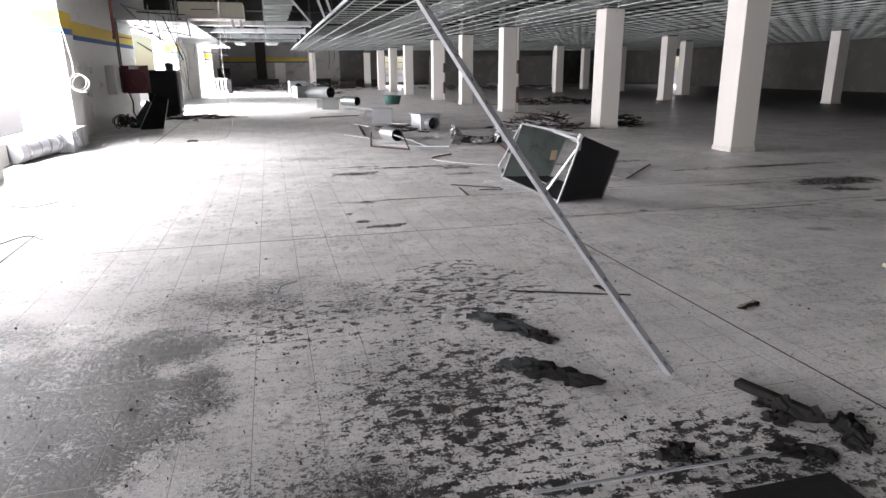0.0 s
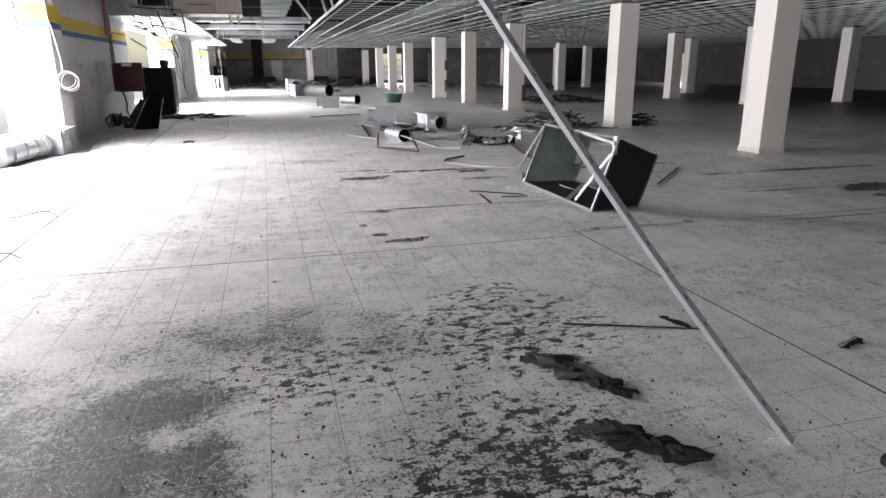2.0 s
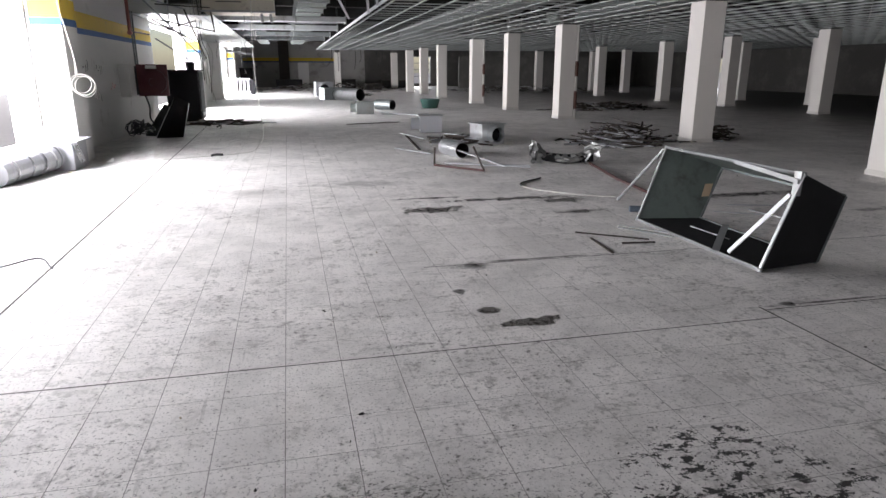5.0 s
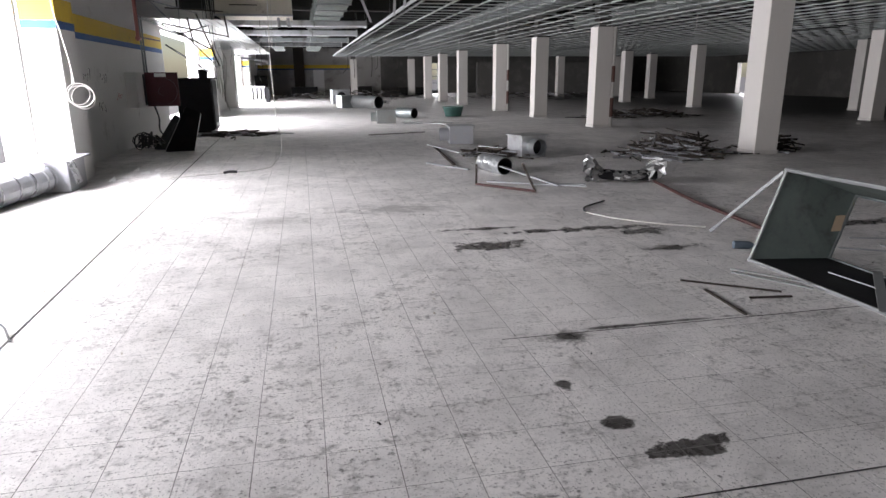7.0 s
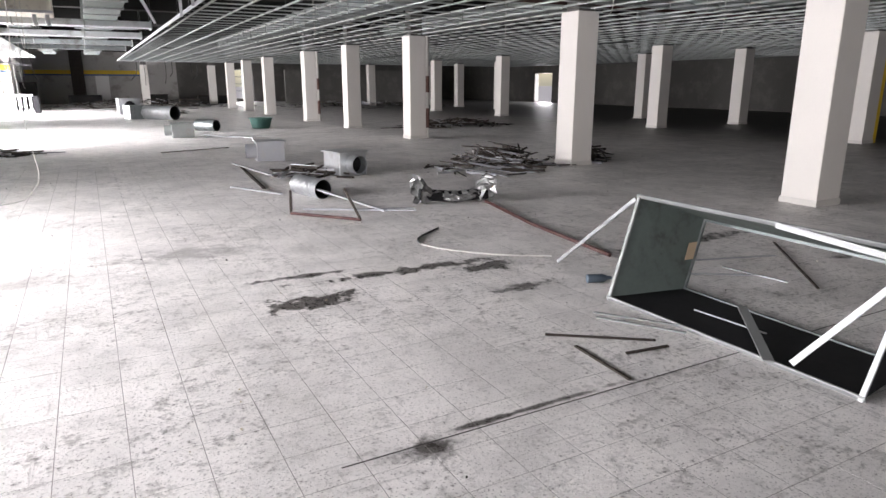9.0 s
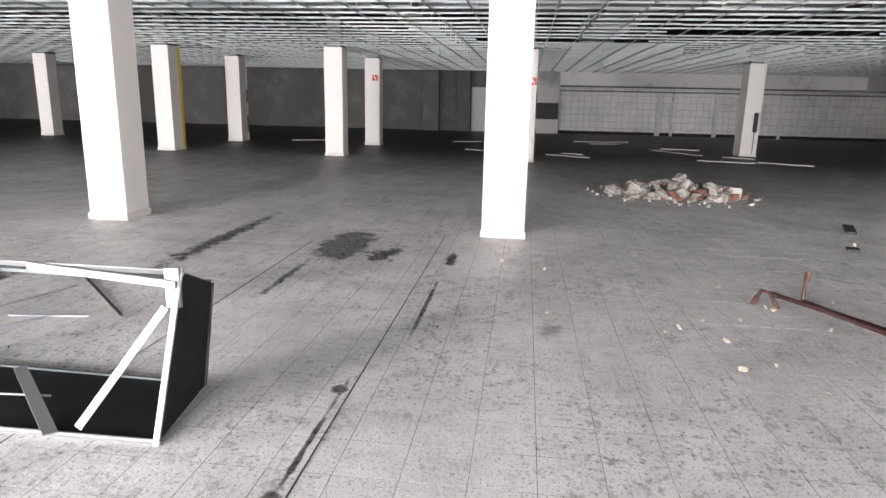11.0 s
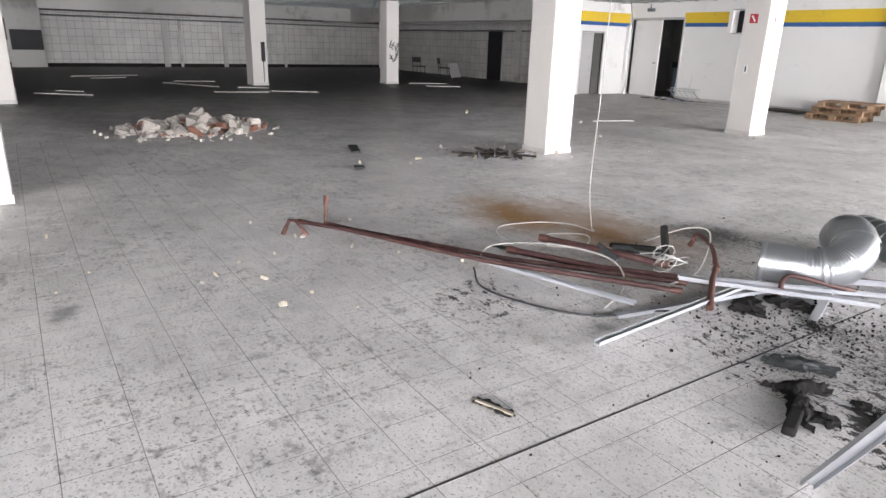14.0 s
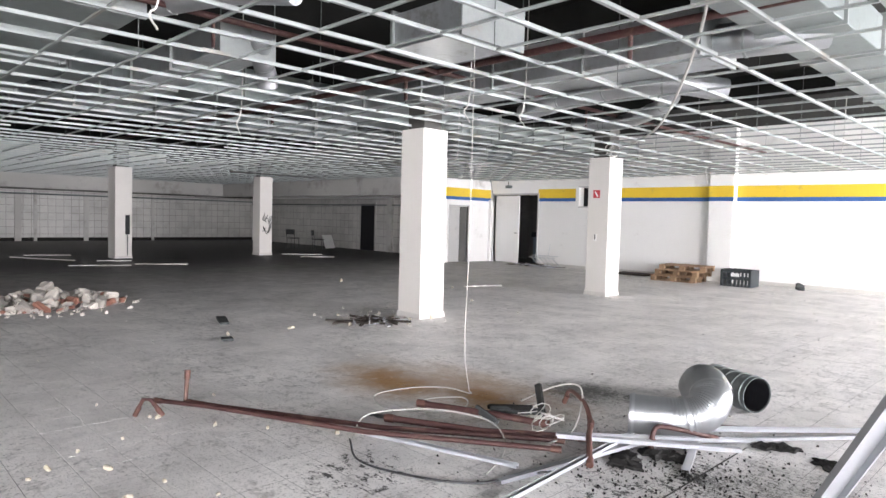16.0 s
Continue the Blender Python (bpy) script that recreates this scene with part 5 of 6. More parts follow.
for i in range(7):
    a = Vector((3.8 + 0.12 * i, 12.97 - 0.03 * i, 0.15))
    part("torn_flap", Soup().quad(a, a + Vector((0.09, -0.04, 0.04)), a + Vector((0.1, -0.12, rng.uniform(-0.08, 0.08))), a + Vector((0.02, -0.1, rng.uniform(-0.1, 0.06))), 0.002), M_CRUMPLE, cr)
solo("red_pipe", Soup().tube([(4.56, 12.6, 0.05), (4.3, 11.2, 0.03), (4.13, 9.8, 0.03)], 0.02, 8), M_REDPIPE, "long dark red pipe lying behind the duct box", "pipe", smooth=True)


site()
# piles of laths
def lath_pile(x0, y0, x1, y1, h, n, label, seed, pale=0.35):
    rg = random.Random(seed)
    dark, light = Soup(), Soup()
    for i in range(n):
        u, v = rg.gauss(0.5, 0.22), rg.gauss(0.5, 0.22)
        c = Vector((x0 + (x1 - x0) * min(max(u, 0), 1), y0 + (y1 - y0) * min(max(v, 0), 1), 0))
        k = max(0, 1 - ((u - 0.5) ** 2 + (v - 0.5) ** 2) * 5)
        c.z = 0.015 + h * k * rg.random()
        a = rg.uniform(0, math.pi)
        l = rg.uniform(0.25, 0.75)
        d = Vector((math.cos(a), math.sin(a), rg.uniform(-0.25, 0.25) * min(1, c.z * 8))) * l / 2
        (light if rg.random() < pale else dark).bar(c - d, c + d, rg.uniform(0.02, 0.05), rg.uniform(0.006, 0.02), spin=rg.uniform(0, 90))
    t = thing("lath_pile", label, "rubbish pile", ((x0 + x1) / 2, (y0 + y1) / 2, 0), "piles of torn-out laths", "stuff")
    part("dark_laths", dark, M_DARKWOOD, t)
    part("pale_laths", light, M_PROFILE, t, "pale metal laths")


lath_pile(5.7, 14.9, 8.0, 17.0, 0.42, 190, "heap of torn-out dark and pale laths beside a column", 5)
lath_pile(8.6, 15.6, 9.9, 16.9, 0.3, 60, "heap of burnt laths behind a column", 6, 0.05)
lath_pile(9.5, 26.0, 14.5, 28.2, 0.3, 190, "low dark band of burnt laths across the floor", 7, 0.15)
lath_pile(2.6, 15.8, 4.2, 17.8, 0.14, 50, "scatter of laths between the plenum boxes", 8, 0.3)
lath_pile(-3.4, 21.5, -0.8, 24.3, 0.08, 70, "scatter of burnt laths before the black cabinet", 9, 0.12)
lath_pile(-3.5, 50.0, 10.0, 60.0, 0.55, 330, "dark rubbish heaped along the far end of the hall", 10, 0.2)
lath_pile(1.5, 40.0, 5.0, 50.0, 0.3, 120, "scattered strips far down the hall", 11, 0.5)
lath_pile(10.0, 44.0, 24.0, 56.0, 0.35, 260, "dark rubbish over the far floor", 12, 0.3)
cf = Soup()
rng = random.Random(13)
for i in range(50):
    cf.rock((8.5 + rng.gauss(0, 0.45), -0.55 + rng.gauss(0, 0.3), 0.008), rng.uniform(0.006, 0.03), rng, 0.6)
solo("plaster_crumbs", cf, M_RUBBLE, "plaster crumbs round a white column's foot", "crumbs", kind="stuff")

tub = thing("plastic_tub", "dark green plastic tub standing on the floor", "tub", (5.5, 29.2, 0))
part("bowl", Soup().lathe([(0.0, 0.01), (0.3, 0.01), (0.4, 0.36), (0.385, 0.36), (0.29, 0.03), (0.0, 0.03)], Matrix.Translation((5.5, 29.2, 0)), 20), M_TUB, tub, smooth=True)
part("lip", Soup().lathe([(0.385, 0.35), (0.43, 0.35), (0.43, 0.37), (0.385, 0.37)], Matrix.Translation((5.5, 29.2, 0)), 20, True), M_TUB, tub, smooth=True)

# ---- by the west wall ----
site(-0.08, 0.12)
pb = thing("plenum_box", "dented pale plenum box against the pilaster", "duct", (-3.45, 14.5, 0))
part("box", Soup().box(-3.85, 14.0, 0.0, -3.2, 14.7, 0.42, 0.01), M_PROFILE, pb)
part("lid", Soup().box(-3.9, 13.95, 0.42, -3.12, 14.75, 0.445, 0.004, pose(0, 0, 0)), M_PROFILE, pb, "bent pale lid")
part("torn_flap", Soup().quad((-3.19, 14.0, 0.4), (-3.19, 14.25, 0.4), (-3.1, 14.2, 0.12), (-3.13, 14.05, 0.1), 0.003), M_FOIL, pb)
round_pts = smooth_line([(-3.75, 12.6, 0.17), (-3.65, 13.2, 0.19), (-3.55, 13.7, 0.2), (-3.5, 13.98, 0.22)], 5)
fd = thing("flexible_duct", "crumpled silver flexible duct lying by the wall", "duct", (-3.65, 13.2, 0))
sl = Soup().tube(round_pts, [0.17 + 0.012 * (i % 2) + 0.01 * math.sin(i * 2.1) for i in range(len(round_pts))], 16)
part("hose", sl, M_PROFILE, fd)
for i in range(2, len(round_pts) - 1, 3):
    dd = (round_pts[i + 1] - round_pts[i]).normalized() * 0.008
    part("rib", Soup().tube([round_pts[i] - dd, round_pts[i] + dd], 0.19, 16), M_FOIL, fd, smooth=True)
site()
ms = Soup()
rng = random.Random(3)
for i in range(16):
    c = Vector((-3.5 + rng.uniform(-0.15, 0.15), 19.6 + rng.uniform(-0.2, 0.2), 0.2))
    q = Euler([rng.uniform(0, 3) for _ in range(3)]).to_matrix()
    r = rng.uniform(0.1, 0.19)
    ms.tube([c + q @ Vector((r * math.cos(j * 0.7), r * math.sin(j * 0.7), 0)) for j in range(9)], 0.012, 5, close=True)
solo("wire_bundle", ms, M_BLACKCABLE, "tangled bundle of dark wire by the wall", "wire bundle", smooth=True)
solo("foil_scrap", Soup().rock((-3.25, 19.75, 0.16), 0.14, rng), M_FOIL, "crumpled foil scrap beside the wire bundle", "scrap")

hc = thing("fire_hose_cabinet", "white fire hose cabinet with its dark red reel door swung open", "cabinet", (-3.75, 20.6, 0.85))
part("back_box", Soup().box(-3.898, 20.2, 0.86, -3.66, 21.0, 1.62, 0.006), M_WALL, hc)
# black sheet on the solid box, painted for its shaded interior
part("inside", Soup().box(-3.659, 20.78, 0.9, -3.65, 20.98, 1.58), M_BLACK, hc)
dr = part("door", Soup().box(-3.66, 21.0, 0.86, -2.95, 21.05, 1.62, 0.006), M_REDBOX, hc, "dark red lacquered door")
part("reel", Soup().lathe([(0, 0), (0.3, 0), (0.3, 0.07), (0.27, 0.09), (0.1, 0.09), (0.1, 0.05), (0, 0.05)], pose(-3.28, 20.998, 1.2, 90, 0, 0), 28), M_REDBOX, dr, smooth=True)
part("sign_plate", Soup().box(-3.45, 20.99, 1.52, -3.2, 20.998, 1.6), M_SIGNWHITE, dr)
for z in (0.95, 1.5):
    part("hinge", Soup().tube([(-3.665, 20.99, z), (-3.665, 20.99, z + 0.06)], 0.012, 8), M_ZINCDARK, hc)
solo("hose", Soup().tube(smooth_line([(-3.55, 21.1, 0.9), (-3.45, 21.0, 0.6), (-3.5, 21.2, 0.3), (-3.4, 21.5, 0.05)]), 0.02, 8), M_BLACKCABLE, "black hose hanging below the reel", "hose", smooth=True)

ct = thing("black_cabinet", "tall burnt black cabinet standing by the window", "cabinet", (-3.05, 24.4, 0))
part("carcass", Soup().box(-3.52, 23.95, 0.06, -2.6, 24.95, 1.45, 0.01), M_BLACK, ct)
part("top_board", Soup().box(-3.56, 23.9, 1.45, -2.55, 25.0, 1.5, 0.006), M_BLACK, ct)
part("plinth", Soup().box(-3.48, 24.0, 0, -2.64, 24.9, 0.06), M_CHAR, ct)
part("door", Soup().box(-3.5, 23.925, 0.1, -2.62, 23.95, 1.42, 0.004), M_BLACK, ct)
part("side_panel", Soup().box(-2.6, 24.0, 0.1, -2.575, 24.92, 1.42, 0.004), M_CHARGREY, ct, "greyish side panel, lighter than the front")
part("drawer_line", Soup().box(-2.574, 24.05, 0.16, -2.56, 24.88, 0.26, 0.003), M_ZINCDARK, ct)
solo("bucket", Soup().lathe([(0, 0), (0.12, 0), (0.15, 0.22), (0.14, 0.22), (0.11, 0.02), (0, 0.02)], Matrix.Translation((-2.85, 24.4, 1.5)), 16), M_BLACK, "black bucket standing on the black cabinet", "bucket", smooth=True)
for i, (a, b, c, d, mt, lb) in enumerate((((-3.0, 19.05, 0.0), (-2.45, 19.15, 0.0), (-2.42, 20.3, 0.7), (-2.72, 20.3, 0.85), M_BLACK, "black board leaning before the black cabinet"), ((-3.34, 19.65, 0.0), (-3.08, 19.5, 0.0), (-2.86, 20.3, 0.62), (-2.98, 20.4, 0.68), M_CHARGREY, "dark board with pale edge leaning on the wall"))):
    t = thing("leaning_board", lb, "board", a, "boards leaning by the cabinet")
    part("sheet", Soup().quad(a, b, c, d, 0.03), mt, t)
    part("edge_strip", Soup().bar(b, c, 0.03, 0.012, up=(1, 0, 0)), M_ZINC, t, "pale metal edge strip")
    part("edge_strip", Soup().bar(a, d, 0.03, 0.012, up=(1, 0, 0)), M_ZINC, t, "pale metal edge strip")

rng = random.Random(61)
for i, (x, y) in enumerate(((-2.9, 15.3), (-2.75, 15.7), (-2.95, 16.1), (-2.6, 16.0), (-3.05, 15.0), (-2.5, 15.2), (-2.8, 14.7), (-1.9, 16.9), (-2.2, 25.8), (-2.0, 26.4), (-1.7, 27.2))):
    w_ = rng.uniform(0.07, 0.16)
    solo("paper_scrap", Soup().quad((x, y, 0.004), (x + w_, y + rng.uniform(-0.03, 0.03), 0.006), (x + w_ * 0.8, y + w_ * rng.uniform(0.5, 1.4), 0.02 + 0.05 * rng.random()), (x + rng.uniform(-0.05, 0.02), y + w_, 0.012), 0.002), M_SIGNWHITE, "crumpled white scrap on the floor by the wall", "scrap", "white scraps")
rk = thing("slatted_rack", "white slatted rack standing by the far window", "rack", (-3.2, 47.2, 0))
for i in range(6):
    part("slat", Soup().box(-3.75 + i * 0.24, 46.9, 0.05, -3.62 + i * 0.24, 46.94, 0.95, 0.004), M_PROFILE, rk)
for z in (0.05, 0.9):
    part("rail", Soup().box(-3.8, 46.941, z, -2.36, 46.99, z + 0.1, 0.004), M_PROFILE, rk)
part("dark_end", Soup().box(-2.35, 46.9, 0, -2.1, 47.9, 0.9, 0.01), M_BLACK, rk)
bn = thing("black_bin", "long black burnt bin by the end wall", "bin", (0.1, 62.0, 0))
part("body", Soup().box(-1.0, 61.6, 0, 1.2, 62.4, 0.72, 0.02), M_BLACK, bn)
for i in range(8):
    part("rib", Soup().box(-0.95 + i * 0.27, 61.57, 0.05, -0.89 + i * 0.27, 61.6, 0.68), M_CHAR, bn)
for i, (x, y, w, h) in enumerate(((4.8, 61.0, 1.8, 0.7), (9.0, 60.5, 2.2, 0.6), (-3.0, 55.0, 0.9, 1.6), (6.5, 55.2, 1.3, 0.45))):
    t = thing("burnt_crate", "burnt dark crate among the far rubbish", "crate", (x, y, 0), "far burnt crates")
    part("body", Soup().box(x - w / 2, y - 0.4, 0, x + w / 2, y + 0.4, h, 0.02), M_CHAR, t)
    part("lid", Soup().box(x - w / 2 - 0.03, y - 0.43, h, x + w / 2 + 0.03, y + 0.43, h + 0.05, 0.01, ), M_DARKWOOD, t)

site(0.25, -0.05)
# ---- red pipes, white profiles and ducts on the south floor ----
for i, (pts, r, lb) in enumerate((([(6.02, 3.72, 0.05), (5.6, 3.5, 0.06), (4.4, 2.95, 0.06), (3.32, 2.2, 0.06)], 0.022, "long rust-red pipe lying on the floor"),
                                  ([(5.9, 3.52, 0.27), (5.84, 3.56, 0.06), (5.6, 3.42, 0.045), (4.4, 2.78, 0.05), (3.42, 2.02, 0.05)], 0.023, "long rust-red pipe with an upturned end"),
                                  ([(4.55, 2.62, 0.05), (3.9, 2.3, 0.05), (3.35, 1.85, 0.05)], 0.03, "thick rust-red pipe lying on the floor"),
                                  ([(5.86, 3.92, 0.015), (5.82, 3.88, 0.13), (5.78, 3.84, 0.13), (5.72, 3.78, 0.02)], 0.019, "bent rust-red pipe elbow on the floor"),
                                  ([(4.5, 2.35, 0.12), (3.95, 2.12, 0.12), (3.6, 1.95, 0.1)], 0.03, "rust-red pipe lying on other pipes"),
                                  ([(3.78, 1.5, 0.14), (3.72, 1.52, 0.24), (3.5, 1.66, 0.22), (3.34, 1.82, 0.15)], 0.02, "bent brown pipe rising from the pile"),
                                  ([(3.34, 1.82, 0.15), (3.24, 2.0, 0.13), (3.1, 2.2, 0.03)], 0.024, "short rusted pipe with a fitting"),
                                  ([(3.0, 1.62, 0.03), (3.0, 1.58, 0.14), (2.95, 1.5, 0.15), (2.76, 1.16, 0.05)], 0.02, "short red pipe leaning on the silver duct"),
                                  ([(2.9, 0.92, 0.05), (2.5, 0.5, 0.03), (2.0, -0.1, 0.03)], 0.016, "dark red pipe lying by the ducts"))):
    r *= 0.8
    t = thing("red_pipe", lb, "pipe", pts[0], "rust-red pipes on the floor")
    part("tube", Soup().tube(smooth_line(pts, 4) if len(pts) > 3 and i not in (0, 1, 3) else pts, r, 10), M_REDPIPE if i not in (5, 6) else M_COPPER, t, smooth=True)
    for e in (0, -1):
        p = Vector(pts[e])
        dd = (Vector(pts[1 if e == 0 else -2]) - p).normalized()
        part("coupling", Soup().tube([p - dd * 0.01, p + dd * 0.06], r * 1.25, 10), M_COPPER, t, smooth=True)
for i, (a, b, w) in enumerate((((4.44, 2.9, 0.02), (3.36, 2.58, 0.03), 0.05), ((3.33, 2.78, 0.02), (3.05, 1.5, 0.06), 0.055), ((3.1, 3.18, 0.02), (3.17, 1.56, 0.06), 0.05), ((3.42, 2.1, 0.12), (2.58, 1.2, 0.04), 0.06), ((3.36, 2.0, 0.09), (2.6, 1.0, 0.03), 0.05),
                               ((2.68, 1.8, 0.02), (3.0, 0.8, 0.08), 0.06), ((3.1, 1.2, 0.03), (2.1, 0.1, 0.03), 0.06), ((3.0, 1.4, 0.03), (1.9, 0.0, 0.05), 0.05), ((0.87, 2.63, 0.006), (2.16, 2.6, 0.006), 0.016))):
    solo("metal_profile", Soup().channel(a, b, w * 0.8, w * 0.45, 0.003, spin=180 if i % 2 else 0), M_PROFILE, "thin white metal strip along the dirty floor" if i == 8 else "white metal ceiling profile thrown on the floor pile", "metal profile", "white profiles on the floor")

# silver elbow and spiral duct
el = thing("silver_elbow_duct", "large shiny silver elbow duct lying on the floor", "duct", (3.2, 0.7, 0))
R0 = 0.136
pts = smooth_line([(3.27, 1.44, 0.16), (3.1, 1.35, 0.16), (2.96, 1.26, 0.165), (2.87, 1.17, 0.2), (2.85, 1.06, 0.28), (2.91, 0.96, 0.34), (3.0, 0.86, 0.34), (3.08, 0.75, 0.28), (3.12, 0.66, 0.24)], 14)
rr = [R0 + (0.0035 if i % 2 else -0.001) for i in range(len(pts))]
part("bend", Soup().tube(pts, rr, 24, False), M_INSUL, el, smooth=True)
# black inner tube paints the shaded mouth of the elbow
part("shade_sleeve", Soup().tube(pts[:24], R0 - 0.012, 24, False), M_BLACK, el, smooth=True)
for i in (2, 30, 62, 96):
    if i < len(pts) - 1:
        dd = (pts[i + 1] - pts[i]).normalized() * 0.01
        part("collar", Soup().tube([pts[i] - dd, pts[i] + dd], R0 + 0.012, 24, False), M_ZINC, el, smooth=True)
part("end_disc", Soup().lathe([(0, 0), (R0, 0), (R0, 0.01), (0, 0.01)], Matrix.Translation(pts[-1]) @ Vector((0.6, -0.7, -0.4)).to_track_quat("Z", "Y").to_matrix().to_4x4(), 24), M_ZINC, el)
sp = tube_piece("spiral_duct", (3.0, 0.1, 0), 0.145, 0.5, Matrix.Translation((3.3, -0.03, 0.155)) @ Vector((-0.46, 0.21, 0.0)).to_track_quat("Z", "Y").to_matrix().to_4x4(), M_ZINCDARK, "dull grey spiral duct lying open-ended on the floor", M_BLACK, 5)

# burnt clutter round the pile
rng = random.Random(8)


def burnt_scrap(c, l, w, rz, label, mat=None, lift=0.05, seed=0):
    """A crumpled scorched sheet lying on the floor."""
    rg = random.Random(seed)
    nx, ny = 15, 8
    m = pose(c[0], c[1], 0, 0, 0, rz)
    top, s = [], Soup()
    for i in range(nx):
        for j in range(ny):
            u, v = i / (nx - 1), j / (ny - 1)
            k = 1 - 0.5 * abs(u - 0.45) ** 1.2 * 2 + 0.95 * (noise.noise((u * 6 + seed * 7.3, 0.4 if v < 0.5 else 5.1, 0.0)))
            z = 0.005 + lift * 0.8 * (rg.random() * 0.5 + abs(noise.noise((u * 5 + seed, v * 3, seed * 1.7))) * 0.9 + 0.25 * math.sin(u * 5 + seed) ** 2) * math.sin(max(0.06, min(v, 0.97)) * math.pi) ** 0.5 * math.sin(max(0.08, min(u, 0.95)) * math.pi) ** 0.4
            top.append(m @ Vector(((u - 0.5) * l + (rg.uniform(-0.03, 0.03) + 0.2 * noise.noise((v * 3 + seed, u * 2, 2.2))) * l, (v - 0.5) * w * k + 0.25 * w * noise.noise((u * 2.5, seed * 3.1, 1.0)), z)))
    bot = [Vector((p.x, p.y, 0.001)) for p in top]
    n = nx * ny
    fs = []
    for i in range(nx - 1):
        for j in range(ny - 1):
            a, b, c_, d = i * ny + j, (i + 1) * ny + j, (i + 1) * ny + j + 1, i * ny + j + 1
            fs += [(a, b, c_, d), (a + n, d + n, c_ + n, b + n)]
    edge = [i * ny for i in range(nx)] + [(nx - 1) * ny + j for j in range(1, ny)] + [i * ny + ny - 1 for i in range(nx - 2, -1, -1)] + [j for j in range(ny - 2, 0, -1)]
    for i, a in enumerate(edge):
        b = edge[(i + 1) % len(edge)]
        fs.append((b, a, a + n, b + n))
    s.add(top + bot, fs)
    return solo("scorched_scrap", s, mat or M_CHAR, label, "scrap", "scorched scraps", smooth=False, at=(c[0], c[1], 0))


site(0.04, 0.24)
burnt_scrap((1.52, 3.86), 0.46, 0.17, -58, "scorched grey cloth scrap on the sooty floor", M_CHARGREY, 0.06, 1)
burnt_scrap((1.63, 3.66), 0.26, 0.12, -60, "charred scrap beside a grey cloth", None, 0.05, 2)
burnt_scrap((1.43, 3.3), 0.26, 0.17, -35, "scorched grey cloth scrap on the sooty floor", M_CHARGREY, 0.06, 3)
burnt_scrap((1.56, 3.13), 0.34, 0.14, -35, "charred crumpled scrap on the floor", None, 0.07, 4)
burnt_scrap((1.72, 2.42), 0.16, 0.1, 10, "small black charred lump on the floor", None, 0.06, 5)
burnt_scrap((2.38, 2.56), 0.26, 0.12, -50, "charred curled rubber strip on the floor", None, 0.1, 6)
solo("charred_stick", Soup().bar((2.3, 2.82, 0.035), (2.42, 2.48, 0.03), 0.055, 0.04, ch=0.008), M_CHAR, "charred black stick on the floor", "stick")
burnt_scrap((2.2, 2.3), 0.25, 0.1, -25, "charred splinters by a metal strip", None, 0.03, 7)
burnt_scrap((2.64, 2.12), 0.34, 0.13, 35, "scorched dark grey folded mat on the floor", M_CHARGREY, 0.06, 8)
burnt_scrap((2.5, 2.36), 0.3, 0.12, 65, "charred black pad on the floor", None, 0.07, 9)
solo("charred_board", Soup().box(1.68, 1.98, 0.003, 2.16, 2.14, 0.035, 0.006), M_CHAR, "flat charred black board on the floor", "board")
burnt_scrap((2.33, 2.55), 0.2, 0.1, 15, "charred black strip on the dusty floor", None, 0.05, 10)
burnt_scrap((2.1, 1.7), 0.35, 0.2, 50, "charred scrap among ash", None, 0.05, 11)
burnt_scrap((3.12, 3.73), 0.2, 0.06, 17, "small charred splinter beside a pale stick", None, 0.018, 12)
solo("pale_stick", Soup().bar((3.2, 3.77, 0.012), (3.02, 3.7, 0.012), 0.016, 0.01), M_CHIP, "short pale stick lying by a charred splinter", "stick")
burnt_scrap((2.4, 4.25), 0.2, 0.06, 110, "dark smear of charred matter on the floor", None, 0.012, 13)
site(0.25, -0.05)
burnt_scrap((2.9, 1.65), 0.3, 0.2, 20, "charred scrap under the white profiles", None, 0.06, 14)
burnt_scrap((3.05, 1.9), 0.35, 0.18, -60, "charred scrap under the white profiles", None, 0.06, 15)
burnt_scrap((2.45, 0.9), 0.3, 0.15, 35, "charred scrap by the white profiles", None, 0.05, 16)
burnt_scrap((2.1, 1.0), 0.25, 0.15, -20, "charred scrap on the ash-covered floor", None, 0.04, 17)
burnt_scrap((4.62, 2.5), 0.4, 0.07, 20, "flat dark strap on the rusty floor", M_CHARGREY, 0.03, 18)
for i, (a, b) in enumerate((((4.15, 1.95, 0.1), (3.75, 1.95, 0.18)), ((4.05, 2.05, 0.12), (3.72, 1.85, 0.14)), ((3.85, 1.75, 0.3), (3.72, 1.85, 0.1)), ((4.1, 2.15, 0.14), (3.85, 2.2, 0.1)))):
    solo("charred_stick", Soup().bar(a, b, 0.05, 0.035, ch=0.006, spin=20 * i), M_CHARGREY if i % 2 else M_CHAR, "charred stick lying on the red pipes", "stick", "charred sticks")
fg = Soup()
for k in range(9):
    c = Vector((3.68 + rng.uniform(-0.14, 0.14), 1.9 + rng.uniform(-0.12, 0.12), 0.12 + rng.uniform(0, 0.06)))
    r = rng.uniform(0.03, 0.07)
    q = Euler((rng.uniform(-0.6, 0.6), rng.uniform(-0.6, 0.6), 0)).to_matrix()
    fg.tube([c + q @ Vector((r * math.cos(j * 0.7), r * 1.6 * math.sin(j * 0.7), 0)) for j in range(9)], 0.004, 5, close=True)
solo("wire_tangle", fg, M_CABLE, "tangle of thin pale wire on the pipes", "wire", kind="stuff", smooth=True)
ash = Soup()
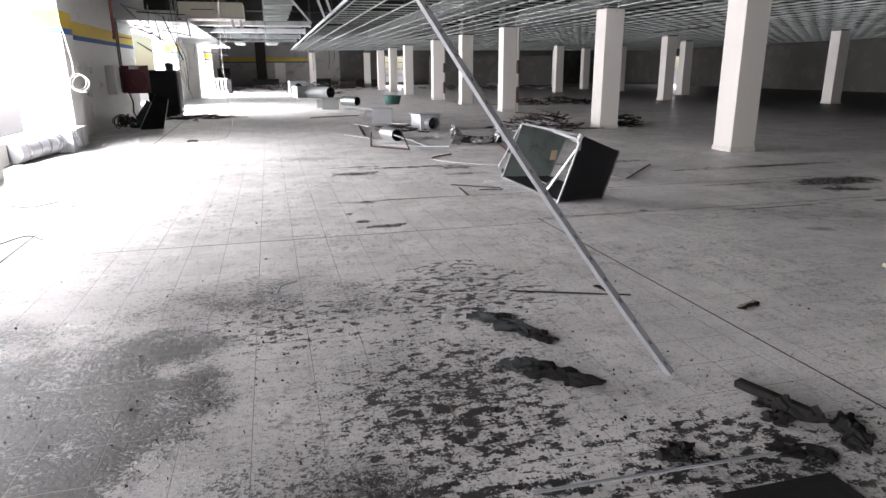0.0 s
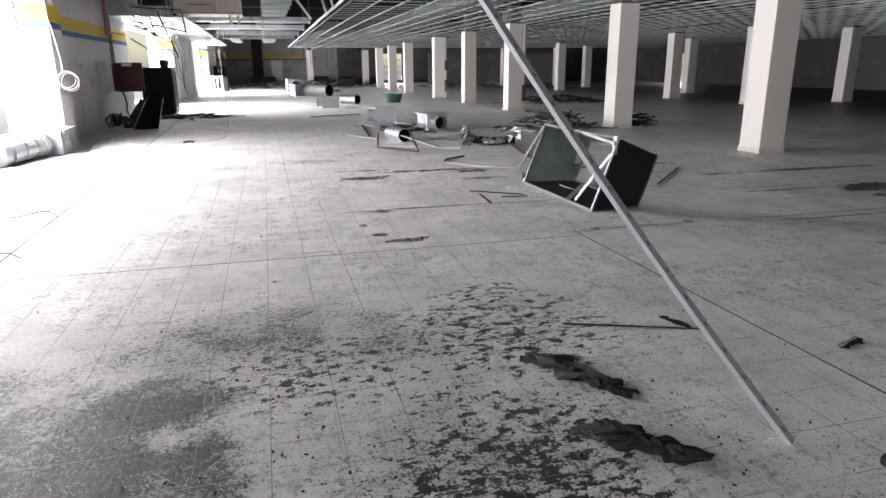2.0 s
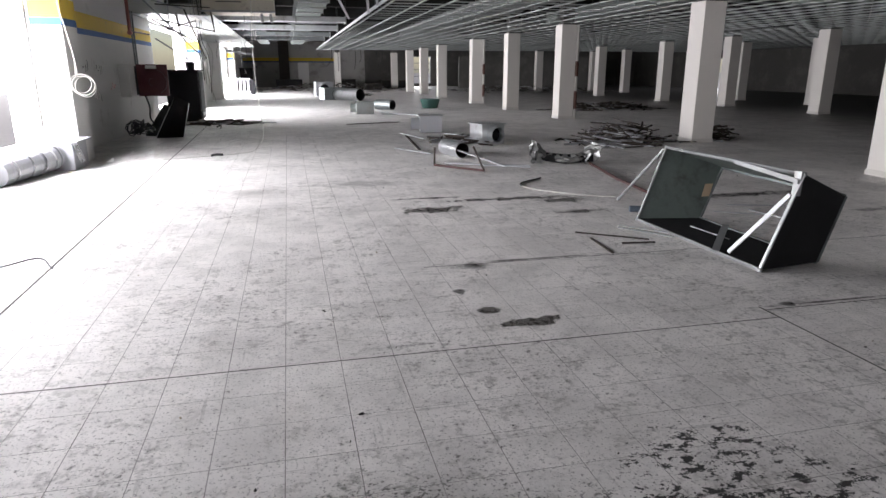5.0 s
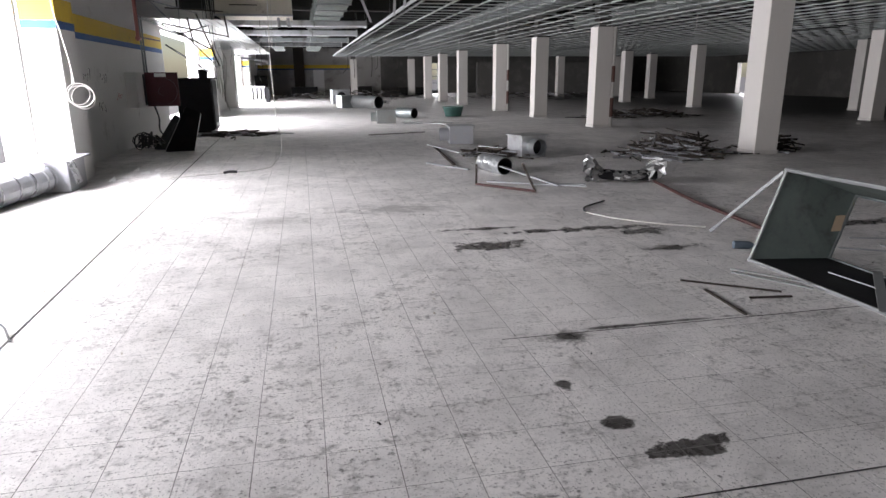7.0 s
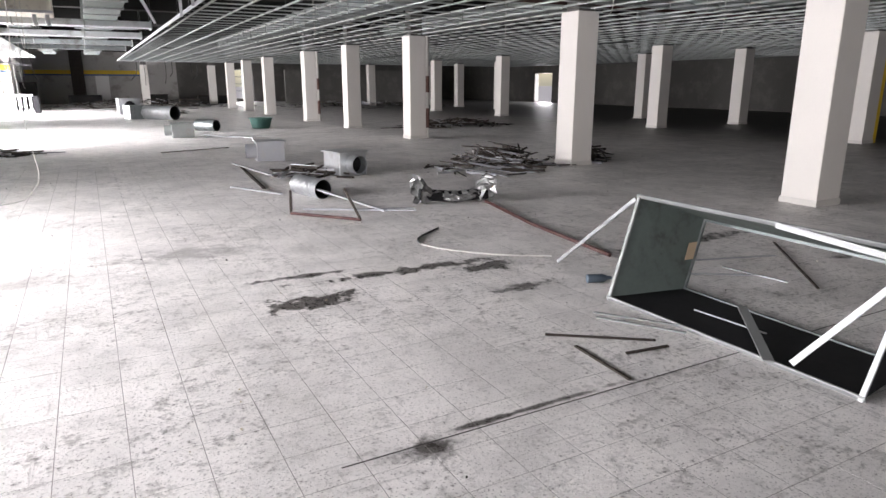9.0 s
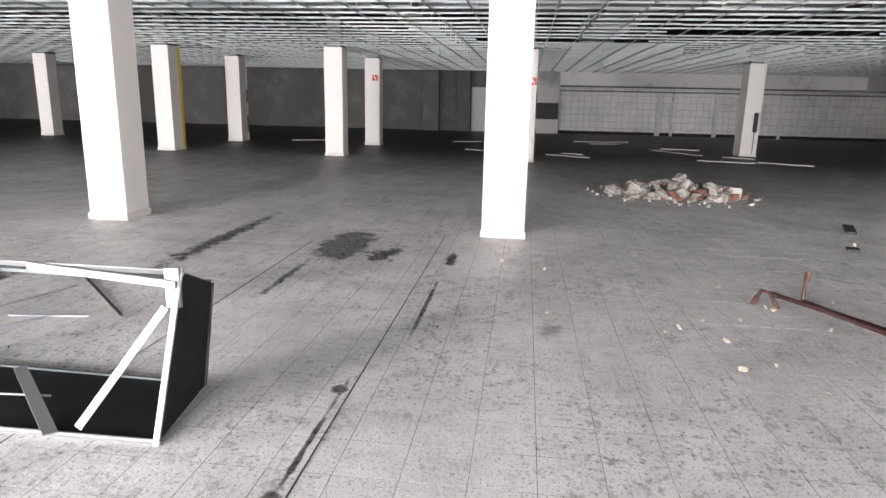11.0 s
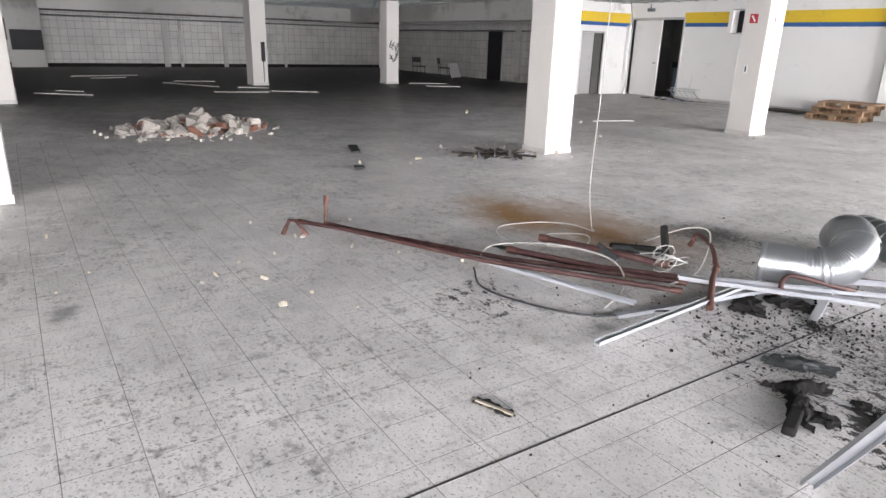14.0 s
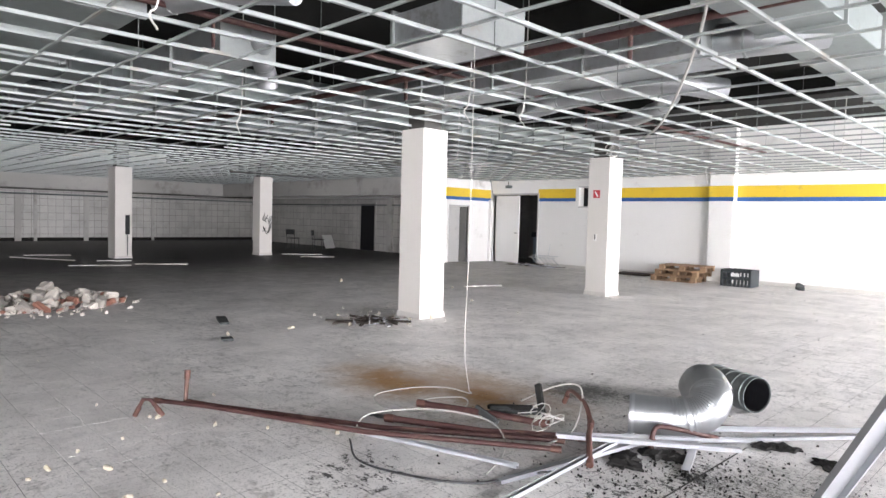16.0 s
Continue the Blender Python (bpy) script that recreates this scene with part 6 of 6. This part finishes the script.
for i in range(700):
    a, r = rng.uniform(0, math.tau), abs(rng.gauss(0, 0.75))
    ash.rock((2.65 + r * math.cos(a), 1.85 + 0.8 * r * math.sin(a), 0.003), rng.uniform(0.003, 0.011), rng, 0.5)
solo("ash_crumbs", ash, M_CHAR, "black ash crumbs strewn round the floor pile", "ash", kind="stuff")
site(0.04, 0.24)
ash = Soup()
for i in range(520):
    x, y = rng.gauss(0.7, 1.0), rng.gauss(3.0, 0.9)
    if y > 0.9:
        ash.rock((x, y, 0.002), rng.uniform(0.003, 0.008), rng, 0.5)
solo("soot_crumbs", ash, M_CHAR, "black soot crumbs strewn over the tiles", "soot", kind="stuff")

# bent pale rod on the floor
solo("bent_rod", Soup().tube([(0.03, 4.77, 0.008), (0.22, 4.72, 0.008), (0.31, 4.7, 0.008)], 0.006, 6), M_PROFILE, "thin pale rod on the floor", "rod")
solo("bent_rod", Soup().tube([(0.22, 4.73, 0.014), (0.25, 4.86, 0.03), (0.36, 4.96, 0.02)], 0.006, 6), M_PROFILE, "thin bent pale rod on the floor", "rod")
solo("dark_rod", Soup().tube([(1.75, 4.4, 0.006), (2.5, 4.1, 0.006)], 0.006, 6), M_BLACKCABLE, "thin dark rod on the floor", "rod")

site(0.27, -0.1)
# plaster chips
chips = [(4.55, 4.25, 0.022), (5.34, 4.48, 0.020), (5.70, 3.86, 0.030), (5.28, 3.62, 0.028), (4.99, 3.37, 0.025), (4.59, 3.06, 0.025), (5.30, 5.61, 0.022), (8.36, 1.19, 0.040),
         (4.93, 4.43, 0.035), (5.14, 4.69, 0.03), (4.44, 4.48, 0.035), (5.05, 4.8, 0.022), (5.75, 3.9, 0.03), (5.5, 3.35, 0.025), (5.2, 3.2, 0.025), (5.1, 3.05, 0.02), (4.75, 2.95, 0.02), (8.39, 1.12, 0.035), (8.1, 0.4, 0.05), (8.3, 0.3, 0.04), (8.4, 2.02, 0.04),
         (5.4, 4.2, 0.018), (6.3, 4.1, 0.02), (4.2, 4.1, 0.018), (6.0, 3.3, 0.02), (10.7, -4.2, 0.04), (6.8, 6.0, 0.03), (6.6, 5.6, 0.03), (5.6, 5.4, 0.02), (8.0, -0.6, 0.04), (7.9, -0.95, 0.05), (7.7, -0.3, 0.03), (13.0, -2.9, 0.06), (9.0, -3.0, 0.03), (7.5, -2.5, 0.025)]
for i, (x, y, sz) in enumerate(chips):
    solo("plaster_chip", Soup().rock((x, y, sz * 0.36), sz * 0.72, random.Random(i)), M_CHIP, "pale broken plaster chip on the floor", "chip", "plaster chips")
site()
cr_ = Soup()
for i in range(420):
    x, y = rng.uniform(-3.5, 14), rng.uniform(-9, 22)
    cr_.rock((x, y, 0.002), rng.uniform(0.003, 0.009), rng, 0.6)
solo("floor_crumbs", cr_, M_CHIP, "small pale crumbs strewn over the floor", "crumbs", kind="stuff")
cr_ = Soup()
for i in range(320):
    x, y = rng.uniform(-3, 14), rng.uniform(-9, 24)
    cr_.rock((x, y, 0.002), rng.uniform(0.003, 0.011), rng, 0.6)
solo("dark_crumbs", cr_, M_CHAR, "small dark crumbs strewn over the floor", "crumbs", kind="stuff")
for i, (a, b) in enumerate((((9.95, 1.42), (9.4, 1.62)), ((8.45, 2.05), (8.3, 2.1)))):
    solo("dark_strap", Soup().bar((*a, 0.02), (*b, 0.02), 0.13, 0.03, ch=0.006), M_CHARGREY, "flat dark piece lying on the floor", "scrap")

lath_pile(8.0, -0.55, 8.75, 0.35, 0.05, 26, "dark splinters and chips by a white column's foot", 18, 0.35)

# ---- rubble pile ----
rb = thing("rubble_pile", "heap of broken bricks and pale mortar lumps on the floor", "rubble", (12.6, 3.1, 0))
rng = random.Random(14)
lumps = [Soup().rock((0, 0, 0), 0.1, random.Random(40 + i)).mesh("lump", M_BRICKRED if i > 4 else M_RUBBLE) for i in range(7)]
for i in range(280):
    a, r = rng.uniform(0, math.tau), math.sqrt(rng.random())
    x, y = 12.55 + 0.85 * r * math.cos(a), 3.12 + 1.2 * r * math.sin(a)
    k = rng.choice((0.35, 0.45, 0.55, 0.7, 0.85, 1.25)) * (1.15 - 0.3 * r)
    ob = new("lump", lumps[rng.choice((0, 1, 2, 3, 4, 0, 1, 2, 3, 4, 5, 6, 5))])
    ob.parent = rb
    ob.matrix_basis = Matrix.Translation((x - 12.6, y - 3.1, 0.04 * k + 0.2 * (1 - r) * rng.random())) @ Euler([rng.uniform(-0.5, 0.5), rng.uniform(-0.5, 0.5), rng.uniform(0, 6.3)]).to_matrix().to_4x4() @ Matrix.Diagonal((k * 1.15, k, k * rng.uniform(0.6, 1.0), 1.0))
dust = Soup()
for i in range(110):
    a, r = rng.uniform(0, math.tau), rng.uniform(0.6, 1.25)
    dust.rock((12.6 + 1.2 * r * math.cos(a), 3.1 + 1.2 * r * math.sin(a), 0.01), rng.uniform(0.01, 0.035), rng)
ob = part("rubble_dust", dust, M_RUBBLE, rb)
ob["kind"] = "stuff"

# ---- far strips on the dark east floor ----
for i, (a, b) in enumerate((((27.2, 3.8), (27.8, 1.6)), ((26.0, 3.3), (26.4, 2.2)), ((20.3, 5.1), (19.5, 3.9)), ((21.0, 4.6), (20.6, 4.0)), ((23.6, 1.5), (21.6, 0.3)), ((19.8, 0.9), (19.4, -0.5)), ((21.3, -0.2), (20.9, -1.0)), ((19.7, -0.7), (19.1, -1.9)), ((24.4, 1.0), (24.0, -0.2)), ((22.2, -6.7), (21.6, -8.0)), ((20.8, -6.6), (20.2, -7.6)), ((10.9, -4.6), (10.6, -5.5)), ((24.0, 12.6), (23.2, 14.0)), ((25.0, 8.4), (25.6, 7.4)), ((21.4, 7.6), (20.8, 6.6)))):
    solo("floor_lath", Soup().bar((*a, 0.03), (*b, 0.03), 0.03, 0.02), M_SKIRT, "pale strip lying on the darkened east floor", "strip", "strips on the dark floor")
solo("white_panel", Soup().quad((25.2, -10.6, 0.02), (25.5, -11.3, 0.02), (25.7, -11.2, 0.6), (25.4, -10.5, 0.6), 0.03), M_SIGNWHITE, "white panel leaning in the dark recess", "panel")


def wire_chair(x, y, rz, mat, label, tip=0.0):
    t = thing("broken_chair", label, "chair", (x, y, 0), "broken chairs")
    m = pose(x, y, 0, 0, tip, rz)
    w = lambda *p: m @ Vector(p)
    for sx in (-0.2, 0.2):
        for sy in (-0.2, 0.2):
            part("leg", Soup().tube([w(sx, sy, 0.0), w(sx * 0.9, sy * 0.9, 0.44)], 0.012, 6), mat, t)
    part("seat", Soup().box(-0.22, -0.22, 0.43, 0.22, 0.22, 0.46, 0.008, m), mat, t)
    for sx in (-0.2, 0.2):
        part("back_post", Soup().tube([w(sx, 0.2, 0.44), w(sx, 0.27, 0.85)], 0.012, 6), mat, t)
    part("backrest", Soup().box(-0.21, 0.24, 0.62, 0.21, 0.26, 0.84, 0.004, m), mat, t)


wire_chair(26.3, -9.6, 30, M_BLACKCABLE, "dark broken chair in the gloomy recess")
wire_chair(24.9, -10.0, -20, M_BLACKCABLE, "dark broken chair in the gloomy recess")
# tipped wire frame by the door
wf_ = thing("wire_frame_stand", "tipped grey wire stand lying by the open door", "wire stand", (14.2, -11.5, 0))
for i in range(6):
    x = 13.45 + i * 0.17
    part("wire", Soup().tube([(x, -11.75, 0.02), (x + 0.06, -11.4, 0.3), (x + 0.1, -11.55, 0.75 if i in (1, 4) else 0.36)], 0.011, 6), M_ZINC, wf_)
for y, z in ((-11.75, 0.03), (-11.4, 0.3), (-11.55, 0.36)):
    part("rail", Soup().tube([(13.4, y, z), (14.45, y, z)], 0.012, 6), M_ZINC, wf_)
lath_pile(13.2, -11.9, 15.2, -11.0, 0.05, 30, "splinters and strips on the floor by the door", 17, 0.4)


# ---- pallets and crate by the south wall ----
def pallet(name_label, m):
    t = thing("pallet", name_label, "pallet", (0, 0, 0), "stack of pallets")
    for i in range(5):
        y = -0.4 + i * 0.175
        part("deck_board", Soup().box(-0.6, y, 0.122, 0.6, y + 0.1, 0.144, 0.003), M_WOOD, t)
    for i in range(3):
        y = -0.4 + i * 0.35
        part("bottom_board", Soup().box(-0.6, y, 0.0, 0.6, y + 0.1, 0.022, 0.003), M_WOOD, t)
        for x in (-0.6, -0.07, 0.46):
            part("block", Soup().box(x, y, 0.022, x + 0.14, y + 0.1, 0.1, 0.004), M_WOOD, t)
    for x in (-0.6, -0.07, 0.46):
        part("stringer", Soup().box(x, -0.4, 0.1, x + 0.14, 0.4, 0.122, 0.002), M_WOOD, t)
    t.matrix_basis = m
    return t


p0 = pallet("worn brown wooden pallet in a low stack by the wall", pose(9.05, -10.95, 0.0, 0, 0, 4))
copy_thing(p0, pose(9.0, -11.1, 0.146, 0, 0, -3))
copy_thing(p0, pose(8.85, -11.0, 0.292, 0, 0, 7))
solo("dark_board", Soup().box(10.2, -11.9, 0.0, 11.2, -11.3, 0.05, 0.008), M_DARKWOOD, "flat dark board on the floor beside the pallets", "board")
cb = thing("plastic_crate", "dark plastic crate standing before the white wall", "crate", (7.5, -11.0, 0))
x0, x1, y0, y1, hh = 7.12, 7.86, -11.3, -10.75, 0.42
part("bottom", Soup().box(x0, y0, 0, x1, y1, 0.02), M_CRATE, cb)
for yy in (y0, y1 - 0.03):
    part("corner_rib", Soup().box(x0, yy, 0.02, x0 + 0.06, yy + 0.03, hh).box(x1 - 0.06, yy, 0.02, x1, yy + 0.03, hh), M_CRATE, cb)
    part("rim", Soup().box(x0, yy, hh - 0.07, x1, yy + 0.03, hh, 0.004), M_CRATE, cb)
    for i in range(6):
        part("slat", Soup().box(x0 + 0.1 + i * 0.09, yy + 0.005, 0.02, x0 + 0.14 + i * 0.09, yy + 0.025, hh - 0.07), M_CRATE, cb)
    part("belt", Soup().box(x0 + 0.06, yy + 0.004, 0.17, x1 - 0.06, yy + 0.026, 0.22), M_CRATE, cb)
for xx in (x0, x1 - 0.03):
    part("side_wall", Soup().box(xx, y0 + 0.03, 0.02, xx + 0.03, y1 - 0.03, hh, 0.004), M_CRATE, cb)
part("pale_label", Soup().box(7.4, y1, 0.25, 7.6, y1 + 0.003, 0.33), M_SIGNWHITE, cb)
solo("dark_lump", Soup().rock((6.2, -11.4, 0.06), 0.16, random.Random(2), 0.5), M_CHARGREY, "dark flattened lump on the floor by the wall", "scrap")

# ---- doors ----
d1 = thing("door_1", "white flush door leaf standing ajar in its frame", "door", (15.8, SY, 0), kind="structure")
part("frame", Soup().box(DX0 - 0.06, SY - 0.2, 0, DX0, SY + 0.02, DH + 0.06, 0.004).box(DX1, SY - 0.2, 0, DX1 + 0.06, SY + 0.02, DH + 0.06, 0.004).box(DX0, SY - 0.2, DH, DX1, SY + 0.02, DH + 0.06, 0.004), M_DOOR, d1)
leaf = part("leaf", Soup().box(0, 0, 0.01, 1.14, 0.045, DH - 0.02, 0.004, Matrix.Translation((DX1 - 0.01, SY - 0.1, 0)) @ Matrix.Rotation(radians(176), 4, "Z")), M_WALL, d1, "white door leaf")
part("handle", Soup().tube([(15.52, SY - 0.1, 1.05), (15.52, SY - 0.03, 1.05), (15.64, SY - 0.03, 1.05)], 0.012, 8), M_INK, leaf, "black door handle")
part("far_leaf", Soup().box(DX0 + 0.02, SY - 0.9, 0.01, DX0 + 0.8, SY - 0.85, 0.92, 0.004), M_DOORBLUE, d1, "blue-grey lower panel")
part("push_bar", Soup().box(DX0, SY - 0.84, 0.92, DX0 + 0.84, SY - 0.78, 1.1, 0.01), M_BLACK, d1, "black push bar")
d2 = thing("door_2", "narrow grey door set in the white block wall", "door", (BX, -10.1, 0), kind="structure")
part("frame", Soup().box(BX - 0.02, NY0 - 0.05, 0, BX + 0.1, NY0, NH + 0.05, 0.003).box(BX - 0.02, NY1, 0, BX + 0.1, NY1 + 0.05, NH + 0.05, 0.003).box(BX - 0.02, NY0, NH, BX + 0.1, NY1, NH + 0.05, 0.003), M_DOOR, d2)
part("leaf", Soup().box(BX + 0.06, NY0 + 0.36, 0.01, BX + 0.1, NY1 - 0.01, NH - 0.01, 0.003), M_DOOR, d2)
part("leaf", Soup().box(BX + 0.05, NY0 + 0.01, 0.01, BX + 0.09, NY0 + 0.35, NH - 0.01, 0.003), M_GREYWALL, d2, "paler fixed side leaf")
hx = thing("hatch", "small dark wall hatch with a swung-open white flap", "hatch", (12.73, SY, 2.0), kind="structure")
part("frame", Soup().box(HX0 - 0.04, SY - 0.1, 1.96, HX1 + 0.04, SY + 0.01, 2.0, 0.003).box(HX0 - 0.04, SY - 0.1, 2.6, HX1 + 0.04, SY + 0.01, 2.64, 0.003), M_DOOR, hx)
part("flap", Soup().box(HX1 + 0.005, SY + 0.004, 1.98, HX1 + 0.13, SY + 0.02, 2.62, 0.004), M_SIGNWHITE, hx, "white open flap")
# black sheet added behind the opening to keep the hatch dark
part("backing", Soup().box(HX0, SY - 0.29, 2.0, HX1, SY - 0.25, 2.6), M_BLACK, hx)
el_ = thing("emergency_lamp", "small dark lamp fixture above the door", "lamp", (15.9, SY, 2.6))
part("body", Soup().box(15.75, SY, 2.62, 16.0, SY + 0.1, 2.72, 0.01), M_ZINCDARK, el_)
part("arm", Soup().tube([(15.9, SY + 0.05, 2.72), (15.9, SY + 0.05, 2.85)], 0.012, 6), M_INK, el_)
solo("conduit", Soup().tube([(16.5, SY + 0.1, 2.1), (15.9, -11.0, 2.86)], 0.014, 6), M_ZINCDARK, "thin dark conduit slanting from the wall to the grid", "conduit")


# ---- signs on columns ----
def sign(x, y, z, face, mat, label, w=0.16, mark=None):
    t = thing("fire_sign", label, "sign", (x, y, z), "safety signs")
    e = 0.003
    if face == "y":
        part("plate", Soup().box(x - w / 2, y, z - w / 2, x + w / 2, y + e, z + w / 2), mat, t)
        if mark:
            part("symbol", Soup().bar((x - 0.03, y + e + 0.001, z - 0.05), (x + 0.04, y + e + 0.001, z + 0.05), 0.002, 0.03), mark, t)
    else:
        part("plate", Soup().box(x - e, y - w / 2, z - w / 2, x, y + w / 2, z + w / 2), mat, t)
        if mark:
            part("symbol", Soup().bar((x - e - 0.001, y - 0.03, z - 0.05), (x - e - 0.001, y + 0.04, z + 0.05), 0.002, 0.03, up=(0, 1, 0)), mark, t)


sign(8.5, -5.952, 2.09, "y", M_SIGNRED, "square red fire extinguisher sign on a column", 0.16, M_SIGNWHITE)
sign(8.212, -6.15, 2.08, "x", M_SIGNWHITE, "white and red safety sign on a column", 0.16, M_SIGNRED)
sign(17.952, 5.6, 2.05, "x", M_SIGNRED, "square red fire sign on a column", 0.18, M_SIGNWHITE)
sign(22.352, 10.75, 2.2, "x", M_SIGNRED, "small red sign on a column", 0.18, M_SIGNWHITE)
hk = thing("wall_switch", "small black switch handle on a column", "switch", (8.5, -5.95, 1.2))
part("plate", Soup().box(8.47, -5.952, 1.13, 8.53, -5.942, 1.27), M_SIGNWHITE, hk)
part("lever", Soup().box(8.485, -5.942, 1.15, 8.51, -5.927, 1.26, 0.003), M_INK, hk)
# scrawls on columns and wall, as illegible strokes
for (x, y, z, k) in ((22.349, -6.15, 1.3, 1.6), (22.349, -6.15, 0.95, 1.9)):
    g_ = Soup()
    rg = random.Random(int(z * 100))
    for i in range(5):
        yy = y - 0.16 + i * 0.07
        g_.tube(smooth_line([(x, yy, z + rg.uniform(-0.1, 0.1) * k), (x, yy + 0.05, z + rg.uniform(-0.1, 0.1) * k), (x, yy - 0.02, z + rg.uniform(-0.15, 0.15) * k), (x, yy + 0.07, z + rg.uniform(-0.1, 0.1))], 3), 0.013, 4)
    solo("graffiti", g_, M_INK, "black sprayed scrawl on a white column", "graffiti", kind="structure")
for (y, z, mt) in ((17.6, 1.55, M_INK), (18.6, 1.5, M_INK), (20.0 - 0.4, 1.12, M_SIGNRED), (16.6, 1.7, M_INK), (18.3, 0.95, M_INK)):
    g_ = Soup()
    rg = random.Random(int(y * 100))
    for i in range(4):
        yy = y - 0.2 + i * 0.12
        g_.tube(smooth_line([(WX + 0.001, yy, z + rg.uniform(-0.12, 0.12)), (WX + 0.001, yy + 0.08, z + rg.uniform(-0.12, 0.12)), (WX + 0.001, yy + 0.02, z + rg.uniform(-0.12, 0.12))], 3), 0.006, 4)
    solo("graffiti", g_, mt, "thin sprayed scrawl on the white wall", "graffiti", kind="structure")

# expansion joints of the floor
jl = Soup()
jl.box(-0.008, 0, 0, 0.008, 30, 0.0015, m=pose(-1.75, 2.0, 0, 0, 0, 1.5))
for y, x0, x1 in ((8.0, 0.9, 7.6), (6.6, 2.85, 8.2), (6.47, -1.9, 2.85)):
    jl.box(x0, y - 0.0035, 0, x1, y + 0.0035, 0.0015)
jl.box(2.845, 1.0, 0, 2.855, 6.66, 0.0015)
structure("floor_joint", jl, M_JOINT, "dark expansion joints across the tiled floor")

# ---- floor tiles, laid one by one ----
P = 0.285
BED = 0.002


def tile_geo(s, x0, y0, x1, y1, top, e=0.0005):
    s.add([(x0, y0, -0.0014), (x1, y0, -0.0014), (x1, y1, -0.0014), (x0, y1, -0.0014), (x0 + e, y0 + e, top), (x1 - e, y0 + e, top), (x1 - e, y1 - e, top), (x0 + e, y1 - e, top)],
          [(4, 5, 6, 7), (0, 1, 5, 4), (1, 2, 6, 5), (2, 3, 7, 6), (3, 0, 4, 7)])


rng = random.Random(9)
shared = []
for i in range(3):
    s = Soup()
    tile_geo(s, 0.0015, 0.0015, P - 0.0015, P - 0.0015, 0.0 - 0.0002 * i)
    shared.append(s.mesh("tile", M_FLOOR))
rest = Soup()
count = 0
ix0, ix1 = math.floor((TX0 - 0.14) / P), math.ceil((TX1 - 0.14) / P)
iy0, iy1 = math.floor((TY0 - 6.47) / P), math.ceil((TY1 - 6.47) / P)
for ix in range(ix0, ix1):
    for iy in range(iy0, iy1):
        x, y = 0.14 + ix * P, 6.47 + iy * P
        near = count < 300 and 0.0 < x < 3.2 and 1.2 < y < 8.2 and abs(x - 0.9 - 0.1 * y) < 1.75
        if near:
            ob = new("tile", shared[(ix * 7 + iy * 3) % 3])
            ob.parent = FLOOR
            ob.location = (x, y, 0)
            count += 1
        else:
            g_ = 0.0015
            tile_geo(rest, max(x + g_, TX0), max(y + g_, TY0), min(x + P - g_, TX1), min(y + P - g_, TY1), rng.choice((0.0, -0.0002, -0.0004)))
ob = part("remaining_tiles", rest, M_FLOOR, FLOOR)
ob["kind"] = "stuff"
